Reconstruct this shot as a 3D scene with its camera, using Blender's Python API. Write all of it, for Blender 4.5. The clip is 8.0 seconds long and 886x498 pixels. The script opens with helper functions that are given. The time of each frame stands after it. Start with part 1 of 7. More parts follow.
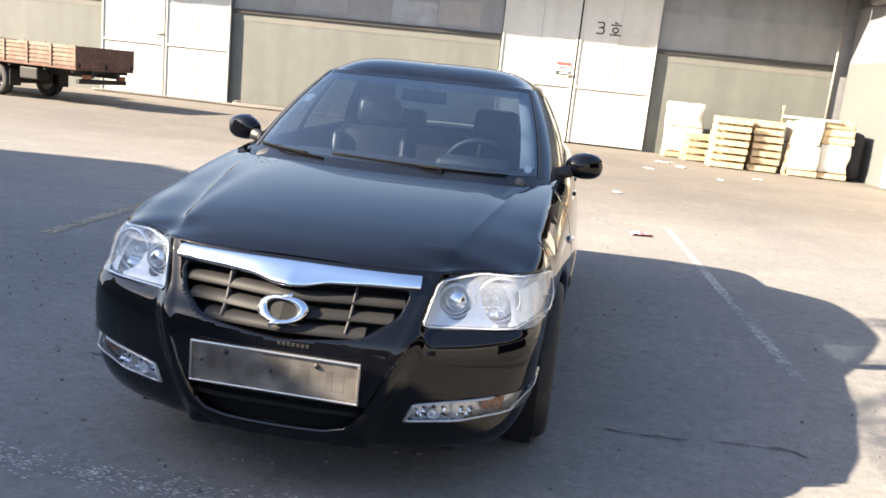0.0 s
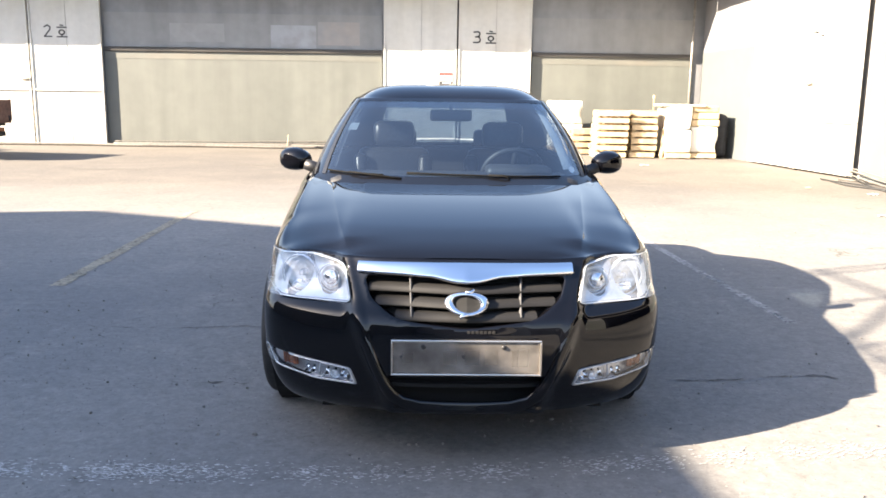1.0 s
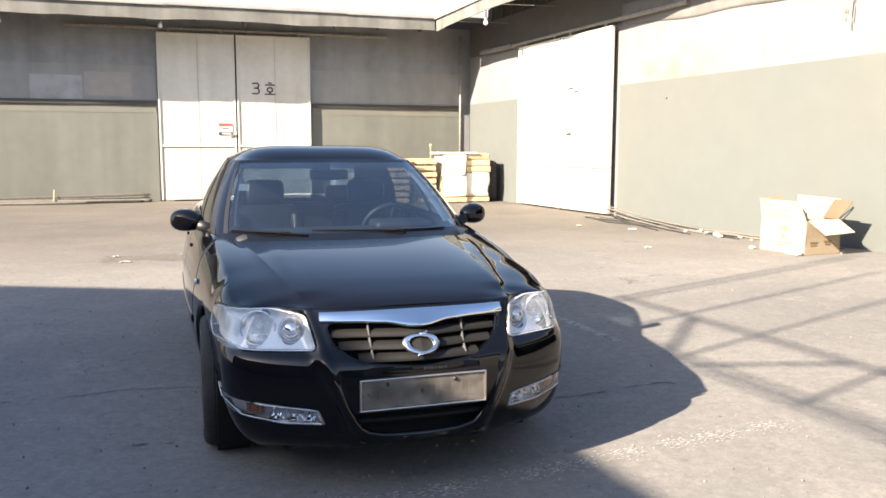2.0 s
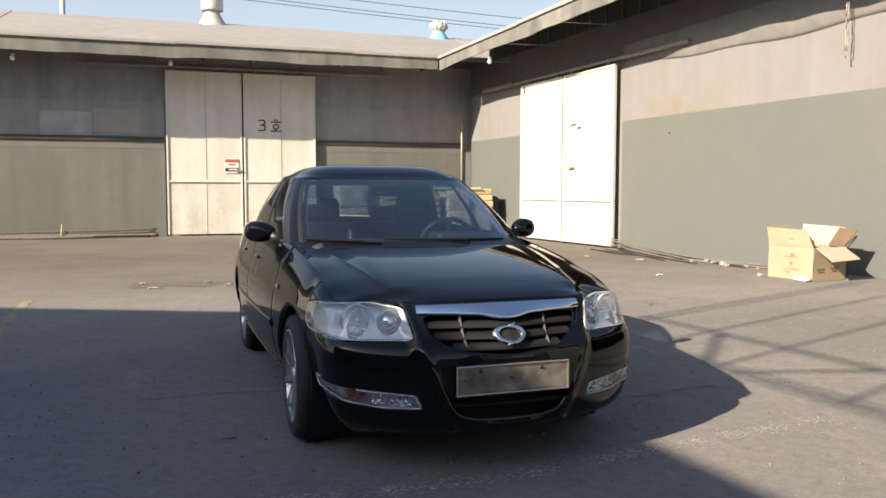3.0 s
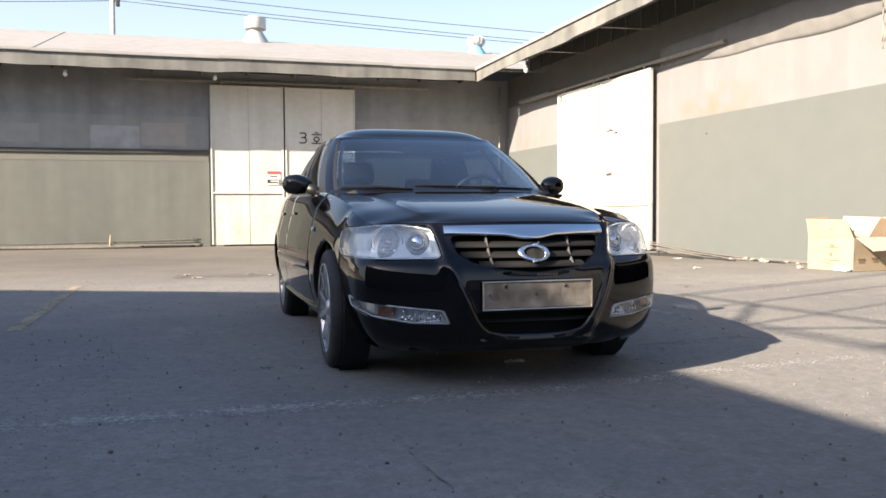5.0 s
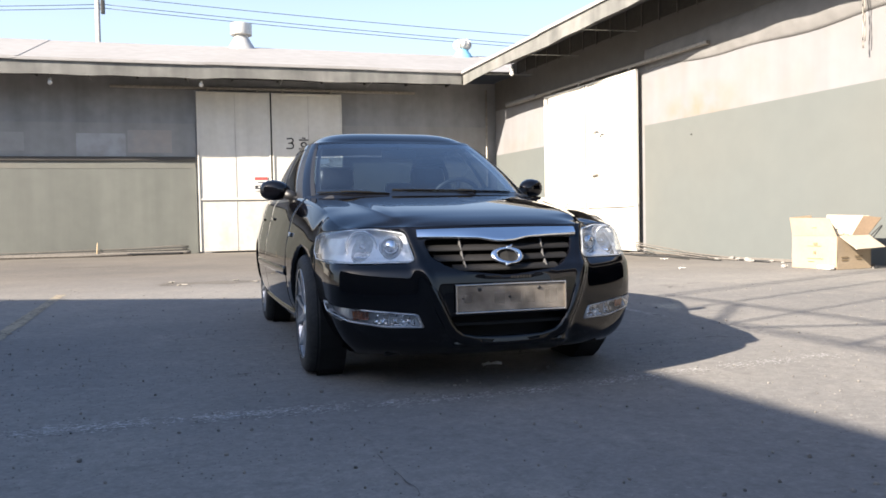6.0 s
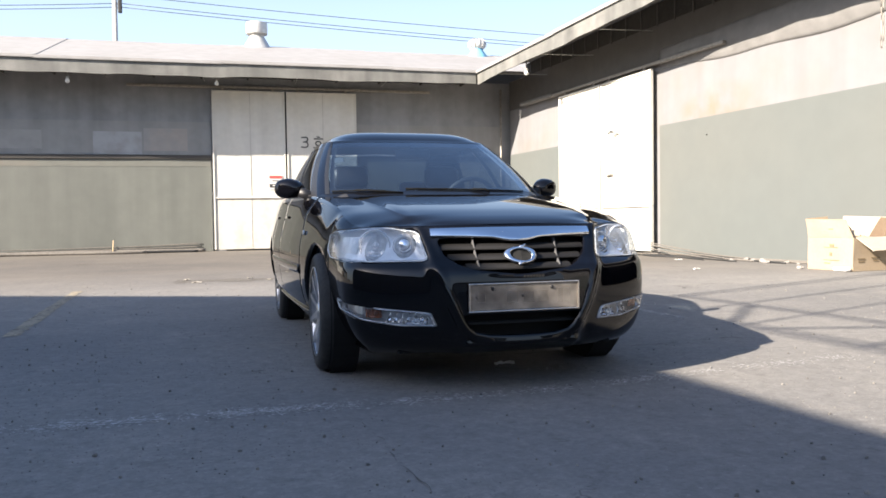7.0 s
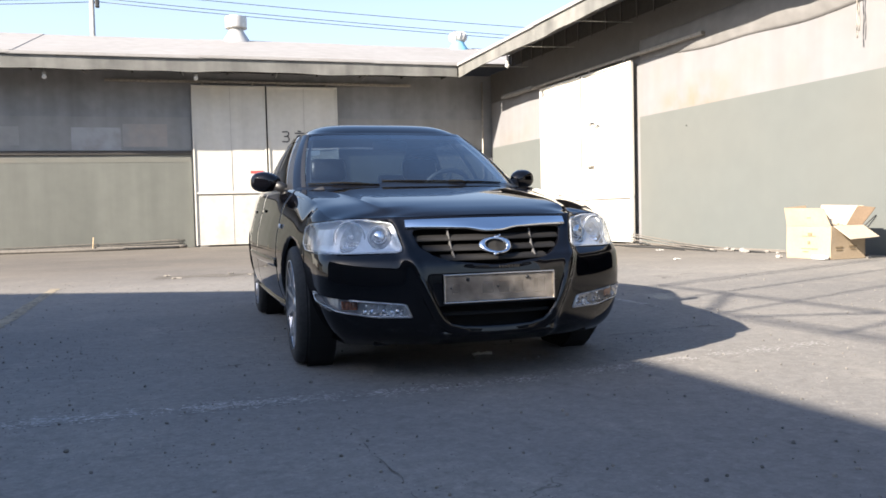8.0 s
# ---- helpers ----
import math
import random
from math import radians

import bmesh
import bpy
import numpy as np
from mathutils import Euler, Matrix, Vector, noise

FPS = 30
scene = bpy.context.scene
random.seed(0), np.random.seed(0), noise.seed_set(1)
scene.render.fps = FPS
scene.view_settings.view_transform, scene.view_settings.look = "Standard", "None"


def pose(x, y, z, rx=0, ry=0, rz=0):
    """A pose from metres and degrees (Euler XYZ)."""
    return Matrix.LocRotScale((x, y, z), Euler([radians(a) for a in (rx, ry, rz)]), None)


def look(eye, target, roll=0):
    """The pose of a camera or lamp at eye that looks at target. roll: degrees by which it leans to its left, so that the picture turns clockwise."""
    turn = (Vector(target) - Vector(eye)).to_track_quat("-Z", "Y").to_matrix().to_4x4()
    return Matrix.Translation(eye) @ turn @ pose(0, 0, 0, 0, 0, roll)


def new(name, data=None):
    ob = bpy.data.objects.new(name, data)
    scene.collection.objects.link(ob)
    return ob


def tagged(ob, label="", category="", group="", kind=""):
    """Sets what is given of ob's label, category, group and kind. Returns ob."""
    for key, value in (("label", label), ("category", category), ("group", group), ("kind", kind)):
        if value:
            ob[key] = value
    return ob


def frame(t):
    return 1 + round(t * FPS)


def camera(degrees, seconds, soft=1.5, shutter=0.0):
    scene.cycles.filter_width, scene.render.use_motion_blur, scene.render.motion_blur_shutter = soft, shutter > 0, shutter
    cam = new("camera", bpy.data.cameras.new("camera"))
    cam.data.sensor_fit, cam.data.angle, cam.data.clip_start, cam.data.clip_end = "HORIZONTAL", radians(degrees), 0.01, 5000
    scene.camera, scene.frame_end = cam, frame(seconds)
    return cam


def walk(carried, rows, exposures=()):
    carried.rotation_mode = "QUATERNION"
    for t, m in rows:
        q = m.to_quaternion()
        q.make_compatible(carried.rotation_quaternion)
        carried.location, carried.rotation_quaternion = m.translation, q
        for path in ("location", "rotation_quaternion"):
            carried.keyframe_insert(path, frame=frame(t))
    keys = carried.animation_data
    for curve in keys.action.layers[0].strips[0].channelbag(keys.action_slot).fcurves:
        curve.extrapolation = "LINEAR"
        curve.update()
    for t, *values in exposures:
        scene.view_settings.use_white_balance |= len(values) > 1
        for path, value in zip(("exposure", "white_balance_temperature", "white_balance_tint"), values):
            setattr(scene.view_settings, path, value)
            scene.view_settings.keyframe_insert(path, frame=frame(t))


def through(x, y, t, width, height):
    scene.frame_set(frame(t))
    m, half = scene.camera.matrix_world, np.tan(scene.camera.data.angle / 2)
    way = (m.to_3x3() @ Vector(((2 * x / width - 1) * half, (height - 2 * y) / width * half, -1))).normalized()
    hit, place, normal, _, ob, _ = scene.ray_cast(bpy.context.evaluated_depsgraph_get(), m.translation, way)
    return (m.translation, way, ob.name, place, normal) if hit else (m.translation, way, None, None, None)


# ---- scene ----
cam = camera(57.0, 8.0, soft=1.65)
PATH = [
    (0, (-0.028, 0.108, 1.371), (-0.323, 2.044, 0.963), 6.0),
    (0.5, (-0.515, -0.212, 1.357), (-0.643, 1.735, 0.919), 4.4),
    (1, (-0.971, -0.45, 1.352), (-0.952, 1.518, 0.994), 0.8),
    (1.5, (-1.407, -0.617, 1.412), (-1.078, 1.346, 1.218), 1.0),
    (1.7, (-1.545, -0.692, 1.433), (-1.007, 1.215, 1.164), 0.4),
    (2.8, (-2.221, -0.892, 1.377), (-1.594, 1.003, 1.25), -0.5),
    (3, (-2.268, -0.93, 1.273), (-1.646, 0.965, 1.129), 0.1),
    (3.5, (-2.265, -1.048, 0.94), (-1.733, 0.88, 0.98), 2.5),
    (4, (-2.284, -1.083, 0.814), (-1.762, 0.842, 0.674), -0.6),
    (4.5, (-2.287, -1.095, 0.803), (-1.766, 0.833, 0.698), -0.0),
    (6, (-2.181, -1.146, 0.802), (-1.633, 0.776, 0.731), -1.1),
    (6.5, (-2.179, -1.145, 0.8), (-1.637, 0.779, 0.732), -0.6),
    (7, (-2.182, -1.154, 0.8), (-1.666, 0.777, 0.728), -0.8),
    (7.5, (-2.162, -1.156, 0.793), (-1.627, 0.769, 0.709), -1.2),
    (8, (-2.139, -1.163, 0.787), (-1.587, 0.757, 0.699), -1.4),
]
EXPOSURES = [(t, stops, kelvin, 12) for t, stops, kelvin in ((0, 2.54, 6710), (0.5, 2.61, 6710), (1, 2.85, 6710), (1.7, 2.58, 6680), (2.8, 1.39, 7010), (3.5, 1.35, 6720), (3.8, 1.45, 6790), (4.2, 1.70, 6910), (5, 1.82, 6630), (6, 1.88, 6260), (8, 1.88, 6210))]
walk(cam, [(t, look(eye, target, roll)) for t, eye, target, roll in PATH], EXPOSURES)

# ---- sky and sun ----
SUN_WAY = Vector((1.75, 0.72, -1.0)).normalized()      # the way the sunlight travels
SUN_UP = math.asin(-SUN_WAY.z)
world = bpy.data.worlds.new("sky")
scene.world = world
world.use_nodes = True
wn = world.node_tree
sky = wn.nodes.new("ShaderNodeTexSky")
sky.sky_type, sky.sun_disc = "NISHITA", False
sky.sun_elevation = SUN_UP
sky.sun_rotation = math.atan2(-SUN_WAY.x, -SUN_WAY.y)
sky.air_density, sky.dust_density, sky.ozone_density = 1.0, 1.5, 2.7
wn.links.new(sky.outputs[0], wn.nodes["Background"].inputs[0])
wn.nodes["Background"].inputs[1].default_value = 0.076
sun = new("sun", bpy.data.lights.new("sun", "SUN"))
sun.data.energy, sun.data.angle, sun.data.color = 5.0, radians(0.53), (1.0, 0.878, 0.708)
sun.matrix_world = look((0, 0, 30), Vector((0, 0, 30)) + SUN_WAY)
# ---- materials ----
def material(name, color, rough=0.6, metal=0.0, grain=0.0, scale=40.0, stain=None, stain_scale=1.5, stain_amount=0.5,
             bump=0.0, bump_scale=60.0, coat=0.0, spread=0.0):
    """A surface with fine grain, larger stains, a fine relief and, with spread, a shift of tone from piece to piece."""
    m = bpy.data.materials.new(name)
    m.use_nodes = True
    nt, bsdf = m.node_tree, m.node_tree.nodes["Principled BSDF"]
    bsdf.inputs["Roughness"].default_value, bsdf.inputs["Metallic"].default_value = rough, metal
    bsdf.inputs["Coat Weight"].default_value, bsdf.inputs["Coat Roughness"].default_value = coat, 0.03
    tex = nt.nodes.new("ShaderNodeTexCoord")
    out = None

    def noisy(s, detail=4.0):
        n = nt.nodes.new("ShaderNodeTexNoise")
        n.inputs["Scale"].default_value, n.inputs["Detail"].default_value = s, detail
        nt.links.new(tex.outputs["Object"], n.inputs["Vector"])
        return n.outputs["Fac"]

    def ramp(fac, lo, hi, a, b):
        r = nt.nodes.new("ShaderNodeMapRange")
        r.inputs[1].default_value, r.inputs[2].default_value, r.inputs[3].default_value, r.inputs[4].default_value = lo, hi, a, b
        nt.links.new(fac, r.inputs[0])
        return r.outputs[0]

    def mix(fac, a, b, mode="MIX"):
        x = nt.nodes.new("ShaderNodeMix")
        x.data_type, x.blend_type = "RGBA", mode
        for socket, value in ((x.inputs[0], fac), (x.inputs[6], a), (x.inputs[7], b)):
            if isinstance(value, bpy.types.NodeSocket):
                nt.links.new(value, socket)
            else:
                socket.default_value = value if isinstance(value, float) else (*value, 1)
        return x.outputs[2]

    out = color
    if stain:
        out = mix(ramp(noisy(stain_scale, 6.0), 0.45, 0.7, 0.0, stain_amount), out, stain)
    if grain:
        g = ramp(noisy(scale), 0.3, 0.7, 1.0 - grain, 1.0 + grain)
        out = mix(1.0, out, g, "MULTIPLY")
    if spread:
        info = nt.nodes.new("ShaderNodeObjectInfo")
        out = mix(1.0, out, ramp(info.outputs["Random"], 0, 1, 1 - spread, 1 + spread), "MULTIPLY")
    if isinstance(out, bpy.types.NodeSocket):
        nt.links.new(out, bsdf.inputs["Base Color"])
    else:
        bsdf.inputs["Base Color"].default_value = (*out, 1)
    if bump:
        b = nt.nodes.new("ShaderNodeBump")
        b.inputs["Strength"].default_value, b.inputs["Distance"].default_value = bump, 0.01
        nt.links.new(noisy(bump_scale, 6.0), b.inputs["Height"])
        nt.links.new(b.outputs[0], bsdf.inputs["Normal"])
    return m


def streak(m, low, high, rust=None):
    """Adds long vertical runs of dirt to a wall's paint and, with rust, an orange bloom round (x, z)."""
    nt, bsdf = m.node_tree, m.node_tree.nodes["Principled BSDF"]
    source = bsdf.inputs["Base Color"].links[0].from_socket
    tex, mp, n = nt.nodes.new("ShaderNodeTexCoord"), nt.nodes.new("ShaderNodeMapping"), nt.nodes.new("ShaderNodeTexNoise")
    mp.inputs["Scale"].default_value = (2.6, 2.6, 0.22)
    n.inputs["Scale"].default_value, n.inputs["Detail"].default_value = 1.0, 6.0
    rg, mx = nt.nodes.new("ShaderNodeMapRange"), nt.nodes.new("ShaderNodeMix")
    rg.inputs[1].default_value, rg.inputs[2].default_value, rg.inputs[3].default_value, rg.inputs[4].default_value = 0.35, 0.68, high, low
    mx.data_type, mx.blend_type = "RGBA", "MULTIPLY"
    mx.inputs[0].default_value = 1.0
    nt.links.new(tex.outputs["Object"], mp.inputs["Vector"])
    nt.links.new(mp.outputs[0], n.inputs["Vector"])
    nt.links.new(n.outputs["Fac"], rg.inputs[0])
    nt.links.new(source, mx.inputs[6])
    nt.links.new(rg.outputs[0], mx.inputs[7])
    out = mx.outputs[2]
    if rust:
        far, fade, blot, cut, gate, tint = (nt.nodes.new(k) for k in ("ShaderNodeVectorMath", "ShaderNodeMapRange", "ShaderNodeTexNoise", "ShaderNodeMapRange", "ShaderNodeMath", "ShaderNodeMix"))
        flat = nt.nodes.new("ShaderNodeMapping")
        flat.inputs["Scale"].default_value = (0.45, 0.0, 1.0)
        far.operation = "DISTANCE"
        far.inputs[1].default_value = (rust[0] * 0.45, 0, rust[1])
        fade.inputs[1].default_value, fade.inputs[2].default_value, fade.inputs[3].default_value, fade.inputs[4].default_value = 0.05, 0.72, 1.0, 0.0
        blot.inputs["Scale"].default_value, blot.inputs["Detail"].default_value = 1.6, 6.0
        cut.inputs[1].default_value, cut.inputs[2].default_value = 0.36, 0.62
        gate.operation = "MULTIPLY"
        tint.data_type = "RGBA"
        tint.inputs[7].default_value = (0.175, 0.132, 0.078, 1)
        nt.links.new(tex.outputs["Object"], flat.inputs["Vector"])
        nt.links.new(flat.outputs[0], far.inputs[0])
        nt.links.new(far.outputs["Value"], fade.inputs[0])
        nt.links.new(tex.outputs["Object"], blot.inputs["Vector"])
        nt.links.new(blot.outputs["Fac"], cut.inputs[0])
        nt.links.new(fade.outputs[0], gate.inputs[0])
        nt.links.new(cut.outputs[0], gate.inputs[1])
        nt.links.new(gate.outputs[0], tint.inputs[0])
        nt.links.new(out, tint.inputs[6])
        out = tint.outputs[2]
    nt.links.new(out, bsdf.inputs["Base Color"])
    return m


def glass(name, tint, rough=0.0, through=0.85, gloss=0.06, dust=0.0, film_tone=0.55):
    m = bpy.data.materials.new(name)
    m.use_nodes = True
    nt = m.node_tree
    nt.nodes.clear()
    o, mx, fr = nt.nodes.new("ShaderNodeOutputMaterial"), nt.nodes.new("ShaderNodeMixShader"), nt.nodes.new("ShaderNodeLayerWeight")
    pw, gain = nt.nodes.new("ShaderNodeMath"), nt.nodes.new("ShaderNodeMath")
    tr, gl = nt.nodes.new("ShaderNodeBsdfTransparent"), nt.nodes.new("ShaderNodeBsdfGlossy")
    fr.inputs["Blend"].default_value = 0.5
    # gloss of a thin pane: grows with the fourth power towards grazing sight, alike from both sides
    pw.operation, pw.inputs[1].default_value = "POWER", 4.0
    gain.operation, gain.inputs[1].default_value, gain.inputs[2].default_value = "MULTIPLY_ADD", 1.0 - gloss, gloss
    nt.links.new(fr.outputs["Facing"], pw.inputs[0])
    nt.links.new(pw.outputs[0], gain.inputs[0])
    tr.inputs[0].default_value = (*[c * through for c in tint], 1)
    gl.inputs["Roughness"].default_value = rough
    nt.links.new(gain.outputs[0], mx.inputs[0])
    nt.links.new(gl.outputs[0], mx.inputs[2])
    nt.links.new(mx.outputs[0], o.inputs[0])
    if dust:
        # a thin pale film, thicker in smears: dust, plus brightness added to headlamp lenses
        film, df, no = nt.nodes.new("ShaderNodeMixShader"), nt.nodes.new("ShaderNodeBsdfDiffuse"), nt.nodes.new("ShaderNodeTexNoise")
        rg, tc = nt.nodes.new("ShaderNodeMapRange"), nt.nodes.new("ShaderNodeTexCoord")
        no.inputs["Scale"].default_value, no.inputs["Detail"].default_value = 5.0, 5.0
        rg.inputs[1].default_value, rg.inputs[2].default_value, rg.inputs[3].default_value, rg.inputs[4].default_value = 0.3, 0.7, dust * 0.6, dust * 1.4
        df.inputs[0].default_value = (film_tone, film_tone * 1.02, film_tone * 1.05, 1)
        nt.links.new(tc.outputs["Object"], no.inputs["Vector"])
        nt.links.new(no.outputs["Fac"], rg.inputs[0])
        nt.links.new(rg.outputs[0], film.inputs[0])
        nt.links.new(tr.outputs[0], film.inputs[1])
        nt.links.new(df.outputs[0], film.inputs[2])
        nt.links.new(film.outputs[0], mx.inputs[1])
    else:
        nt.links.new(tr.outputs[0], mx.inputs[1])
    return m


M_PAINT = material("black_car_paint", (0.0025, 0.0025, 0.0035), rough=0.3, coat=1.0, grain=0.3, scale=900)
M_PAINT.node_tree.nodes["Principled BSDF"].inputs["Specular IOR Level"].default_value = 0.0
M_PAINT.node_tree.nodes["Principled BSDF"].inputs["Coat Roughness"].default_value = 0.015
M_PAINT.node_tree.nodes["Principled BSDF"].inputs["Coat IOR"].default_value = 1.46
M_CHROME = material("chrome", (0.85, 0.86, 0.88), rough=0.08, metal=1.0)
M_REFLECTOR = material("lamp_reflector", (0.80, 0.81, 0.83), rough=0.1, metal=1.0)
M_HOUSING = material("lamp_housing_silver", (0.90, 0.91, 0.92), rough=0.32, metal=0.25, grain=0.08, scale=90, bump=0.1, bump_scale=120)
M_BOWL = material("lamp_bowl", (0.72, 0.76, 0.79), rough=0.30, metal=0.45, grain=0.22, scale=55, bump=0.35, bump_scale=70)
M_FOG_HOUSING = material("bumper_lamp_chrome", (0.52, 0.53, 0.55), rough=0.3, metal=0.8)
M_LAMP_SILVER = material("lamp_silver", (0.74, 0.77, 0.80), rough=0.22, metal=0.5)
M_UPRIGHT = material("grille_upright_satin", (0.075, 0.075, 0.076), rough=0.75)
M_UPRIGHT.node_tree.nodes["Principled BSDF"].inputs["Specular IOR Level"].default_value = 0.2
M_TRIM = material("satin_trim", (0.24, 0.245, 0.255), rough=0.35, metal=0.6)
M_CRYSTAL = material("faceted_reflector", (0.95, 0.96, 0.97), rough=0.05, metal=1.0)
M_BLACK_PLASTIC = material("black_plastic", (0.011, 0.011, 0.0125), rough=0.45, grain=0.2, scale=300, bump=0.1, bump_scale=400)
M_WIPER = material("wiper_rubber", (0.008, 0.008, 0.008), rough=0.9, grain=0.3, scale=60)
M_WIPER.node_tree.nodes["Principled BSDF"].inputs["Specular IOR Level"].default_value = 0.1
M_SCUTTLE = material("scuttle_plastic", (0.004, 0.004, 0.005), rough=0.35, coat=0.5, grain=0.2, scale=120)
M_SCUTTLE.node_tree.nodes["Principled BSDF"].inputs["Specular IOR Level"].default_value = 0.1
M_GRILLE = material("grille_plastic", (0.013, 0.0125, 0.0125), rough=0.62, grain=0.15, scale=200)
M_GRILLE.node_tree.nodes["Principled BSDF"].inputs["Specular IOR Level"].default_value = 0.3
# near-black colour stands in for shade in gaps and recesses; hidden parts share it
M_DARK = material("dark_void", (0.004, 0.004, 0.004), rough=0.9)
M_RUBBER = material("tyre_rubber", (0.022, 0.022, 0.022), rough=0.75, grain=0.25, scale=60, stain=(0.06, 0.055, 0.05), stain_amount=0.5, stain_scale=6, bump=0.2, bump_scale=150)
M_ALLOY = material("wheel_alloy", (0.55, 0.56, 0.58), rough=0.3, metal=0.9, grain=0.15, scale=50)
M_SEAT = material("seat_leather", (0.032, 0.034, 0.038), rough=0.3, grain=0.2, scale=80, bump=0.15, bump_scale=200)
M_PILLAR_TRIM = material("sunlit_pillar_trim", (0.52, 0.52, 0.50), rough=0.8, grain=0.06, scale=60)
M_DASH = material("dashboard_plastic", (0.022, 0.022, 0.024), rough=0.6, grain=0.2, scale=150)
M_AMBER = material("amber_lens", (0.20, 0.062, 0.022), rough=0.15, grain=0.5, scale=45, bump=0.5, bump_scale=60)
M_PLATE = material("plate_metal", (0.36, 0.325, 0.285), rough=0.26, metal=0.7, grain=0.3, scale=18, stain=(0.19, 0.166, 0.144), stain_scale=8, stain_amount=1.0, bump=0.12, bump_scale=26)
M_PLATE_BAR = material("plate_worn_print", (0.315, 0.284, 0.248), rough=0.29, metal=0.7, grain=0.3, scale=18, stain=(0.14, 0.122, 0.106), stain_scale=8, stain_amount=1.0, bump=0.12, bump_scale=26)
M_PLATE_FRAME = material("plate_frame_metal", (0.62, 0.57, 0.51), rough=0.25, metal=0.9)
M_PERMIT = material("faded_permit_paper", (0.11, 0.12, 0.13), rough=0.6, grain=0.2, scale=60)
M_WHITE_STICKER = material("paper_sticker", (0.75, 0.75, 0.74), rough=0.6)
G_WIND = glass("windscreen_glass", (0.60, 0.72, 0.82), through=0.86, gloss=0.15, dust=0.006)
G_REAR = glass("tinted_rear_glass", (0.20, 0.25, 0.30), dust=0.05)
G_SIDE = glass("tinted_side_glass", (0.34, 0.36, 0.38))
G_BAND = glass("windscreen_shade_band", (0.14, 0.21, 0.32))
# pale film: some milkiness, mostly brightness added in place of sky reflections
G_LENS = glass("lamp_lens", (0.95, 0.98, 1.0), through=0.97, dust=0.20, film_tone=0.84)
G_FOG = glass("bumper_lamp_lens", (0.97, 0.98, 1.0), through=0.97, dust=0.03)


def worn_paint(name, color, scale, lo, hi, detail=8.0, rough=0.75):
    """Road paint that has flaked off in spots."""
    m = material(name, color, rough=0.85, grain=0.3, scale=30)
    nt = m.node_tree
    bsdf, out = nt.nodes["Principled BSDF"], nt.nodes["Material Output"]
    tex, n1, n2 = nt.nodes.new("ShaderNodeTexCoord"), nt.nodes.new("ShaderNodeTexNoise"), nt.nodes.new("ShaderNodeTexNoise")
    n1.inputs["Scale"].default_value, n1.inputs["Detail"].default_value, n1.inputs["Roughness"].default_value = scale, detail, rough
    n2.inputs["Scale"].default_value, n2.inputs["Detail"].default_value = 1.3, 3.0
    add = nt.nodes.new("ShaderNodeMath")
    add.operation = "MULTIPLY_ADD"
    add.inputs[1].default_value = 0.6
    rng = nt.nodes.new("ShaderNodeMapRange")
    rng.inputs[1].default_value, rng.inputs[2].default_value = lo, hi
    tr, mx = nt.nodes.new("ShaderNodeBsdfTransparent"), nt.nodes.new("ShaderNodeMixShader")
    for n in (n1, n2):
        nt.links.new(tex.outputs["Object"], n.inputs["Vector"])
    nt.links.new(n2.outputs["Fac"], add.inputs[0])
    nt.links.new(n1.outputs["Fac"], add.inputs[2])
    nt.links.new(add.outputs[0], rng.inputs[0])
    nt.links.new(rng.outputs[0], mx.inputs[0])
    nt.links.new(tr.outputs[0], mx.inputs[1])
    nt.links.new(bsdf.outputs[0], mx.inputs[2])
    nt.links.new(mx.outputs[0], out.inputs[0])
    return m


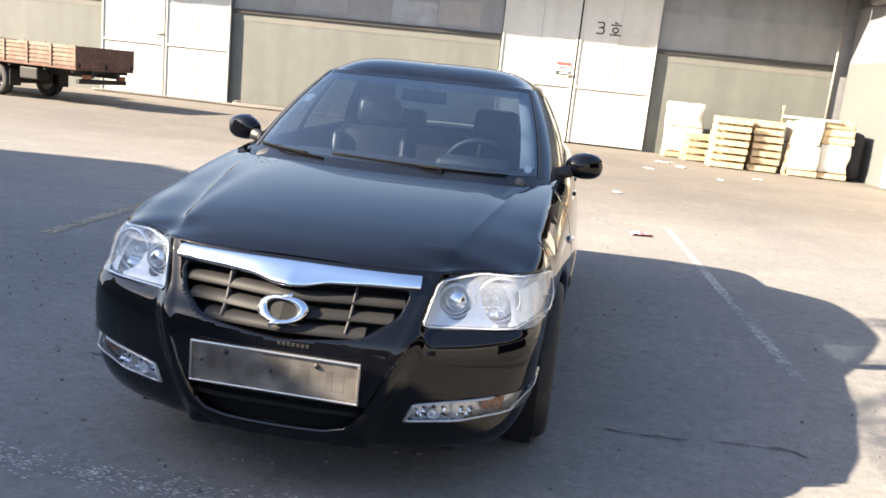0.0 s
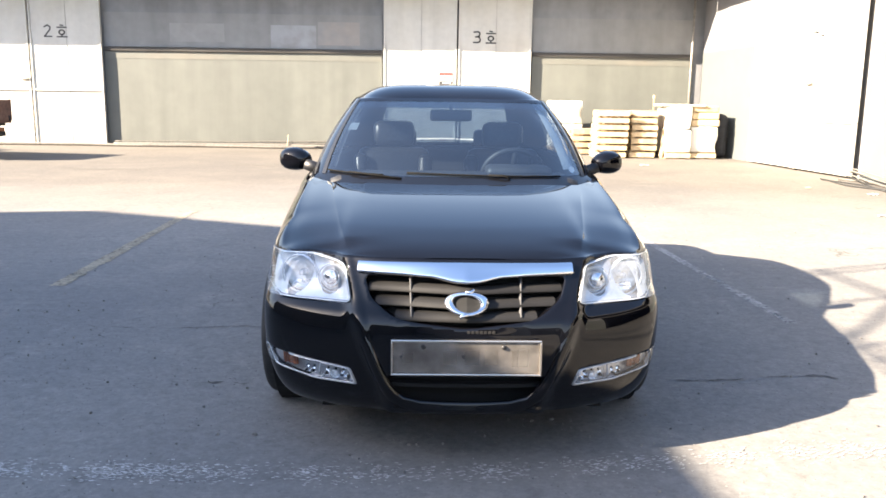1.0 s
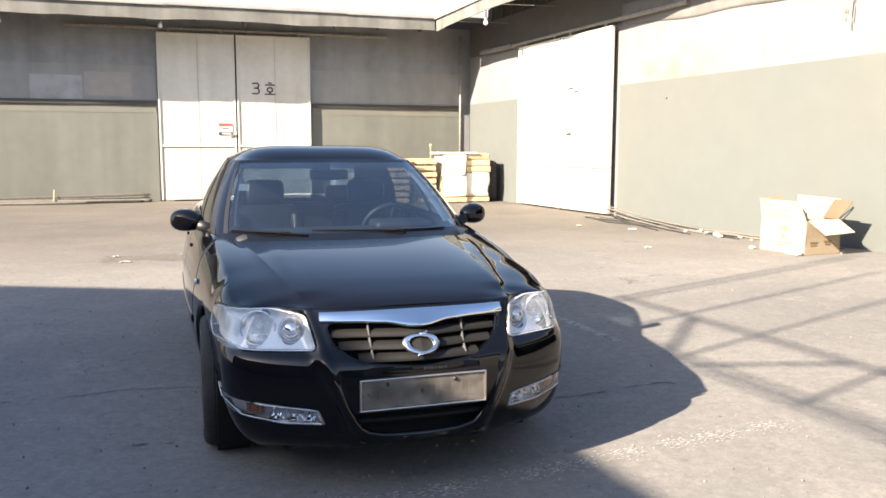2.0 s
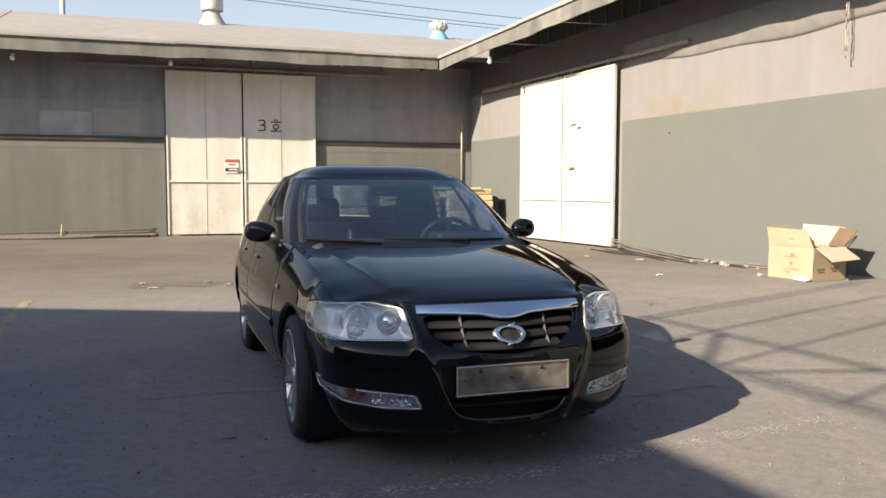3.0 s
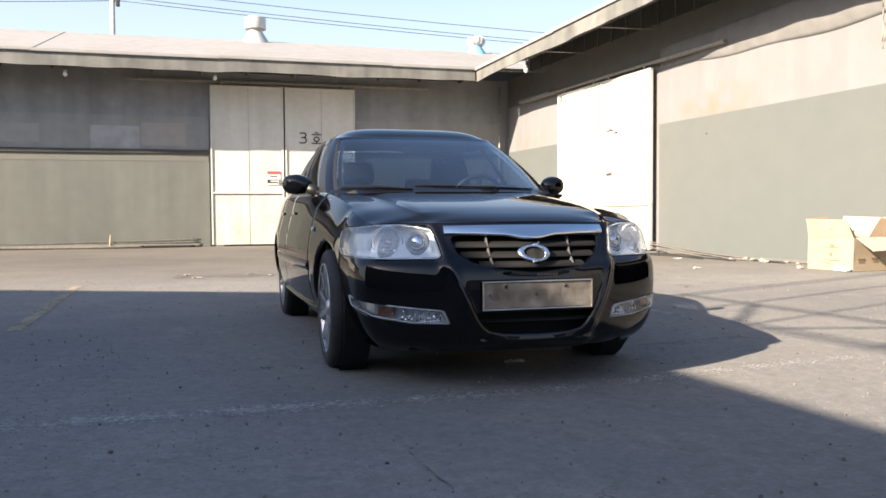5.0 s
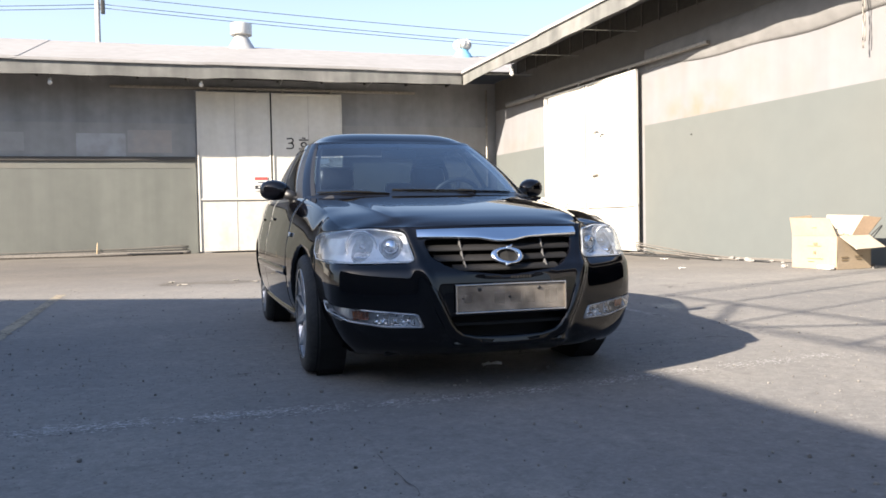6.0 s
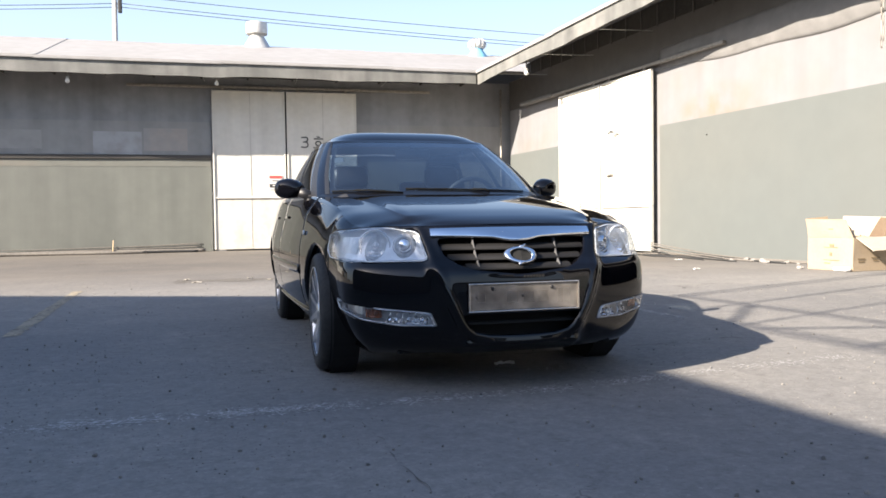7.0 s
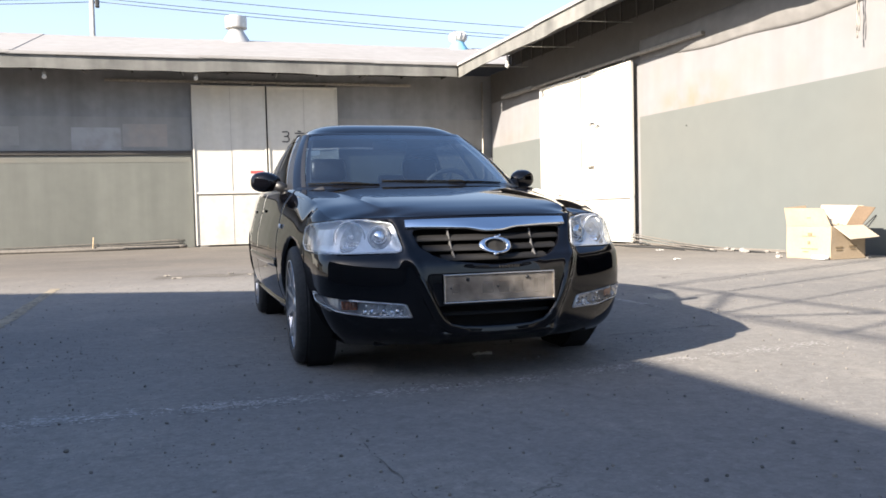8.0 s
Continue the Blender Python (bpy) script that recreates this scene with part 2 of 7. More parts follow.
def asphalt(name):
    """Old asphalt: aggregate, dust in wide pale drifts, darker repairs and fine cracks."""
    m = bpy.data.materials.new(name)
    m.use_nodes = True
    nt, bsdf = m.node_tree, m.node_tree.nodes["Principled BSDF"]
    bsdf.inputs["Roughness"].default_value = 0.9
    bsdf.inputs["Specular IOR Level"].default_value = 0.3
    tex = nt.nodes.new("ShaderNodeTexCoord")

    def noisy(s, detail=5.0, rough=0.6, vec=None):
        n = nt.nodes.new("ShaderNodeTexNoise")
        n.inputs["Scale"].default_value, n.inputs["Detail"].default_value, n.inputs["Roughness"].default_value = s, detail, rough
        nt.links.new(vec or tex.outputs["Object"], n.inputs["Vector"])
        return n

    def ramp(fac, lo, hi, a, b):
        r = nt.nodes.new("ShaderNodeMapRange")
        r.inputs[1].default_value, r.inputs[2].default_value, r.inputs[3].default_value, r.inputs[4].default_value = lo, hi, a, b
        nt.links.new(fac, r.inputs[0])
        return r.outputs[0]

    def mix(fac, a, b, mode="MIX"):
        x = nt.nodes.new("ShaderNodeMix")
        x.data_type, x.blend_type = "RGBA", mode
        for socket, value in ((x.inputs[0], fac), (x.inputs[6], a), (x.inputs[7], b)):
            if isinstance(value, bpy.types.NodeSocket):
                nt.links.new(value, socket)
            else:
                socket.default_value = value if isinstance(value, float) else (*value, 1)
        return x.outputs[2]

    base = mix(ramp(noisy(0.30).outputs["Fac"], 0.38, 0.66, 0.0, 1.0), ASPHALT_DARK, ASPHALT_PALE)
    base = mix(ramp(noisy(1.7, 8.0, 0.7).outputs["Fac"], 0.52, 0.72, 0.0, 0.45), base, ASPHALT_DUST)
    base = mix(ramp(noisy(6.0, 6.0, 0.7).outputs["Fac"], 0.56, 0.7, 0.0, 0.35), base, (0.08, 0.076, 0.071))
    base = mix(1.0, base, ramp(noisy(38.0, 5.0, 0.75).outputs["Fac"], 0.32, 0.68, 0.90, 1.10), "MULTIPLY")
    chips = nt.nodes.new("ShaderNodeTexVoronoi")
    chips.inputs["Scale"].default_value = 62.0
    nt.links.new(tex.outputs["Object"], chips.inputs["Vector"])
    chip = nt.nodes.new("ShaderNodeSeparateColor")
    nt.links.new(chips.outputs["Color"], chip.inputs[0])
    base = mix(1.0, base, ramp(chip.outputs[0], 0.0, 1.0, 0.93, 1.07), "MULTIPLY")
    bald = ramp(noisy(0.9, 4.0).outputs["Fac"], 0.42, 0.62, 0.15, 1.0)
    pit = nt.nodes.new("ShaderNodeMath")
    pit.operation = "MULTIPLY"
    nt.links.new(ramp(noisy(34.0, 3.0, 0.6).outputs["Fac"], 0.62, 0.72, 0.0, 0.5), pit.inputs[0])
    nt.links.new(bald, pit.inputs[1])
    base = mix(pit.outputs[0], base, (0.052, 0.050, 0.049))
    speck = nt.nodes.new("ShaderNodeMath")
    speck.operation = "MULTIPLY"
    nt.links.new(ramp(noisy(48.0, 2.0).outputs["Fac"], 0.67, 0.72, 0.0, 0.7), speck.inputs[0])
    nt.links.new(bald, speck.inputs[1])
    base = mix(speck.outputs[0], base, (0.36, 0.345, 0.32))
    base = mix(1.0, base, ramp(noisy(14.0, 6.0, 0.7).outputs["Fac"], 0.3, 0.7, 0.84, 1.16), "MULTIPLY")
    base = mix(ramp(noisy(75.0, 2.0).outputs["Fac"], 0.64, 0.72, 0.0, 0.35), base, (0.066, 0.062, 0.058))
    base = mix(ramp(noisy(95.0, 2.0).outputs["Fac"], 0.67, 0.74, 0.0, 0.3), base, (0.34, 0.32, 0.29))
    base = mix(1.0, base, ramp(noisy(180.0, 2.0).outputs["Fac"], 0.3, 0.7, 0.96, 1.04), "MULTIPLY")
    # lower brightness put into the colour: browner, darker beyond the marked bay, ragged border
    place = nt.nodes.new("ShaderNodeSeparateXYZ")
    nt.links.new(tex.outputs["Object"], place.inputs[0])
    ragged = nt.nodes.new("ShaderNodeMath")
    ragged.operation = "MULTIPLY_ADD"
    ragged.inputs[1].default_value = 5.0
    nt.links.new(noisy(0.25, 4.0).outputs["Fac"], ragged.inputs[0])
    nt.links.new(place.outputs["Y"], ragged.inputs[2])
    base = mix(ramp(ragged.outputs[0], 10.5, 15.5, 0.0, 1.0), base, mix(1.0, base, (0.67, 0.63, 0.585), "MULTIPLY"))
    # cracks: thin edges of wandering cells
    warp = noisy(1.1, 5.0, 0.65)
    add = nt.nodes.new("ShaderNodeVectorMath")
    add.operation = "MULTIPLY_ADD"
    nt.links.new(warp.outputs["Color"], add.inputs[0])
    add.inputs[1].default_value = (1.4, 1.4, 0)
    nt.links.new(tex.outputs["Object"], add.inputs[2])
    vor = nt.nodes.new("ShaderNodeTexVoronoi")
    vor.feature = "DISTANCE_TO_EDGE"
    vor.inputs["Scale"].default_value = 0.32
    nt.links.new(add.outputs[0], vor.inputs["Vector"])
    line = ramp(vor.outputs["Distance"], 0.001, 0.003, 0.7, 0.0)
    gate = ramp(noisy(0.45).outputs["Fac"], 0.54, 0.62, 0.0, 1.0)
    both = nt.nodes.new("ShaderNodeMath")
    both.operation = "MULTIPLY"
    nt.links.new(line, both.inputs[0])
    nt.links.new(gate, both.inputs[1])
    base = mix(both.outputs[0], base, (0.055, 0.05, 0.046))
    nt.links.new(base, bsdf.inputs["Base Color"])
    b = nt.nodes.new("ShaderNodeBump")
    b.inputs["Strength"].default_value, b.inputs["Distance"].default_value = 0.08, 0.004
    nt.links.new(noisy(75.0, 2.0, 0.6).outputs["Fac"], b.inputs["Height"])
    b2 = nt.nodes.new("ShaderNodeBump")
    b2.inputs["Strength"].default_value, b2.inputs["Distance"].default_value = 0.25, 0.02
    nt.links.new(noisy(5.0, 3.0).outputs["Fac"], b2.inputs["Height"])
    nt.links.new(b.outputs[0], b2.inputs["Normal"])
    nt.links.new(b2.outputs[0], bsdf.inputs["Normal"])
    return m


ASPHALT_DARK, ASPHALT_PALE, ASPHALT_DUST = (0.159, 0.154, 0.148), (0.213, 0.202, 0.186), (0.275, 0.255, 0.226)
# ---- building helpers ----
def part(name, bm, mat, parent=None, label="", smooth=False):
    """Links a bmesh as one mesh object, under parent if there is one."""
    me = bpy.data.meshes.new(name)
    bm.normal_update()
    bm.to_mesh(me)
    bm.free()
    if smooth:
        me.shade_smooth()
    me.materials.append(mat)
    ob = new(name, me)
    ob.parent = parent
    return tagged(ob, label)


def empty(name, m=None):
    ob = new(name)
    ob.empty_display_size = 0.2
    if m:
        ob.matrix_world = m
    return ob


def add_box(bm, c, s, bevel=0.0, m=None):
    """A box with centre c and size s, with bevelled edges."""
    ret = bmesh.ops.create_cube(bm, size=1.0, matrix=(m or Matrix()) @ Matrix.Translation(c) @ Matrix.Diagonal((*s, 1)))
    if bevel:
        edges = list({e for v in ret["verts"] for e in v.link_edges})
        bmesh.ops.bevel(bm, geom=edges, offset=bevel, segments=2, affect="EDGES", profile=0.5)
    return bm


def box(c, s, bevel=0.0, m=None):
    return add_box(bmesh.new(), c, s, bevel, m)


def add_tube(bm, a, b, r, r2=None, seg=12, caps=True):
    a, b = Vector(a), Vector(b)
    m = Matrix.Translation((a + b) / 2) @ (b - a).to_track_quat("Z", "Y").to_matrix().to_4x4()
    bmesh.ops.create_cone(bm, cap_ends=caps, segments=seg, radius1=r, radius2=r if r2 is None else r2, depth=(b - a).length, matrix=m)
    return bm


def tube(a, b, r, r2=None, seg=12):
    return add_tube(bmesh.new(), a, b, r, r2, seg)


def add_sweep(bm, pts, r, seg=8):
    """A round cord through pts."""
    pts = [Vector(p) for p in pts]
    rings = []
    for i, p in enumerate(pts):
        d = (pts[min(i + 1, len(pts) - 1)] - pts[max(i - 1, 0)]).normalized()
        q = d.to_track_quat("Z", "Y")
        rings.append([bm.verts.new(p + q @ Vector((r * math.cos(k * math.tau / seg), r * math.sin(k * math.tau / seg), 0))) for k in range(seg)])
    for a, b in zip(rings, rings[1:]):
        for k in range(seg):
            bm.faces.new((a[k], a[(k + 1) % seg], b[(k + 1) % seg], b[k]))
    bm.faces.new(rings[0][::-1])
    bm.faces.new(rings[-1])
    return bm


def sweep(pts, r, seg=8):
    return add_sweep(bmesh.new(), pts, r, seg)


def add_prism(bm, outline, a, b, m=None):
    """A closed outline of (u, v) pairs extruded along the third axis from a to b: u is x, v is z, the extrusion is y."""
    m = m or Matrix()
    lo = [bm.verts.new(m @ Vector((u, a, v))) for u, v in outline]
    hi = [bm.verts.new(m @ Vector((u, b, v))) for u, v in outline]
    n = len(outline)
    bm.faces.new(lo)
    bm.faces.new(hi[::-1])
    for i in range(n):
        bm.faces.new((lo[(i + 1) % n], lo[i], hi[i], hi[(i + 1) % n]))
    bmesh.ops.recalc_face_normals(bm, faces=bm.faces)
    return bm


def add_lathe(bm, profile, seg=32, m=None):
    """Turns a profile of (radius, height) pairs about the z axis."""
    m = m or Matrix()
    rings = [[bm.verts.new(m @ Vector((r * math.cos(k * math.tau / seg), r * math.sin(k * math.tau / seg), h))) for k in range(seg)] for r, h in profile]
    for a, b in zip(rings, rings[1:]):
        for k in range(seg):
            bm.faces.new((a[k], a[(k + 1) % seg], b[(k + 1) % seg], b[k]))
    return bm


def lathe(profile, seg=32, m=None):
    return add_lathe(bmesh.new(), profile, seg, m)


def table(x, pairs):
    """Smooth interpolation in a short table of pairs."""
    if x <= pairs[0][0]:
        return pairs[0][1]
    for (a, va), (b, vb) in zip(pairs, pairs[1:]):
        if x <= b:
            f = (x - a) / (b - a)
            return va + (vb - va) * f
    return pairs[-1][1]


def curve_table(x, pairs):
    """As table(), with a Catmull-Rom curve through the pairs."""
    n = len(pairs)
    if x <= pairs[0][0]:
        return pairs[0][1]
    if x >= pairs[-1][0]:
        return pairs[-1][1]
    i = max(k for k in range(n - 1) if pairs[k][0] <= x)
    (a, va), (b, vb) = pairs[i], pairs[i + 1]
    sa = (vb - pairs[i - 1][1]) / (b - pairs[i - 1][0]) if i else (vb - va) / (b - a)
    sb = (pairs[i + 2][1] - va) / (pairs[i + 2][0] - a) if i + 2 < n else (vb - va) / (b - a)
    h, f = b - a, (x - a) / (b - a)
    return ((2 * f ** 3 - 3 * f ** 2 + 1) * va + (f ** 3 - 2 * f ** 2 + f) * h * sa + (3 * f ** 2 - 2 * f ** 3) * vb + (f ** 3 - f ** 2) * h * sb)


def grid_faces(bm, rows, close=False):
    """Joins rows of vertices into quads."""
    for a, b in zip(rows, rows[1:]):
        n = len(a)
        for k in range(n if close else n - 1):
            bm.faces.new((a[k], a[(k + 1) % n], b[(k + 1) % n], b[k]))
    return bm
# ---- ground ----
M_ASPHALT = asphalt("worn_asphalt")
M_FRONT_LINE = material("worn_front_line", (0.44, 0.43, 0.415), rough=0.85, grain=0.35, scale=40)
M_SIDE_LINE = worn_paint("faded_side_line", (0.325, 0.315, 0.298), 20.0, 0.42, 0.90)
M_YELLOW_LINE = worn_paint("worn_yellow_line", (0.275, 0.235, 0.17), 22.0, 0.42, 0.86)
M_CREAM = material("cream_wall_paint", (0.179, 0.177, 0.183), rough=0.75, grain=0.03, scale=4, stain=(0.171, 0.157, 0.140), stain_scale=0.9, stain_amount=0.6, bump=0.04, bump_scale=8)
# lit copy of M_GREEN: tone lowered to offset the sun on the side wall
M_GREEN_SUN = material("grey_green_sheet_sun_tone", (0.1015, 0.111, 0.107), rough=0.65, grain=0.03, scale=3, stain=(0.1145, 0.118, 0.108), stain_scale=0.22, stain_amount=0.7, bump=0.03, bump_scale=6)
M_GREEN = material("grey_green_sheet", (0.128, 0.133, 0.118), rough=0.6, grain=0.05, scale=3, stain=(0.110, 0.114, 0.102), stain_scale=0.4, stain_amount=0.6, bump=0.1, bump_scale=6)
M_DOOR = material("white_door_paint", (0.585, 0.569, 0.521), rough=0.55, grain=0.04, scale=6, stain=(0.490, 0.458, 0.379), stain_scale=0.9, stain_amount=0.5)
M_DOOR_LOW = material("scuffed_door_paint", (0.553, 0.537, 0.490), rough=0.6, grain=0.06, scale=9, stain=(0.395, 0.371, 0.316), stain_scale=1.6, stain_amount=0.6)
M_STEEL = material("galvanised_steel", (0.332, 0.332, 0.316), rough=0.5, metal=0.6, grain=0.15, scale=12)
M_FASCIA = material("fascia_sheet", (0.138, 0.137, 0.126), rough=0.65, grain=0.12, scale=4, stain=(0.205, 0.198, 0.182), stain_scale=1.1, stain_amount=0.6)
M_ROOF = material("fibre_cement_roof", (0.252, 0.245, 0.241), rough=0.85, grain=0.08, scale=3, stain=(0.209, 0.198, 0.186), stain_scale=0.4, stain_amount=0.5)
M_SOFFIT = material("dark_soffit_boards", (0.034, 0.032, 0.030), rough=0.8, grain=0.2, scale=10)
# near-black for shadow lines under door rails and along the wall battens
M_SEAM = material("seam_shadow_line", (0.055, 0.051, 0.047), rough=0.8)
M_RAIL = material("door_rail_steel", (0.284, 0.261, 0.229), rough=0.55, metal=0.4, grain=0.2, scale=14)
streak(M_CREAM, 0.93, 1.04, (9.6, 2.78))
streak(M_FASCIA, 0.72, 1.12)
streak(M_GREEN, 0.90, 1.05)
streak(M_DOOR, 0.91, 1.03)
streak(M_DOOR_LOW, 0.88, 1.03)
# dark grey for the shaded wall top, the ribs and the meeting strip
M_HEADER = material("header_shade_and_trim", (0.088, 0.083, 0.077), rough=0.6, grain=0.1, scale=4)
M_BLACK_INK = material("black_lettering", (0.043, 0.043, 0.043), rough=0.6)
M_CLOTH = material("grey_tarpaulin", (0.168, 0.163, 0.158), rough=0.7, grain=0.1, scale=5, stain=(0.130, 0.125, 0.119), stain_scale=1.2, bump=0.3, bump_scale=4)

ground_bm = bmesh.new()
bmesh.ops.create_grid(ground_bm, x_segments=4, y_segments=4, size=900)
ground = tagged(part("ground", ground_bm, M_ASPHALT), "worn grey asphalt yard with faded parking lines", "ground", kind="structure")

# glowing shell added as pale haze over the horizon all round, thinning upwards
M_HAZE = bpy.data.materials.new("horizon_haze_glow")
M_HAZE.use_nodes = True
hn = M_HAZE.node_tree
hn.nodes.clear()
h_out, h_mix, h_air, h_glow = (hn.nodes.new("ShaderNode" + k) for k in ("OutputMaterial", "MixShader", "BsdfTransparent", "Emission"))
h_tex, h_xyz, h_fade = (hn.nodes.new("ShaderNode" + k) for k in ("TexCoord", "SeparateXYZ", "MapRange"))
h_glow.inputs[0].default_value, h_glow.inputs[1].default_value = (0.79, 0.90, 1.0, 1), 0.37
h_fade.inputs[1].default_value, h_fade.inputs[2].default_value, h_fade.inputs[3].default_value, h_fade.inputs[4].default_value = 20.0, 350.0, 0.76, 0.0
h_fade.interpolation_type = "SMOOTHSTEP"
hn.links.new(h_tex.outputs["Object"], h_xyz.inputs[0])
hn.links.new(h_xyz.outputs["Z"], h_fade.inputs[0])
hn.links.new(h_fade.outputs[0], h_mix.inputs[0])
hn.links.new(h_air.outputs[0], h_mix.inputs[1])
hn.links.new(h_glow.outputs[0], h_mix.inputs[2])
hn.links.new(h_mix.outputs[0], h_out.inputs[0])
tagged(part("haze_glow_shell", lathe([(620, 0.0), (620, 120), (620, 240), (620, 350)], 96), M_HAZE, None, "", True), "glowing shell added as pale haze low over the horizon", "sky", kind="structure")


def stripe(name, a, b, width, mat, label, seed):
    """A painted line on the ground from a to b, with ragged edges, laid 4 mm above it."""
    rnd = random.Random(seed)
    a, b = Vector(a), Vector(b)
    d, n = (b - a).normalized(), int((b - a).length / 0.05)
    side = Vector((-d.y, d.x))
    bm = bmesh.new()
    last = None
    for i in range(n + 1):
        p = a + d * (i * 0.05)
        w = width / 2 * (0.85 + 0.3 * rnd.random())
        row = [bm.verts.new((*(p + side * w), 0.004)), bm.verts.new((*(p - side * w * (0.8 + 0.4 * rnd.random())), 0.004))]
        if last:
            bm.faces.new((last[0], last[1], row[1], row[0]))
        last = row
    return tagged(part(name, bm, mat), label, "road marking", kind="structure")


def flaked_line(name, way, width, wear, mat, label, seed):
    """What is left of a painted line: small flakes along the way, as many as wear(x) leaves."""
    rnd = random.Random(seed)
    bm = bmesh.new()
    for (ax, ay), (bx, by) in zip(way, way[1:]):
        a, d = Vector((ax, ay)), Vector((bx - ax, by - ay))
        length, d = d.length, d.normalized()
        side = Vector((-d.y, d.x))
        for k in range(int(length * 2000)):
            p = a + d * rnd.uniform(0, length)
            clump = 0.32 + 0.55 * noise.noise((p.x * 6.0, seed, 1.7)) + 0.25 * noise.noise((p.x * 23.0, seed, 5.1))
            if rnd.random() > wear(p.x) * clump:
                continue
            p = p + side * rnd.gauss(0, width * 0.40)
            long, thin = rnd.uniform(0.003, 0.012), rnd.uniform(0.0012, 0.0032)
            ring = []
            for q in range(7):
                w = q * math.tau / 7
                k = 0.7 + 0.5 * rnd.random()
                ring.append(bm.verts.new((*(p + d * (math.cos(w) * long * k) + side * (math.sin(w) * thin * k)), 0.004 + 0.0003 * (rnd.random()))))
            bm.faces.new(ring)
    return tagged(part(name, bm, mat), label, "road marking", kind="structure")


FRONT_WAY = [(-3.8, 2.33), (-2.6, 2.345), (-1.9, 2.345), (-1.1, 2.345), (-0.48, 2.41), (0.35, 2.55), (0.95, 2.625), (1.3, 2.68)]
flaked_line("parking_line_front", FRONT_WAY, 0.10, lambda x: table(x, [(-3.7, 0.9), (-3.35, 0.8), (-3.28, 0.25), (-3.12, 0.3), (-2.95, 1.1), (-2.75, 1.6), (-2.0, 1.6), (-1.92, 0.85), (-1.2, 0.8), (-0.3, 0.6), (0.3, 0.7), (1.1, 0.5), (1.28, 0.15)]), M_FRONT_LINE, "white parking line worn down to flakes", 1)
stripe("parking_line_yellow", (-3.69, 5.3), (-3.9, 9.4), 0.11, M_YELLOW_LINE, "faded yellow parking line", 2)
stripe("parking_line_side", (1.28, 4.5), (1.04, 9.37), 0.075, M_SIDE_LINE, "faded white parking line beside the car", 3)
stripe("parking_line_back", (0.2, 9.35), (1.08, 9.38), 0.06, M_SIDE_LINE, "faded white parking line behind the bay", 4)

# ---- the two warehouses ----
BACK = Matrix.Translation((0, 22.6, 0))
d_right = (Vector((6.81, 14.85, 0)) - Vector((6.15, 22.6, 0))).normalized()
RIGHT = Matrix.Translation((6.15, 22.6, 0)) @ Matrix.Rotation(math.atan2(d_right.y, d_right.x), 4, "Z")


def placed(ob, m):
    ob.matrix_world = m
    return ob


def wavy_sheet(x0, x1, z0, z1, depth, amp, step=0.12, seed=0, hem=0.0):
    """A hanging sheet, slightly uneven, with thickness; its face stands depth in front of the wall."""
    bm = bmesh.new()
    nx, nz = max(2, int((x1 - x0) / step)), 12
    rows = []
    for j in range(nz + 1):
        z = z0 + (z1 - z0) * j / nz
        row = []
        for i in range(nx + 1):
            x = x0 + (x1 - x0) * i / nx
            w = amp * noise.noise((x * 0.45 + seed * 7.1, z * 0.35, seed)) + 0.15 * amp * noise.noise((x * 1.9, z * 0.8, seed + 3))
            kick = hem * max(0.0, 1 - (z - z0) / 0.25) ** 2
            row.append(bm.verts.new((x, -depth - w - kick, z)))
        rows.append(row)
    grid_faces(bm, rows)
    ext = bmesh.ops.extrude_face_region(bm, geom=bm.faces[:])
    for v in ext["geom"]:
        if isinstance(v, bmesh.types.BMVert):
            v.co.y += 0.02
    bmesh.ops.recalc_face_normals(bm, faces=bm.faces)
    return bm


def building_wall(name, m, x0, x1, height, label):
    w = placed(part(name, box(((x0 + x1) / 2, 0.3, height / 2), (x1 - x0, 0.24, height)), M_CREAM), m)
    return tagged(w, label, "wall", kind="structure")


M_GREY_WALL = material("grey_wall_sheet", (0.222, 0.224, 0.232), rough=0.5, grain=0.08, scale=4, stain=(0.165, 0.165, 0.170), stain_scale=0.6, stain_amount=0.6)
M_GREY_BAND = material("grey_glossy_sheet", (0.238, 0.236, 0.232), rough=0.38, grain=0.06, scale=4, stain=(0.300, 0.290, 0.278), stain_scale=0.5, stain_amount=0.6)
streak(M_GREY_WALL, 0.88, 1.07)
streak(M_GREY_BAND, 0.90, 1.06)
building_wall("wall_back", BACK, -34, 7.2, 4.95, "dark grey warehouse wall under a deep eave").data.materials[0] = M_GREY_WALL
building_wall("wall_right", RIGHT, 0.05, 18.6, 4.95, "cream painted warehouse wall with rust stains")
# unseen doorway with dark rooms added so the bumper reflects dark
building_wall("wall_right_far", RIGHT, 25.6, 34, 4.95, "cream painted warehouse wall beyond the added unseen doorway")
tagged(placed(part("wall_right_lintel", box((22.1, 0.3, 4.62), (7.0, 0.24, 0.66)), M_CREAM), RIGHT), "cream painted wall over the added unseen doorway", "wall", kind="structure")
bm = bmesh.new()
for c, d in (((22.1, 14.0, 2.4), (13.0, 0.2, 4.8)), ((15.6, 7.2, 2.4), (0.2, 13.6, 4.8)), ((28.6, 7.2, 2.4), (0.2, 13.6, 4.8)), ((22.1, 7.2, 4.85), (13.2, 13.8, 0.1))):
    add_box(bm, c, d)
tagged(placed(part("wall_inside", bm, M_SOFFIT), RIGHT), "dark inner walls of an unseen doorway, added for reflections", "wall", kind="structure")


M_EDGE = material("faded_tan_edge", (0.137, 0.138, 0.120), rough=0.6, grain=0.06, scale=3, stain=(0.156, 0.146, 0.123), stain_scale=0.7, stain_amount=0.9)


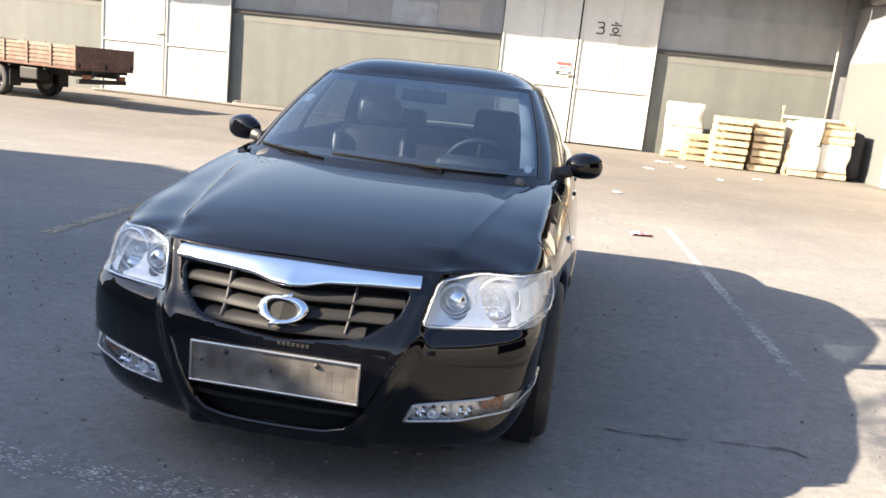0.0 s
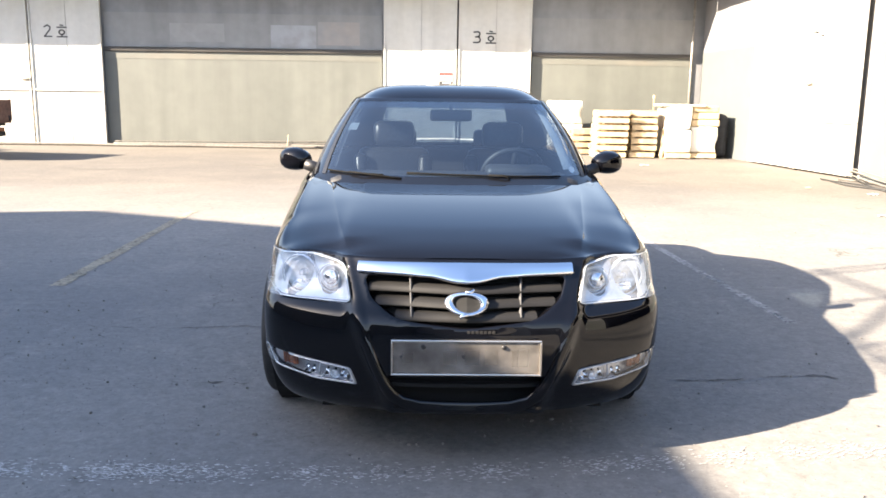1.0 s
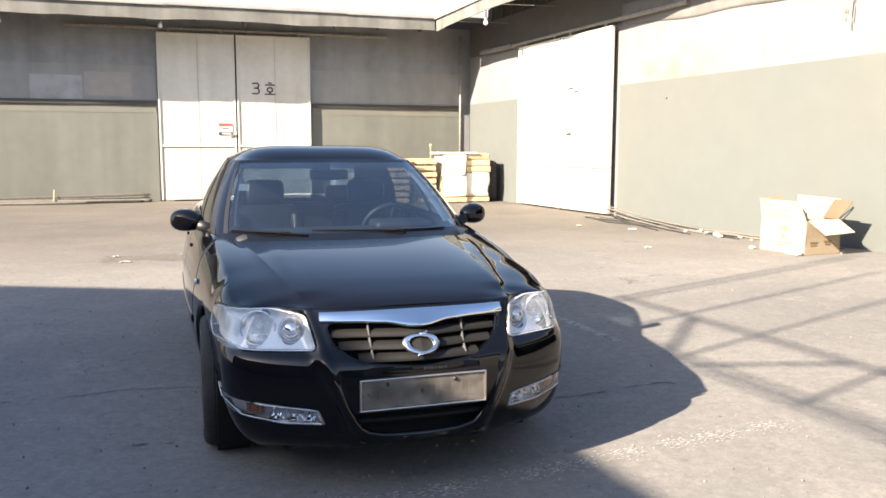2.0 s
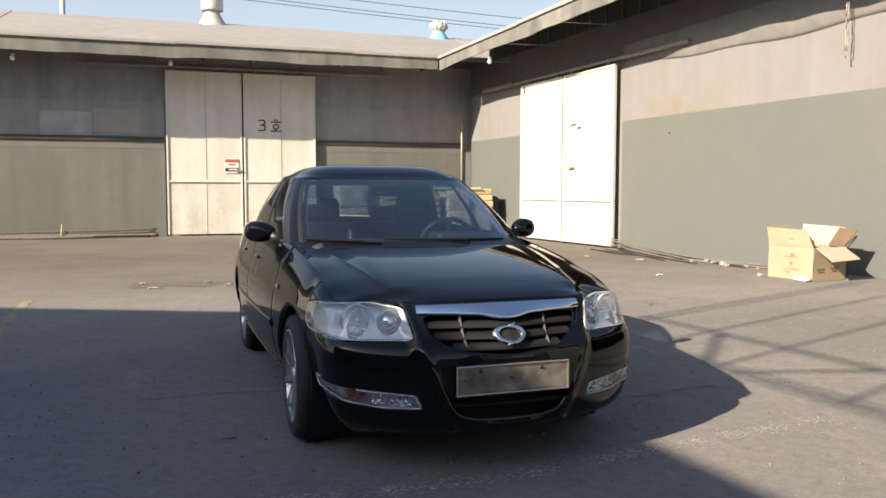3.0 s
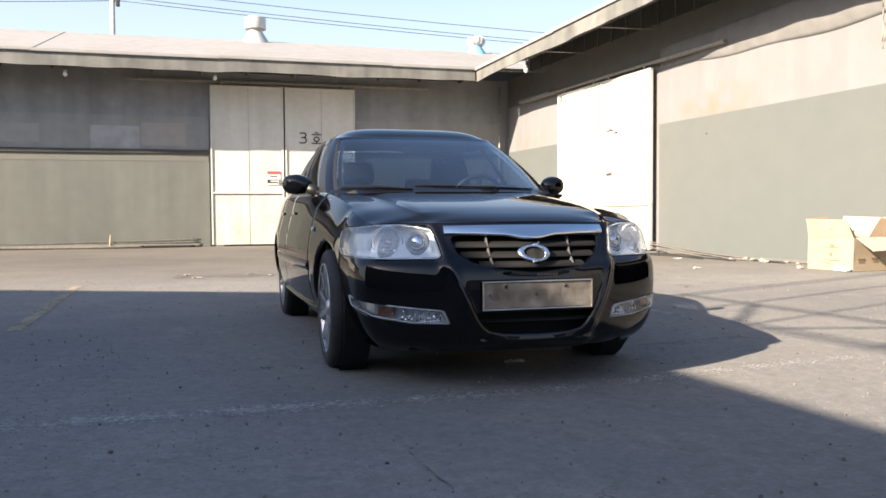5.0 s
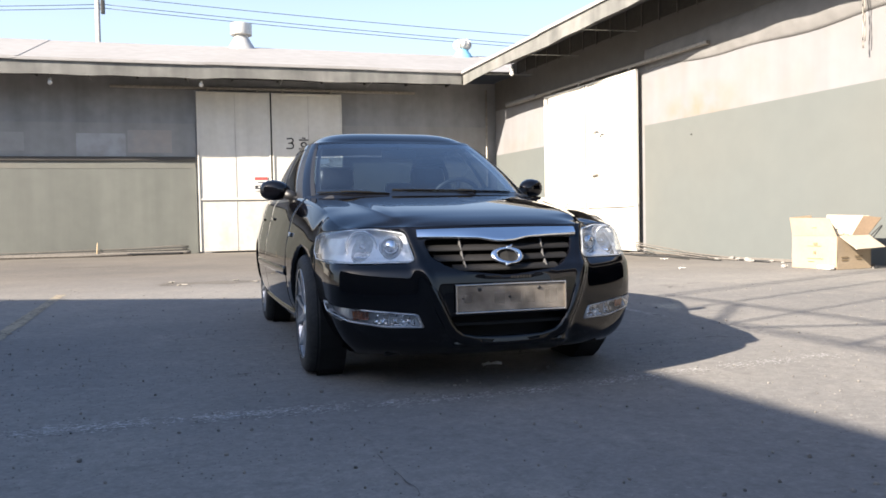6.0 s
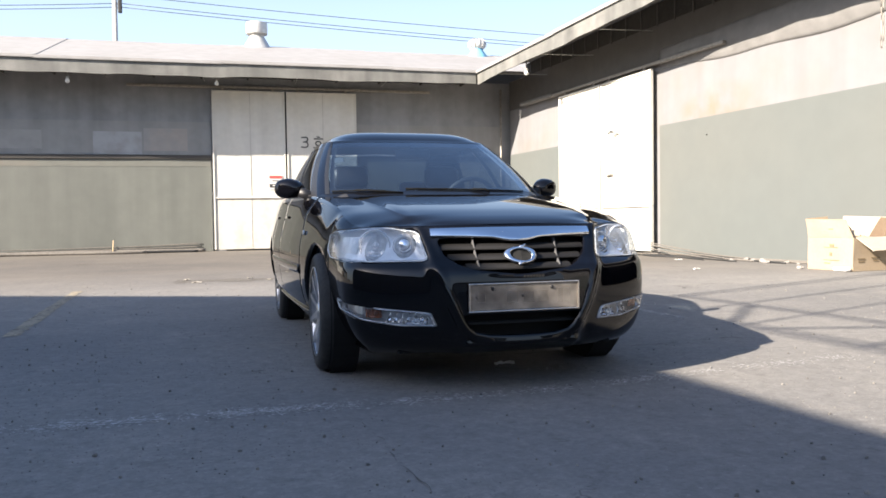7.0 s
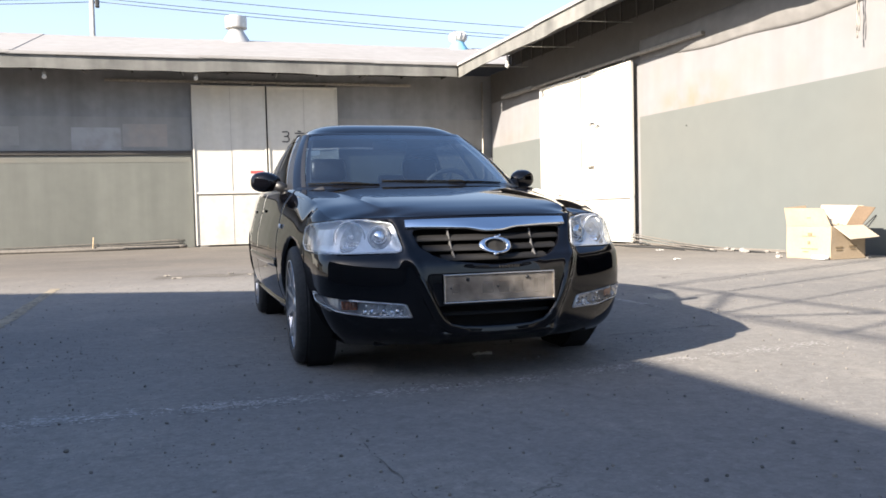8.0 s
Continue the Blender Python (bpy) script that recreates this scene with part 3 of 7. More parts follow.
def lower_sheet(name, m, x0, x1, top, seed, mat=None, batten=True):
    s = placed(part(name, wavy_sheet(x0, x1, 0.0, top, -0.12 if batten else -0.164, 0.018 if batten else 0.003, seed=seed, hem=0.0), mat or M_GREEN), m)
    tagged(s, "grey-green sheet covering the lower warehouse wall", "wall sheet", kind="structure")
    if batten:
        part("faded_edge", wavy_sheet(x0 + 0.02, x1 - 0.02, top - 0.24, top - 0.04, -0.114, 0.018, seed=seed), M_EDGE, s, "tan faded edge of the sheet")
        # the batten's colour carries the dark shadow line
        part("batten", box(((x0 + x1) / 2, 0.10, top + 0.02), (x1 - x0, 0.06, 0.11), 0.006), M_SEAM, s, "batten coloured as a dark shadow line")
    return s


for name, x0, x1, seed in (("wall_band_1", -34, -14.15, 31), ("wall_band_2", -10.15, -2.5, 32), ("wall_band_3", 1.65, 6.1, 33)):
    tagged(placed(part(name, wavy_sheet(x0, x1, 2.66, 3.62, -0.155, 0.02, seed=seed), M_GREY_BAND), BACK), "grey vinyl sheet above the lower wall sheet", "wall sheet", kind="structure")
lower_sheet("wall_sheet_1", BACK, -34, -14.15, 2.62, 1)
lower_sheet("wall_sheet_2", BACK, -10.15, -2.5, 2.62, 2)
lower_sheet("wall_sheet_3", BACK, 1.65, 6.1, 2.62, 3)
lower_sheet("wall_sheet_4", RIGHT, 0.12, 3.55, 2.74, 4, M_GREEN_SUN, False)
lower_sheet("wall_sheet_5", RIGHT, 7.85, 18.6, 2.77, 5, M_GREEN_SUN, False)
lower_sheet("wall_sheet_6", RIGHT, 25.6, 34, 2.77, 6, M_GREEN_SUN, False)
# dark strip added where the eave shades the wall, against ground bounce
tagged(placed(part("wall_header", box((17.0, 0.172, 4.52), (33.8, 0.03, 0.86), 0.004), M_HEADER), RIGHT), "dark strip along the top of the side wall, coloured for the eave's shade", "wall sheet", kind="structure")


def glyph(bm, strokes, x, z, size, y, w):
    """Painted strokes: lists of (u, v) points in a unit box."""
    for line in strokes:
        for (a, b), (c, d) in zip(line, line[1:]):
            p, q = Vector((x + a * size, y, z + b * size)), Vector((x + c * size, y, z + d * size))
            mid, along = (p + q) / 2, (q - p)
            rot = Matrix.Rotation(-math.atan2(along.z, along.x), 4, "Y")
            add_box(bm, (0, 0, 0), (along.length + w, 0.004, w), m=Matrix.Translation(mid) @ rot)


CIRCLE = [(0.5 + 0.24 * math.cos(k * math.tau / 14), 0.38 + 0.2 * math.sin(k * math.tau / 14)) for k in range(15)]
THREE = [[(0.08, 0.93), (0.45, 0.96), (0.60, 0.88), (0.63, 0.74), (0.56, 0.60), (0.42, 0.52), (0.24, 0.50)], [(0.42, 0.52), (0.58, 0.45), (0.66, 0.28), (0.62, 0.10), (0.46, 0.0), (0.05, 0.02)]]
TWO = [[(0.08, 0.85), (0.35, 1.0), (0.6, 0.85), (0.55, 0.6), (0.05, 0.0), (0.7, 0.0)]]
HO = [[(0.4, 1.02), (0.62, 0.98)], [(0.12, 0.82), (0.9, 0.82)], CIRCLE, [(0.5, 0.18), (0.5, 0.0)], [(0.08, -0.02), (0.95, -0.02)]]


def sliding_door(name, m, x0, x1, height, digit=None, label="", cross=1.5, grip=-0.14):
    """A pair of hung sheet-metal leaves with edge frames, a lower panel, a rail and rollers."""
    root = placed(empty(name), m)
    tagged(root, label, "sliding door", kind="structure")
    mid = (x0 + x1) / 2
    for k, (a, b) in enumerate(((x0, mid - 0.025), (mid + 0.025, x1))):
        w = b - a
        leaf = part("leaf", box(((a + b) / 2, 0.03, (height + cross) / 2), (w, 0.05, height - cross), 0.006), M_DOOR, root, "white painted sheet-metal leaf")
        low = part("lower_panel", box(((a + b) / 2, 0.028, cross / 2 + 0.015), (w, 0.05, cross - 0.06), 0.006), M_DOOR_LOW, root, "scuffed lower panel")
        for x in (a + 0.02, b - 0.02):
            part("edge_frame", box((x, 0.0, height / 2 + 0.02), (0.045, 0.05, height - 0.04), 0.006), M_DOOR, root)
        part("cross_rail", box(((a + b) / 2, -0.002, cross), (w - 0.1, 0.035, 0.05), 0.005), M_DOOR, root)
        part("seam_line", box(((a + b) / 2, -0.001, cross - 0.035), (w - 0.1, 0.03, 0.014)), M_SEAM, root)
        part("top_rail", box(((a + b) / 2, 0.0, height - 0.03), (w - 0.1, 0.05, 0.05), 0.005), M_DOOR, root)
        part("sheet_seam", box(((a + b) / 2 + 0.03, 0.002, (height + cross) / 2), (0.007, 0.012, height - cross - 0.1), 0.002), M_RAIL, root)
        part("sheet_seam", box(((a + b) / 2 + 0.02, 0.0, cross / 2 + 0.01), (0.014, 0.012, cross - 0.1), 0.003), M_DOOR_LOW, root)
    part("door_gap", box((mid, 0.08, height / 2), (0.10, 0.02, height)), M_DARK, root)
    part("slide_rail", box((mid, 0.06, height + 0.10), (2.1 * (x1 - x0), 0.09, 0.07), 0.01), M_RAIL, root, "long steel slide rail")
    for x in (x0 + 0.3, mid - 0.35, mid + 0.35, x1 - 0.3):
        part("roller_hanger", box((x, 0.03, height + 0.05), (0.07, 0.05, 0.16), 0.01), M_RAIL, root)
    part("handle", tube((mid + grip - 0.08, -0.05, 1.78), (mid + grip + 0.10, -0.05, 1.80), 0.018), M_RAIL, root, "dark steel latch bar")
    part("handle_plate", box((mid + grip, -0.005, 1.79), (0.26, 0.02, 0.09), 0.006), M_RAIL, root)
    if digit:
        bm = bmesh.new()
        glyph(bm, digit, mid + 0.42, 2.93, 0.30, -0.001, 0.035)
        glyph(bm, HO, mid + 0.76, 2.93, 0.30, -0.001, 0.035)
        part("lettering", bm, M_BLACK_INK, root, "black painted door number")
    return root


door_2 = sliding_door("door_2", BACK, -14.12, -10.18, 4.5, TWO, "tall white double sliding warehouse door numbered 2")
door_3 = sliding_door("door_3", BACK, -2.45, 1.60, 4.5, THREE, "tall white double sliding warehouse door numbered 3")
door_4 = sliding_door("door_4", RIGHT, 3.58, 7.78, 4.0, None, "tall white double sliding warehouse door in full sun", 1.05, 0.42)
part("meeting_strip", box((5.68, -0.018, 2.0), (0.032, 0.03, 3.96), 0.005), M_HEADER, door_4, "grey strip where the leaves meet")


def sag(x, seed, amp):
    return amp * noise.noise((x * 0.35, seed, 0.5)) + 0.35 * amp * noise.noise((x * 1.3, seed, 2.5))


def eave(name, m, x0, x1, out, z, label, seed, rise=0.0, open_to_roof=False):
    """A deep overhang: soffit, a sagging fascia sheet, rafters and struts."""
    root = placed(empty(name), m)
    tagged(root, label, "eave", kind="structure")
    bm = bmesh.new()
    rows = []
    n = int((x1 - x0) / 0.25)
    for off, dz, amp in ((0.0, 0.0, 1.0), (0.0, 0.37, 0.5), (0.03, 0.37, 0.5), (0.03, 0.0, 1.0)):
        row = []
        for i in range(n + 1):
            x = x0 + (x1 - x0) * i / n
            row.append(bm.verts.new((x, -out + off + 0.3 * amp * sag(x, seed + 4, 0.06), z + rise * (x - x0) + dz + amp * sag(x, seed, 0.10 if rise else 0.07))))
        rows.append(row)
    grid_faces(bm, rows + [rows[0]])
    part("fascia", bm, M_FASCIA, root, "grey sheet-metal fascia, dented and streaked")
    k = int((x1 - x0) / 1.25)
    if open_to_roof:
        # no boarding: the roof's underside slopes up to a dark ribbed board above the wall
        bm = bmesh.new()
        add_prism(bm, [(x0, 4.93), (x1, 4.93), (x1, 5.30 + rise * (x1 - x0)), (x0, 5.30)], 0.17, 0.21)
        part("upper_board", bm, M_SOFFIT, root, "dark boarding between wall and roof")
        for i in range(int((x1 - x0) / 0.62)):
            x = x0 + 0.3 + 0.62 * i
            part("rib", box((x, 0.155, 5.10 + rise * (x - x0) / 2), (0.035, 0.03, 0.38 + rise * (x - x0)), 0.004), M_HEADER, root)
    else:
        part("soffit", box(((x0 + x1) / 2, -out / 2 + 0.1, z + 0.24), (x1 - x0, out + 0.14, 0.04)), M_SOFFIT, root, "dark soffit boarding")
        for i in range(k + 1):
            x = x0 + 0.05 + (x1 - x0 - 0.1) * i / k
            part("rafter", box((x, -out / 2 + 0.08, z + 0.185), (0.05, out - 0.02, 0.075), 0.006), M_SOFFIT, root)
    for i in range(1, k, 2):
        x = x0 + (x1 - x0) * i / k
        part("strut", tube((x, -out + 0.05, z + 0.06 + rise * (x - x0)), (x + 0.05, 0.15, z + 0.10 + rise * (x - x0)), 0.010, seg=6), M_STEEL, root, "thin steel strut")
    return root


eave("eave_back", BACK, -34, 4.84, 1.40, 4.66, "deep overhanging eave along the back warehouse", 11)
eave("eave_right", RIGHT, 1.30, 34, 1.40, 4.64, "deep overhanging eave along the side warehouse", 23, 0.018, True)


def roof(name, m, x0, x1, out, z, run, rise, label, tilt=0.0):
    """A low-pitched roof of wide sheets with lapped joints, with its far slope."""
    bm = bmesh.new()
    n = int((x1 - x0) / 4.5)
    for i in range(n):
        a, b = x0 + (x1 - x0) * i / n, x0 + (x1 - x0) * (i + 1) / n + 0.06
        dz = 0.014 * (i % 2)
        prof = [(-out - 0.05, -0.05), (-out - 0.04, 0.0), (-out + 0.25, 0.055), (run, rise), (run + 0.12, rise + 0.01), (2 * run, 0.0)]
        top = [[bm.verts.new((x, y, z + h + dz + tilt * (x - x0))) for y, h in prof] for x in (a, (a + b) / 2, b)]
        low = [[bm.verts.new(v.co - Vector((0, 0, 0.03))) for v in row] for row in top]
        grid_faces(bm, top)
        grid_faces(bm, low)
        for r in (0, 2):
            for k in range(len(prof) - 1):
                bm.faces.new((top[r][k], top[r][k + 1], low[r][k + 1], low[r][k]))
        for r in (0, 1):
            bm.faces.new((top[r][0], top[r + 1][0], low[r + 1][0], low[r][0]))
    bmesh.ops.recalc_face_normals(bm, faces=bm.faces)
    r = placed(part(name, bm, M_ROOF), m)
    return tagged(r, label, "roof", kind="structure")


roof("roof_back", BACK, -34, 16, 1.40, 5.04, 3.4, 1.42, "pale fibre-cement warehouse roof with a low pitch")
roof("roof_right", RIGHT, 1.3, 34, 1.40, 5.02, 9.0, 2.2, "pale fibre-cement roof of the side warehouse", 0.018)
# ---- the car ----
CAR = pose(-0.854, 2.34, 0.03, 0, 0, 0.85)     # origin just above the ground under the nose; x across, y towards the tail
OUTLINE = [(0, 0.060), (0.14, 0.062), (0.28, 0.076), (0.42, 0.106), (0.60, 0.180), (0.725, 0.260), (0.780, 0.345), (0.797, 0.455), (0.809, 0.62),
           (0.850, 1.0), (0.898, 1.8), (0.914, 2.8), (0.904, 3.5), (0.868, 4.0), (0.80, 4.30), (0.66, 4.43), (0.40, 4.49), (0, 4.51)]


def rom(pts, t):
    """A Catmull-Rom curve through points, t in units of their index."""
    n = len(pts)
    i = min(int(t), n - 2)
    f = t - i
    p1, p2 = Vector(pts[i]), Vector(pts[i + 1])
    p0 = Vector(pts[i - 1]) if i else 2 * p1 - p2
    p3 = Vector(pts[i + 2]) if i + 2 < n else 2 * p2 - p1
    return 0.5 * (2 * p1 + (p2 - p0) * f + (2 * p0 - 5 * p1 + 4 * p2 - p3) * f ** 2 + (3 * p1 - p0 - 3 * p2 + p3) * f ** 3)


_mirror_start = [(-0.14, 0.062)] + OUTLINE
_dense = [rom(_mirror_start, 1 + k / 40) for k in range((len(OUTLINE) - 1) * 40 + 1)]
_run = [0.0]
for _a, _b in zip(_dense, _dense[1:]):
    _run.append(_run[-1] + (_b - _a).length)
_run_np, _dx, _dy = np.array(_run), np.array([p.x for p in _dense]), np.array([p.y for p in _dense])
S_END = _run[-1]


def plan(s):
    """The outline's point and outward normal at arc length s from the nose; s below zero is the other side."""
    a = abs(s)
    x, y = float(np.interp(a, _run_np, _dx)), float(np.interp(a, _run_np, _dy))
    x2, y2 = float(np.interp(a + 0.01, _run_np, _dx)), float(np.interp(a + 0.01, _run_np, _dy))
    x1, y1 = float(np.interp(max(a - 0.01, 0), _run_np, _dx)), float(np.interp(max(a - 0.01, 0), _run_np, _dy))
    t = Vector((x2 - x1, y2 - y1)).normalized()
    n = Vector((t.y, -t.x))
    if a < 0.005:
        n = Vector((0, -1))
    sign = 1 if s >= 0 else -1
    return Vector((x * sign, y)), Vector((n.x * sign, n.y))


def s_at_x(x):
    """Arc length at which the front outline is x from the middle."""
    front = _dy < 0.6
    return math.copysign(float(np.interp(abs(x), _dx[front], _run_np[front])), x)


def s_at_y(y):
    return float(np.interp(y, _dy, _run_np))


FRONT_IN = [(0.14, 0.13), (0.165, 0.075), (0.20, 0.038), (0.25, 0.014), (0.32, 0.004), (0.42, 0.0), (0.50, 0.006), (0.545, 0.020), (0.575, 0.052), (0.60, 0.074), (0.66, 0.105), (0.74, 0.145)]
SIDE_IN = [(0.16, 0.12), (0.22, 0.07), (0.32, 0.022), (0.48, 0.0), (0.62, 0.004), (0.74, 0.030), (0.86, 0.062), (0.98, 0.095)]
SHOULDER = [(0.0, 0.742), (0.24, 0.742), (0.34, 0.738), (0.46, 0.744), (0.60, 0.780), (0.9, 0.845), (1.3, 0.899), (1.6, 0.924), (2.4, 0.94), (3.4, 0.965), (4.2, 0.965), (4.51, 0.93)]
BONNET_RIM = [(0.0, 0.742), (0.24, 0.742), (0.46, 0.764), (0.60, 0.795), (0.9, 0.849), (1.3, 0.899), (1.6, 0.924)]
RIDGE = [(0.20, 0.27), (0.30, 0.30), (0.42, 0.355), (0.56, 0.40), (0.66, 0.43), (0.74, 0.455)]


def smooth(e0, e1, x):
    f = min(1.0, max(0.0, (x - e0) / (e1 - e0)))
    return f * f * (3 - 2 * f)


def skin(s, z, off=0.0):
    """The point of the lower body at arc length s and height z, off metres proud."""
    p, n = plan(s)
    a = abs(s)
    side = smooth(0.55, 1.15, a) * (1 - smooth(S_END - 0.9, S_END - 0.3, a))
    inset = (1 - side) * curve_table(z, FRONT_IN) + side * curve_table(z, SIDE_IN)
    if a > S_END - 0.9:
        inset = max(inset * 0.7, curve_table(z, SIDE_IN))
    top = curve_table(p.y, SHOULDER)
    wing = smooth(0.62, 0.80, p.y) * (1 - smooth(1.45, 1.75, p.y))
    inset += (0.030 + 0.022 * wing) * max(0.0, 1 - (top - z) / (0.055 + 0.075 * wing)) ** 2 * smooth(0.45, 0.75, a)
    p = p - n * (inset - off)
    if a < 0.75:
        nose = 0.026 * (1 - smooth(-0.022, 0.022, abs(p.x) - curve_table(z, RIDGE)))
        rib = 0.024 * math.exp(-((abs(p.x) - curve_table(z, RIDGE) - 0.012) / 0.024) ** 2)
        chin = 0.022 * math.exp(-((z - 0.192) / 0.018) ** 2) * (1 - smooth(0.27, 0.36, abs(p.x)))
        beak = 0.040 * max(0.0, 1 - abs(p.x) / 0.24) ** 1.2 * smooth(0.50, 0.58, z) * (1 - smooth(0.665, 0.73, z))
        p = p + Vector((0, -nose - rib - chin - beak))
    return Vector((p.x, p.y, z))


def shoulder(s):
    return curve_table(plan(s)[0].y, SHOULDER)


def in_poly(x, y, poly):
    inside = False
    for (x1, y1), (x2, y2) in zip(poly, poly[1:] + poly[:1]):
        if (y1 > y) != (y2 > y) and x < (x2 - x1) * (y - y1) / (y2 - y1) + x1:
            inside = not inside
    return inside


def near_poly(x, y, poly):
    best, at = 1e9, None
    p = Vector((x, y))
    for a, b in zip(poly, poly[1:] + poly[:1]):
        a, b = Vector(a), Vector(b)
        f = min(1.0, max(0.0, (p - a).dot(b - a) / max((b - a).length_squared, 1e-12)))
        q = a + (b - a) * f
        if (p - q).length < best:
            best, at = (p - q).length, q
    return at, best


def rounded(poly, r=0.25, n=4):
    """Rounds the corners of a polygon."""
    out, k = [], len(poly)
    for i in range(k):
        a, b, c = Vector(poly[i - 1]), Vector(poly[i]), Vector(poly[(i + 1) % k])
        p, q = b + (a - b) * r, b + (c - b) * r
        for j in range(n + 1):
            f = j / n
            out.append(tuple((1 - f) ** 2 * p + 2 * f * (1 - f) * b + f * f * q))
    return out


def panel(s_list, rows, place, holes=(), keep=None, thick=0.0):
    """A grid of skin points with holes cut to clean edges. rows: heights, or shares of the shoulder's height above 1e-9.
    place(s, z) gives the point."""
    bm = bmesh.new()
    grid = [[[s, z] for z in rows(s)] for s in s_list]
    verts = [[None] * len(g) for g in grid]
    step = 0.02
    def wanted(s, z):
        if keep is not None and not in_poly(s, z, keep):
            return False
        return not any(in_poly(s, z, h) for h in holes)
    cells = []
    for i in range(len(grid) - 1):
        for j in range(len(grid[i]) - 1):
            c = [grid[i][j], grid[i + 1][j], grid[i + 1][j + 1], grid[i][j + 1]]
            if wanted(sum(p[0] for p in c) / 4, sum(p[1] for p in c) / 4):
                cells.append((i, j))
    have = set(cells)
    snap = {}
    if holes or keep:
        polys = list(holes) + ([keep] if keep else [])
        for i, j in cells:
            for di, dj in ((0, 0), (1, 0), (1, 1), (0, 1)):
                a, b = i + di, j + dj
                around = [(a - 1, b - 1), (a - 1, b), (a, b - 1), (a, b)]
                inner = [q for q in around if 0 <= q[0] < len(grid) - 1 and 0 <= q[1] < len(grid[0]) - 1]
                if all(q in have for q in inner):
                    continue
                at, d = min((near_poly(*grid[a][b], p) for p in polys), key=lambda r: r[1])
                if d < 0.03:
                    snap[a, b] = at
    def vert(a, b):
        if verts[a][b] is None:
            s, z = snap.get((a, b), grid[a][b])
            verts[a][b] = bm.verts.new(place(s, z))
        return verts[a][b]
    for i, j in cells:
        vs = [vert(i, j), vert(i + 1, j), vert(i + 1, j + 1), vert(i, j + 1)]
        if len({v.co.to_tuple(5) for v in vs}) == 4:
            bm.faces.new(vs)
    bmesh.ops.remove_doubles(bm, verts=bm.verts, dist=0.0005)
    bmesh.ops.recalc_face_normals(bm, faces=bm.faces)
    if thick:
        edge = [e for e in bm.edges if e.is_boundary]
        ext = bmesh.ops.extrude_edge_only(bm, edges=edge)
        centre = sum((v.co for v in bm.verts), Vector()) / len(bm.verts)
        for v in ext["geom"]:
            if isinstance(v, bmesh.types.BMVert):
                p = Vector((v.co.x, v.co.y))
                inward = Vector((-math.copysign(min(1, abs(p.x) / 0.85) ** 3, p.x), 1 - min(1, p.y / 0.6) if p.y < 0.6 else 0.0))
                if inward.length > 0:
                    inward.normalize()
                v.co.x += inward.x * thick
                v.co.y += inward.y * thick
    return bm


def spaced(a, b, step):
    n = max(2, round((b - a) / step))
    return [a + (b - a) * i / n for i in range(n + 1)]


def flip_x(poly):
    return [(-s, z) for s, z in poly][::-1]


def s_for(x, z):
    """Arc length at which the skin at height z is x from the middle."""
    lo, hi = 0.0, 1.05
    for _ in range(22):
        mid = (lo + hi) / 2
        lo, hi = (mid, hi) if skin(mid, z).x < abs(x) else (lo, mid)
    return math.copysign(lo, x)


def front_poly(pts):
    """(x, z) pairs of the front view as (arc length, z)."""
    return [(s_for(x, z), z) for x, z in pts]


car = empty("car", CAR)
tagged(car, "black four-door sedan parked on asphalt, dusty front with chrome grille bar", "car")

S_WRAP = s_at_x(0.80)
HEAD = rounded(front_poly([(0.424, 0.580), (0.452, 0.716), (0.58, 0.737), (0.68, 0.733)]) + [(S_WRAP + 0.10, 0.718), (S_WRAP + 0.185, 0.700), (S_WRAP + 0.18, 0.622), (S_WRAP + 0.12, 0.588)] + front_poly([(0.66, 0.576)]), 0.14, 3)
FOG = rounded(front_poly([(0.405, 0.286), (0.432, 0.345), (0.62, 0.362)]) + [(S_WRAP + 0.0, 0.392), (S_WRAP - 0.03, 0.350)] + front_poly([(0.70, 0.308), (0.56, 0.288)]), 0.12, 3)
GRILLE = rounded(front_poly([(-0.376, 0.682), (-0.352, 0.605), (-0.25, 0.54), (0.0, 0.512), (0.25, 0.54), (0.352, 0.605), (0.376, 0.682), (0.0, 0.682)]), 0.2, 4)
INTAKE = rounded(front_poly([(-0.318, 0.335), (-0.285, 0.250), (-0.16, 0.216), (0.16, 0.216), (0.285, 0.250), (0.318, 0.335)]), 0.2, 3)


def arch(y, r):
    s, z0 = s_at_y(y), 0.30
    return [(s + r * math.cos(k * math.pi / 28), z0 + r * math.sin(k * math.pi / 28)) for k in range(29)] + [(s - r, 0.0), (s + r, 0.0)]


ARCH_F, ARCH_R = arch(0.955, 0.345), arch(3.43, 0.345)
S_BUMPER = s_at_y(0.66)
S_DOOR1, S_DOOR2, S_QUARTER = s_at_y(1.42), s_at_y(2.50), s_at_y(3.12)


def levels(n, low=0.14):
    def rows(s):
        top = shoulder(s)
        return [low + (top - low) * j / n for j in range(n + 1)]
    return rows


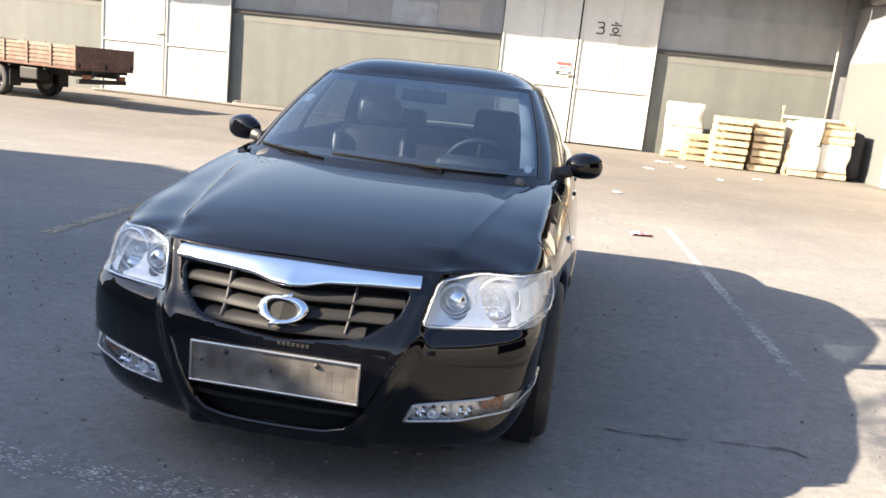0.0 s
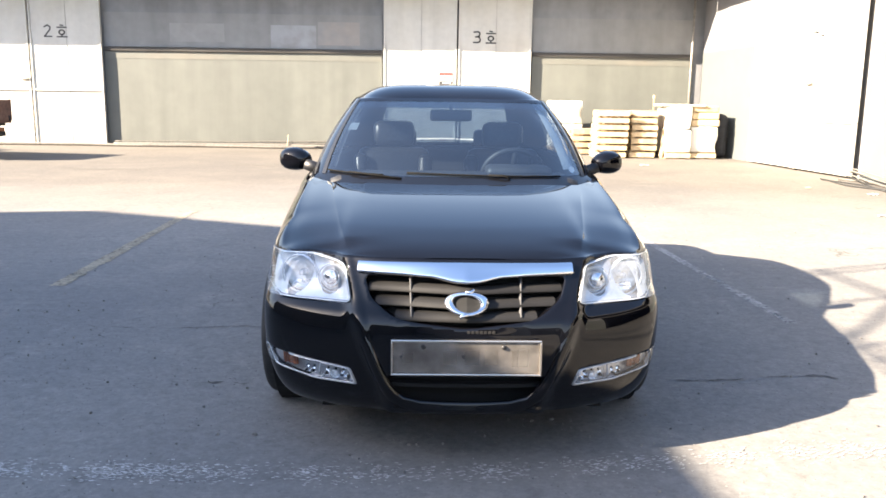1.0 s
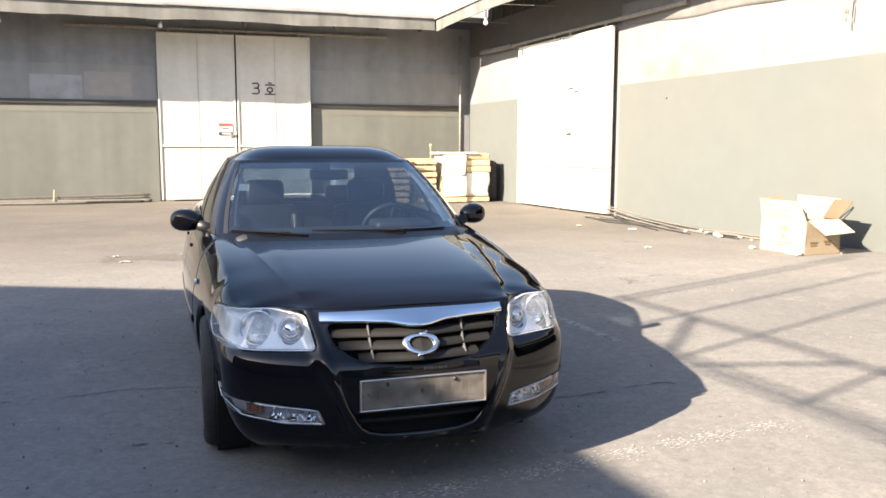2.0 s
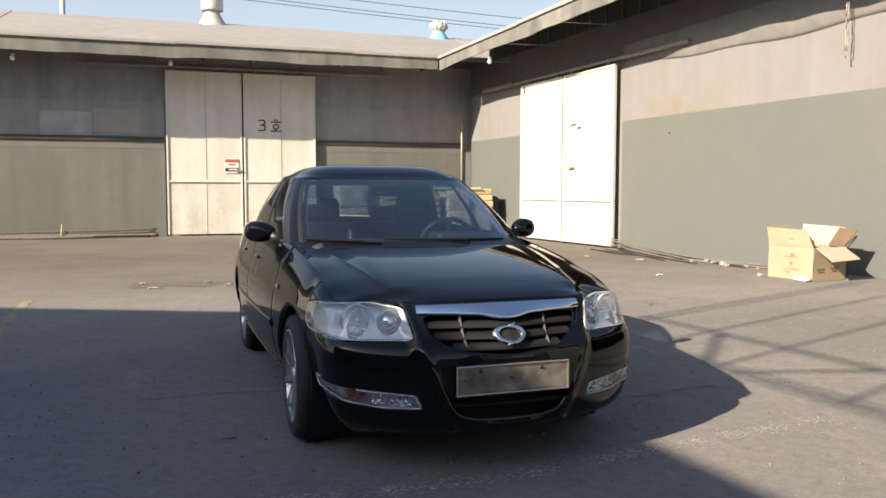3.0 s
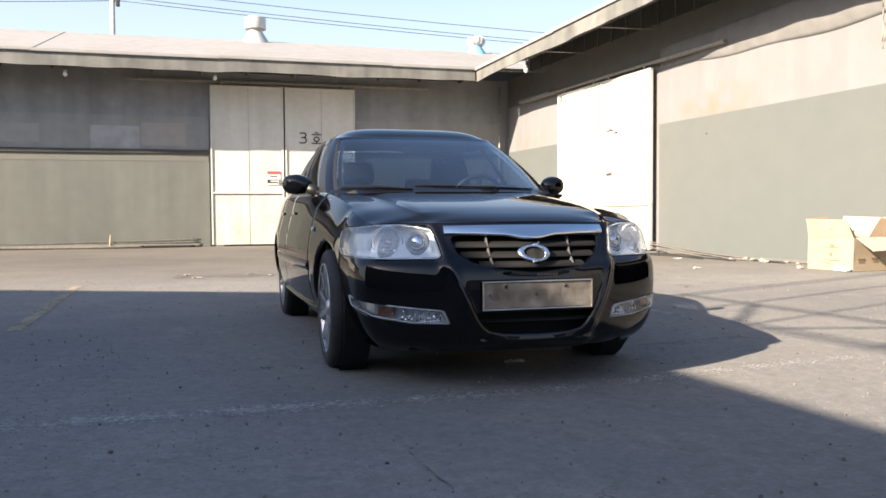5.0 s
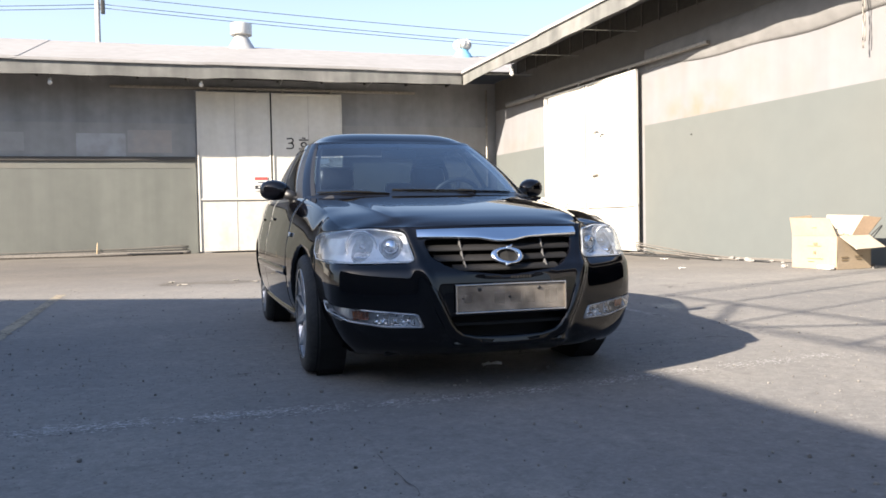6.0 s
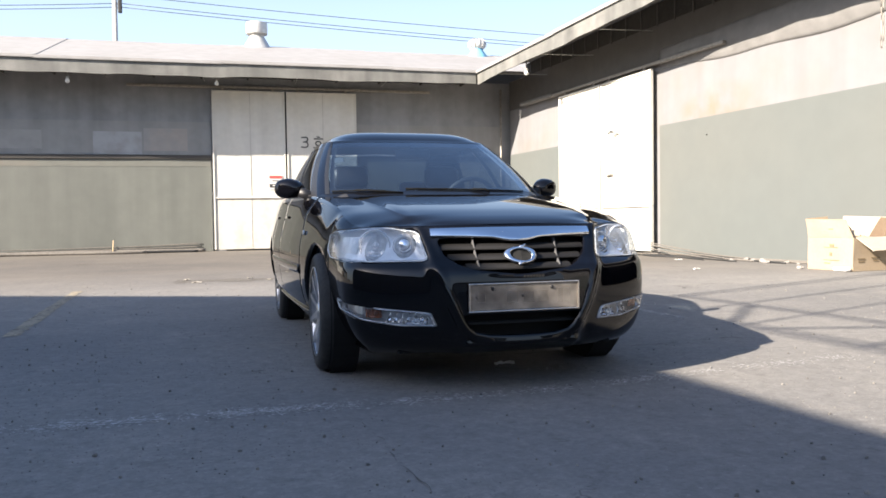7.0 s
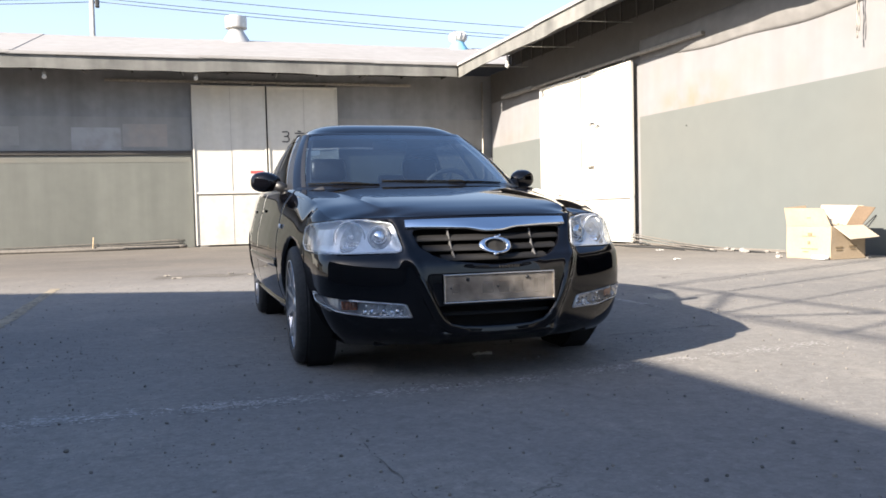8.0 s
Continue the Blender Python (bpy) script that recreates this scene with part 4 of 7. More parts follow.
part("front_bumper", panel(spaced(-S_BUMPER, S_BUMPER, 0.0085), levels(68), skin,
     [HEAD, flip_x(HEAD), FOG, flip_x(FOG), GRILLE, INTAKE, ARCH_F, flip_x(ARCH_F)], thick=0.03), M_PAINT, car, "glossy black bumper cover", True)
for k in (1, -1):
    def sided(s, z, off=0.0, k=k):
        return skin(k * s, z, off)
    part("fender", panel(spaced(S_BUMPER + 0.004, S_DOOR1, 0.02), levels(40), sided, [ARCH_F], thick=0.02), M_PAINT, car, "", True)
    part("front_door", panel(spaced(S_DOOR1 + 0.006, S_DOOR2, 0.04), levels(28, 0.24), sided, thick=0.02), M_PAINT, car, "", True)
    part("rear_door", panel(spaced(S_DOOR2 + 0.006, S_QUARTER, 0.03), levels(28, 0.24), sided, [ARCH_R], thick=0.02), M_PAINT, car, "", True)
    part("rear_quarter", panel(spaced(S_QUARTER + 0.006, S_END, 0.03), levels(40), sided, [ARCH_R], thick=0.02), M_PAINT, car, "", True)
    part("sill", panel(spaced(S_DOOR1, S_QUARTER, 0.05), lambda s: [0.165 + 0.072 * j / 4 for j in range(5)], lambda s, z: sided(s, z, 0.012 if z > 0.18 else -0.02), thick=0.03), M_PAINT, car, "", True)
    moulding = panel(spaced(S_DOOR1 + 0.03, S_QUARTER - 0.02, 0.05), lambda s: [0.46 + 0.055 * j / 4 for j in range(5)], lambda s, z: sided(s, z, 0.007 - 0.006 * (abs(z - 0.4875) / 0.0275) ** 3), thick=0.02)
    part("side_moulding", moulding, M_PAINT, car, "", True)
    for y in (2.28, 3.05):
        h = skin(k * s_at_y(y), 0.80, 0.004)
        bm = box((0, 0, 0), (0.012, 0.13, 0.018), 0.005, Matrix.Translation(h))
        part("door_handle", bm, M_PAINT, car, "", True)
    # inner wall of the body, so that nothing shows through the gaps
    part("inner_shell", panel(spaced(s_at_y(0.5), S_END - 0.4, 0.06), levels(12, 0.24), lambda s, z: sided(s, z, -0.05 if s > S_DOOR1 else -0.06), [arch(0.955, 0.40), arch(3.43, 0.40)]), M_DARK, car)

# bonnet
_edge = [skin(s, shoulder(s)) for s in spaced(0.0, s_at_y(1.62), 0.01)]
_ey, _ex, _ez = np.array([p.y for p in _edge]), np.array([p.x for p in _edge]), np.array([p.z for p in _edge])
_order = np.argsort(_ey)
_ey, _ex, _ez = _ey[_order], _ex[_order], _ez[_order]
_front = [p for p in _edge if p.y < 0.60]
_fpx, _fpy = np.array([p.x for p in _front]), np.array([p.y for p in _front])
RISE = [(0.0, 0.0), (0.06, 0.024), (0.14, 0.047), (0.30, 0.082), (0.60, 0.129), (0.90, 0.165), (1.20, 0.194), (1.45, 0.213)]


def bonnet_crease(y):
    """How far from the middle the bonnet's crease runs."""
    return table(y, [(0.12, 0.415), (0.5, 0.495), (1.3, 0.625)])


def bonnet_z(x, y):
    """The bonnet rises from its curved front edge and falls off towards the fenders."""
    e, z = float(np.interp(y, _ey, _ex)), float(np.interp(y, _ey, _ez))
    dip = max(0.0, curve_table(y, BONNET_RIM) - z)
    z += dip
    a = min(abs(x), e)
    lead = float(np.interp(a, _fpx, _fpy))
    mid = max(z, 0.742 + curve_table(max(0.0, y - lead * 0.92 - 0.008), RISE))
    t = min(1.0, abs(x) / max(e, 0.01))
    crease = bonnet_crease(y)
    power = 6.5 - 1.0 * smooth(0.3, 1.2, y)
    away = a - crease
    ridge = 0.0052 * math.exp(-away / 0.017 if away > 0 else away / 0.06) * smooth(0.0, 0.15, y - lead) * (1 - smooth(0.9, 1.3, y)) * (1 - t ** 8)
    return z + (mid - z) * (1 - t ** power) + ridge - dip * t ** 9


def bonnet_back(t):
    return 1.17 + 0.36 * abs(t) ** 2.4


_y0 = float(_ey[0])
_half = [k * 0.05 for k in range(13)] + [0.63, 0.655, 0.675, 0.688, 0.696, 0.70, 0.704, 0.710, 0.718, 0.73, 0.75, 0.78, 0.81, 0.85, 0.89, 0.93, 0.965, 0.985, 1.0]
BONNET_T = [-u for u in _half[:0:-1]] + _half
bm = bmesh.new()
rows = []
for i in range(61):
    f = i / 60
    row = []
    for t in BONNET_T:
        y = _y0 + 0.004 + (bonnet_back(t) - _y0 - 0.004) * (f ** 1.35)
        e = float(np.interp(y, _ey, _ex)) - 0.003
        # one column follows the crease
        fold = min(bonnet_crease(y), e * 0.9)
        a = fold * abs(t) / 0.7 if abs(t) < 0.7 else fold + (e - fold) * (abs(t) - 0.7) / 0.3
        x = math.copysign(a, t)
        row.append(Vector((x, y, bonnet_z(x, y) + 0.001)))
    rows.append(row)
rows = [[bm.verts.new(p) for p in row] for row in rows]
grid_faces(bm, rows)
bmesh.ops.recalc_face_normals(bm, faces=bm.faces)
part("bonnet", bm, M_PAINT, car, "glossy black bonnet with two creases", True)

# boot lid and its deck
bm = bmesh.new()
_redge = [skin(s, shoulder(s)) for s in spaced(s_at_y(3.5), S_END, 0.03)]
rows = []
for p in _redge:
    rows.append([bm.verts.new((p.x * t, p.y, p.z + 0.045 * (1 - t * t))) for t in [-1 + k / 10 for k in range(21)]])
grid_faces(bm, rows)
bmesh.ops.recalc_face_normals(bm, faces=bm.faces)
part("boot_lid", bm, M_PAINT, car, "", True)

# cabin
BELT = [(0, 1.27), (0.27, 1.30), (0.52, 1.40), (0.692, 1.56), (0.765, 1.74), (0.786, 2.08), (0.788, 2.42), (0.788, 2.52), (0.782, 3.0), (0.762, 3.35), (0.67, 3.72), (0.56, 3.88), (0.3, 3.96), (0, 3.98)]
ROOF = [(0, 2.185), (0.25, 2.19), (0.45, 2.21), (0.552, 2.275), (0.590, 2.41), (0.600, 2.56), (0.595, 2.66), (0.595, 2.74), (0.590, 2.92), (0.575, 3.08), (0.53, 3.26), (0.44, 3.35), (0.22, 3.39), (0, 3.40)]
BELT_Z = [(0, 0.935), (2, 0.935), (3, 0.935), (4, 0.925), (7, 0.945), (9, 0.965), (11, 0.99), (13, 1.0)]
ROOF_Z = [(0, 1.334), (2, 1.332), (3, 1.328), (4, 1.326), (7, 1.342), (9, 1.336), (11, 1.335), (13, 1.35)]


def cabin(i, v, off=0.0):
    """The cabin's skin: i along the contour (0 front middle, 13 rear middle), v from the belt to the roof."""
    a = abs(i)
    lo, hi = rom(BELT, a), rom(ROOF, a)
    d = (rom(BELT, min(a + 0.05, 13)) - rom(BELT, max(a - 0.05, 0))).normalized()
    n = Vector((d.y, -d.x))
    p = lo + (hi - lo) * v + n * (0.032 * 4 * v * (1 - v) * 0.8 + off)
    z = table(a, BELT_Z) + (table(a, ROOF_Z) - table(a, BELT_Z)) * v
    return Vector((math.copysign(p.x, i) if p.x else p.x, p.y, z))


def cabin_patch(i0, i1, v0, v1, off=0.0, n=24, m=10):
    bm = bmesh.new()
    rows = [[bm.verts.new(cabin(i0 + (i1 - i0) * k / n, (v0(k / n) if callable(v0) else v0) + ((v1(k / n) if callable(v1) else v1) - (v0(k / n) if callable(v0) else v0)) * j / m, off)) for k in range(n + 1)] for j in range(m + 1)]
    grid_faces(bm, rows)
    bmesh.ops.remove_doubles(bm, verts=bm.verts, dist=0.0005)
    bmesh.ops.recalc_face_normals(bm, faces=bm.faces)
    return bm


def pane(name, bm, mat, label):
    return part(name, bm, mat, car, label, True)


pane("windscreen", cabin_patch(-2.97, 2.97, 0.02, 0.965, n=60, m=20), G_WIND, "clear windscreen reflecting the sky")
pane("shade_band", cabin_patch(-2.93, 2.93, 0.86, 0.965, -0.004, n=60, m=4), G_BAND, "dark tinted band along the top")
bm = bmesh.new()
rows = []
for j in range(11):
    v = 0.06 + 0.87 * j / 10
    half = [cabin(11.1 + 1.9 * k / 16, v) for k in range(17)]
    rows.append([bm.verts.new(p) for p in half] + [bm.verts.new((-p.x, p.y, p.z)) for p in half[-2::-1]])
grid_faces(bm, rows)
bmesh.ops.recalc_face_normals(bm, faces=bm.faces)
pane("rear_window", bm, G_REAR, "tinted rear window")
for k in (1, -1):
    part("pillar_front", cabin_patch(k * 2.95, k * 3.52, -0.02, 1.0, 0.004, 8), M_PAINT, car, "", True)
    part("door_frame", cabin_patch(k * 3.50, k * 4.03, -0.02, 1.0, 0.002, 6), M_BLACK_PLASTIC, car, "", True)
    part("pillar_middle", cabin_patch(k * 5.95, k * 7.05, 0.0, 1.0, 0.003, 6), M_BLACK_PLASTIC, car, "", True)
    part("pillar_rear", cabin_patch(k * 9.0, k * 11.15, -0.02, 1.0, 0.004, 16), M_PAINT, car, "", True)
    part("window_frame", cabin_patch(k * 4.0, k * 9.05, 0.90, 1.0, 0.004, 30, 3), M_PAINT, car, "", True)
    part("window_trim", cabin_patch(k * 3.9, k * 9.2, -0.03, 0.035, 0.006, 30, 3), M_BLACK_PLASTIC, car, "", True)
    pane("side_window", cabin_patch(k * 4.0, k * 5.97, 0.03, 0.91), G_SIDE, "dark tinted side window")
    pane("side_window", cabin_patch(k * 7.03, k * 9.02, 0.03, 0.91), G_SIDE, "dark tinted side window")
    # right trim coloured pale as sunlit, left trim dark as shaded
    part("pillar_trim", cabin_patch(k * (2.55 if k > 0 else 2.86), k * 3.1, 0.08, 0.95, -0.05, 8), M_PILLAR_TRIM if k > 0 else M_DASH, car, "inner trim coloured pale as if sunlit" if k > 0 else "", True)
part("windscreen_seal", cabin_patch(-3.0, 3.0, 0.955, 1.002, 0.002, 60, 2), M_PAINT, car, "", True)
for k in (1, -1):
    part("side_seal", cabin_patch(k * 2.86, k * 3.04, 0.0, 0.99, 0.006, 4, 12), M_BLACK_PLASTIC, car, "", True)

# roof panel: a rounded header over the windscreen, a crowned middle and a rounded tail
rim = [cabin(13 * k / 104, 1.0, 0.0) for k in range(105)]
_fx, _fy, _fz = (np.array([p[c] for p in rim[:40]]) for c in range(3))
_bx, _by, _bz = (np.array([p[c] for p in rim[:64:-1]]) for c in range(3))


def roof_z(x, y):
    a = abs(x)
    yf, zf = float(np.interp(a, _fx, _fy)), float(np.interp(a, _fx, _fz))
    yb, zb = float(np.interp(a, _bx, _by)), float(np.interp(a, _bx, _bz))
    rise = (1 - (1 - min(1.0, max(0.0, (y - yf) / 0.42))) ** 2.4) * (1 - (1 - min(1.0, max(0.0, (yb - y) / 0.6))) ** 2.2)
    base = zf + (zb - zf) * min(1.0, max(0.0, (y - yf) / max(yb - yf, 0.01)))
    return base + (1.343 + 0.080 * (1 - min(1.0, a / 0.605) ** 5.0) - base) * rise


for name, mat, drop, shrink in (("roof_panel", M_PAINT, 0.0, 1.0), ("headlining", M_DASH, 0.016, 0.985)):
    bm = bmesh.new()
    rows = []
    for p in rim:
        row = []
        for j in range(33):
            t = -1 + j / 16
            z = roof_z(p.x * t, p.y)
            row.append(bm.verts.new((p.x * t * shrink, 2.8 + (p.y - 2.8) * (1 if drop == 0 else 0.975), z + (p.z - z) * abs(t) ** 12 - drop)))
        rows.append(row)
    grid_faces(bm, rows)
    bmesh.ops.remove_doubles(bm, verts=bm.verts, dist=0.0005)
    bmesh.ops.recalc_face_normals(bm, faces=bm.faces)
    part(name, bm, mat, car, "", True)

# scuttle panel and wipers
bm = bmesh.new()
rows = []
for j in range(4):
    f = j / 3
    row = []
    for k in range(41):
        t = -1 + k / 20
        a = Vector((t * 0.765, bonnet_back(t) + 0.005, 0))
        a.z = bonnet_z(a.x * 0.99, a.y) - 0.02
        b = cabin(3.2 * t, 0.03, -0.004)
        row.append(bm.verts.new(a.lerp(b, f)))
    rows.append(row)
grid_faces(bm, rows)
bmesh.ops.recalc_face_normals(bm, faces=bm.faces)
part("scuttle_panel", bm, M_SCUTTLE, car, "matt black plastic", True)
for i0, i1, v0, v1, pivot in ((-2.75, -1.35, 0.050, 0.035, -1.0), (-0.9, 2.1, 0.065, 0.025, 1.0)):
    wiper = part("wiper", sweep([cabin(pivot, 0.0, 0.01), cabin((i0 + i1) / 2 + 0.3, 0.045, 0.03), cabin((i0 + i1) / 2, (v0 + v1) / 2 + 0.008, 0.020)], 0.0055, 8), M_WIPER, car, "", True)
    part("blade", sweep([cabin(i0 + (i1 - i0) * f / 10, v0 + (v1 - v0) * f / 10, 0.010) for f in range(11)], 0.0045, 6), M_WIPER, wiper, "", True)
# grille: chrome bar, slats, uprights and the emblem
def front_at(x, z, off=0.0):
    return skin(s_for(x, z), z, off)


bm = bmesh.new()
rows = []
for k in range(61):
    x = -0.397 + 0.794 * k / 60
    dip = 1 - smooth(0.030, 0.135, abs(x))
    top = 0.731 + 0.004 * (1 - (x / 0.4) ** 2)
    low = 0.681 - 0.015 * dip + 0.006 * smooth(0.1, 0.4, abs(x))
    ring = []
    for f, o in ((0, -0.02), (0.02, 0.004), (0.10, 0.013), (0.20, 0.017), (0.30, 0.018), (0.62, 0.0165), (0.92, 0.014), (0.98, 0.006), (1.0, -0.02)):
        ring.append(bm.verts.new(front_at(x, low + (top - low) * f, o)))
    rows.append(ring)
grid_faces(bm, rows)
bmesh.ops.recalc_face_normals(bm, faces=bm.faces)
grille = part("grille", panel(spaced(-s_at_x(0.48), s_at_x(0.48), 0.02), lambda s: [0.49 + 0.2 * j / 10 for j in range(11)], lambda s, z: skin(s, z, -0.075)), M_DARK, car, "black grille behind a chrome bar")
part("chrome_bar", bm, M_CHROME, grille, "wide polished chrome bar", True)
for z, w in ((0.640, 0.364), (0.594, 0.336), (0.550, 0.262)):
    bm = bmesh.new()
    rows = []
    for k in range(31):
        x = -w + 2 * w * k / 30
        rows.append([bm.verts.new(front_at(x, z + dz, o)) for dz, o in ((0.015, -0.038), (0.010, -0.020), (-0.010, -0.008), (-0.014, -0.013), (-0.010, -0.05), (0.013, -0.06))])
    grid_faces(bm, rows, True)
    bmesh.ops.recalc_face_normals(bm, faces=bm.faces)
    part("slat", bm, M_GRILLE, grille, "", True)
for x in (-0.204, 0.204):
    bm = bmesh.new()
    rows = []
    for k in range(17):
        z = 0.552 + 0.125 * k / 16
        xx = x + 0.045 * (z - 0.61) * (1 if x > 0 else -1)
        rows.append([bm.verts.new(front_at(xx + dx, z, o)) for dx, o in ((-0.006, -0.04), (-0.003, -0.0105), (0.003, -0.0105), (0.006, -0.04))])
    grid_faces(bm, rows, True)
    bmesh.ops.recalc_face_normals(bm, faces=bm.faces)
    part("grille_upright", bm, M_UPRIGHT, grille, "thin satin upright", True)


def emblem_ring():
    """An open oval ring with two tails, as a plain chrome shape."""
    bm = bmesh.new()
    rows = []
    for k in range(65):
        a = k * math.tau / 64
        wide = 0.36 + 0.07 * math.cos(2 * a - 0.9)
        rows.append([bm.verts.new(front_at(0.081 * r * math.cos(a), 0.604 + 0.0385 * r * math.sin(a), o)) for r, o in ((1.0, 0.004), (0.985, 0.013), (1 - wide * 0.5, 0.019), (1 - wide * 0.95, 0.014), (1 - wide, 0.004))])
    grid_faces(bm, rows)
    for sx in (1, -1):
        tail = [(-0.005 * sx, 0.604 + 0.034 * sx), (0.015 * sx, 0.604 + 0.037 * sx), (0.026 * sx, 0.604 + 0.045 * sx)]
        pts = [front_at(x, z, 0.012) for x, z in tail]
        add_sweep(bm, pts, 0.007, 6)
    bmesh.ops.recalc_face_normals(bm, faces=bm.faces)
    return bm


part("emblem", emblem_ring(), M_CHROME, grille, "oval chrome emblem", True)
part("emblem_back", panel(spaced(-s_at_x(0.07), s_at_x(0.07), 0.01), lambda s: [0.568 + 0.072 * j / 8 for j in range(9)], lambda s, z: skin(s, z, 0.002), keep=rounded(front_poly([(-0.070, 0.604), (-0.05, 0.578), (0.05, 0.578), (0.070, 0.604), (0.05, 0.630), (-0.05, 0.630)]), 0.3, 3)), M_DARK, grille)

badge = bmesh.new()
for i in range(7):
    p = front_at(0.008 + 0.015 * i, 0.504, 0.002)
    add_box(badge, p, (0.011, 0.003, 0.011), 0.001)
part("bumper_lettering", badge, M_GRILLE, car, "worn grey letter bars above the plate")

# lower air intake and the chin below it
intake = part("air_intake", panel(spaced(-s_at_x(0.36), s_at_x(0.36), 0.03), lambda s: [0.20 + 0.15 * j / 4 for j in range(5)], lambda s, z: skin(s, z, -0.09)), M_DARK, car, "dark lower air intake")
for z in (0.292,):
    bm = bmesh.new()
    rows = []
    for k in range(21):
        x = -0.29 + 0.58 * k / 20
        rows.append([bm.verts.new(front_at(x, z + dz, o)) for dz, o in ((0.006, -0.03), (-0.006, -0.025), (-0.006, -0.06), (0.006, -0.06))])
    grid_faces(bm, rows, True)
    bmesh.ops.recalc_face_normals(bm, faces=bm.faces)
    part("slat", bm, M_DARK, intake)

# rounded ridge that runs down from the headlamps, round the plate and along the chin
side = [(0.395, 0.525), (0.385, 0.50), (0.36, 0.44), (0.33, 0.365), (0.295, 0.295), (0.270, 0.258), (0.235, 0.229), (0.165, 0.213)]
way = side + [(0.08, 0.209), (0.0, 0.208), (-0.08, 0.209)] + [(-x, z) for x, z in reversed(side)]
rows = []
bm = bmesh.new()
for n, (x, z) in enumerate(way):
    x0, z0 = way[max(0, n - 1)]
    x1, z1 = way[min(len(way) - 1, n + 1)]
    across = Vector((z1 - z0, x0 - x1)).normalized()
    fade = min(1.0, min(n, len(way) - 1 - n) / 3)
    rows.append([bm.verts.new(front_at(x + across.x * 0.026 * math.cos(q * math.pi / 8), z + across.y * 0.026 * math.cos(q * math.pi / 8), -0.006 + 0.016 * fade * math.sin(q * math.pi / 8))) for q in range(9)])
grid_faces(bm, rows)
bmesh.ops.recalc_face_normals(bm, faces=bm.faces)
part("bumper_ridge", bm, M_PAINT, car, "rounded black ridge round the plate", True)

# number plate with a metal frame, bolts and worn print
plate = part("number_plate", box((0, -0.036, 0.412), (0.528, 0.006, 0.116), 0.002), M_PLATE, car, "dull worn metal number plate with illegible print")
bm = bmesh.new()
for x0, z0, w, h in ((0, 0.4750, 0.544, 0.008), (0, 0.3495, 0.544, 0.008), (-0.268, 0.4122, 0.008, 0.118), (0.268, 0.4122, 0.008, 0.118)):
    add_box(bm, (x0, -0.040, z0), (w, 0.014, h), 0.003)
part("plate_frame", bm, M_PLATE_FRAME, plate, "thin metal plate frame")
for x in (-0.155, 0.135):
    part("bolt", lathe([(0.0001, 0.006), (0.006, 0.006), (0.009, 0.002), (0.009, -0.01)], 10, pose(x, -0.040, 0.452, 90)), M_BLACK_PLASTIC, plate, "", True)
part("bolt", lathe([(0.0001, 0.006), (0.005, 0.004), (0.006, -0.01)], 10, pose(-0.01, -0.040, 0.415, 90)), M_BLACK_PLASTIC, plate, "", True)
part("bolt", lathe([(0.0001, 0.005), (0.004, 0.004), (0.005, -0.01)], 8, pose(-0.235, -0.040, 0.415, 90)), M_BLACK_PLASTIC, plate, "", True)
for x, w, h in ((-0.21, 0.035, 0.04), (-0.06, 0.05, 0.05), (0.02, 0.05, 0.05), (0.09, 0.045, 0.05), (0.175, 0.02, 0.065), (0.205, 0.035, 0.065)):
    part("worn_print", box((x, -0.0391, 0.412), (w, 0.0006, h)), M_PLATE_BAR, plate)
plate.location.y = 0.067
# its bracket holds it to the bumper
part("plate_bracket", box((0, -0.014, 0.415), (0.46, 0.045, 0.09), 0.006), M_BLACK_PLASTIC, plate)

def mirror_shell(m, k):
    """A mirror housing: a squarish shell, deep and rounded in front, open behind."""
    bm = bmesh.new()
    rows = []
    for j in range(13):
        f = j / 12 * math.pi / 2
        row = []
        for i in range(40):
            a = i * math.tau / 40
            c, d = math.cos(a), math.sin(a)
            r = 1 / (abs(c) ** 2.5 + abs(d) ** 2.5) ** (1 / 2.5)
            grow = max(math.sin(f) ** 0.75, 0.02)
            x, z = 0.094 * r * c * grow, 0.066 * r * d * grow
            inner = max(0.0, -k * x / 0.094)
            row.append(bm.verts.new(m @ Vector((x * (1 + 0.08 * inner), -0.085 * math.cos(f) ** 0.8 + 0.03, z * (1 - 0.14 * inner) - 0.008 * inner ** 2))))
        rows.append(row)
    grid_faces(bm, rows, True)
    bm.faces.new(rows[0])
    bm.faces.new(rows[-1])
    bmesh.ops.recalc_face_normals(bm, faces=bm.faces)
    return bm


# lamps
def inset(poly, d):
    """The polygon's corners moved inwards by d."""
    area = sum(a[0] * b[1] - b[0] * a[1] for a, b in zip(poly, poly[1:] + poly[:1]))
    out = []
    for i, p in enumerate(poly):
        a, b = poly[i - 1], poly[(i + 1) % len(poly)]
        t = (Vector(b) - Vector(a)).normalized()
        n = Vector((-t.y, t.x)) * math.copysign(d, area)
        out.append((p[0] + n.x, p[1] + n.y))
    return out


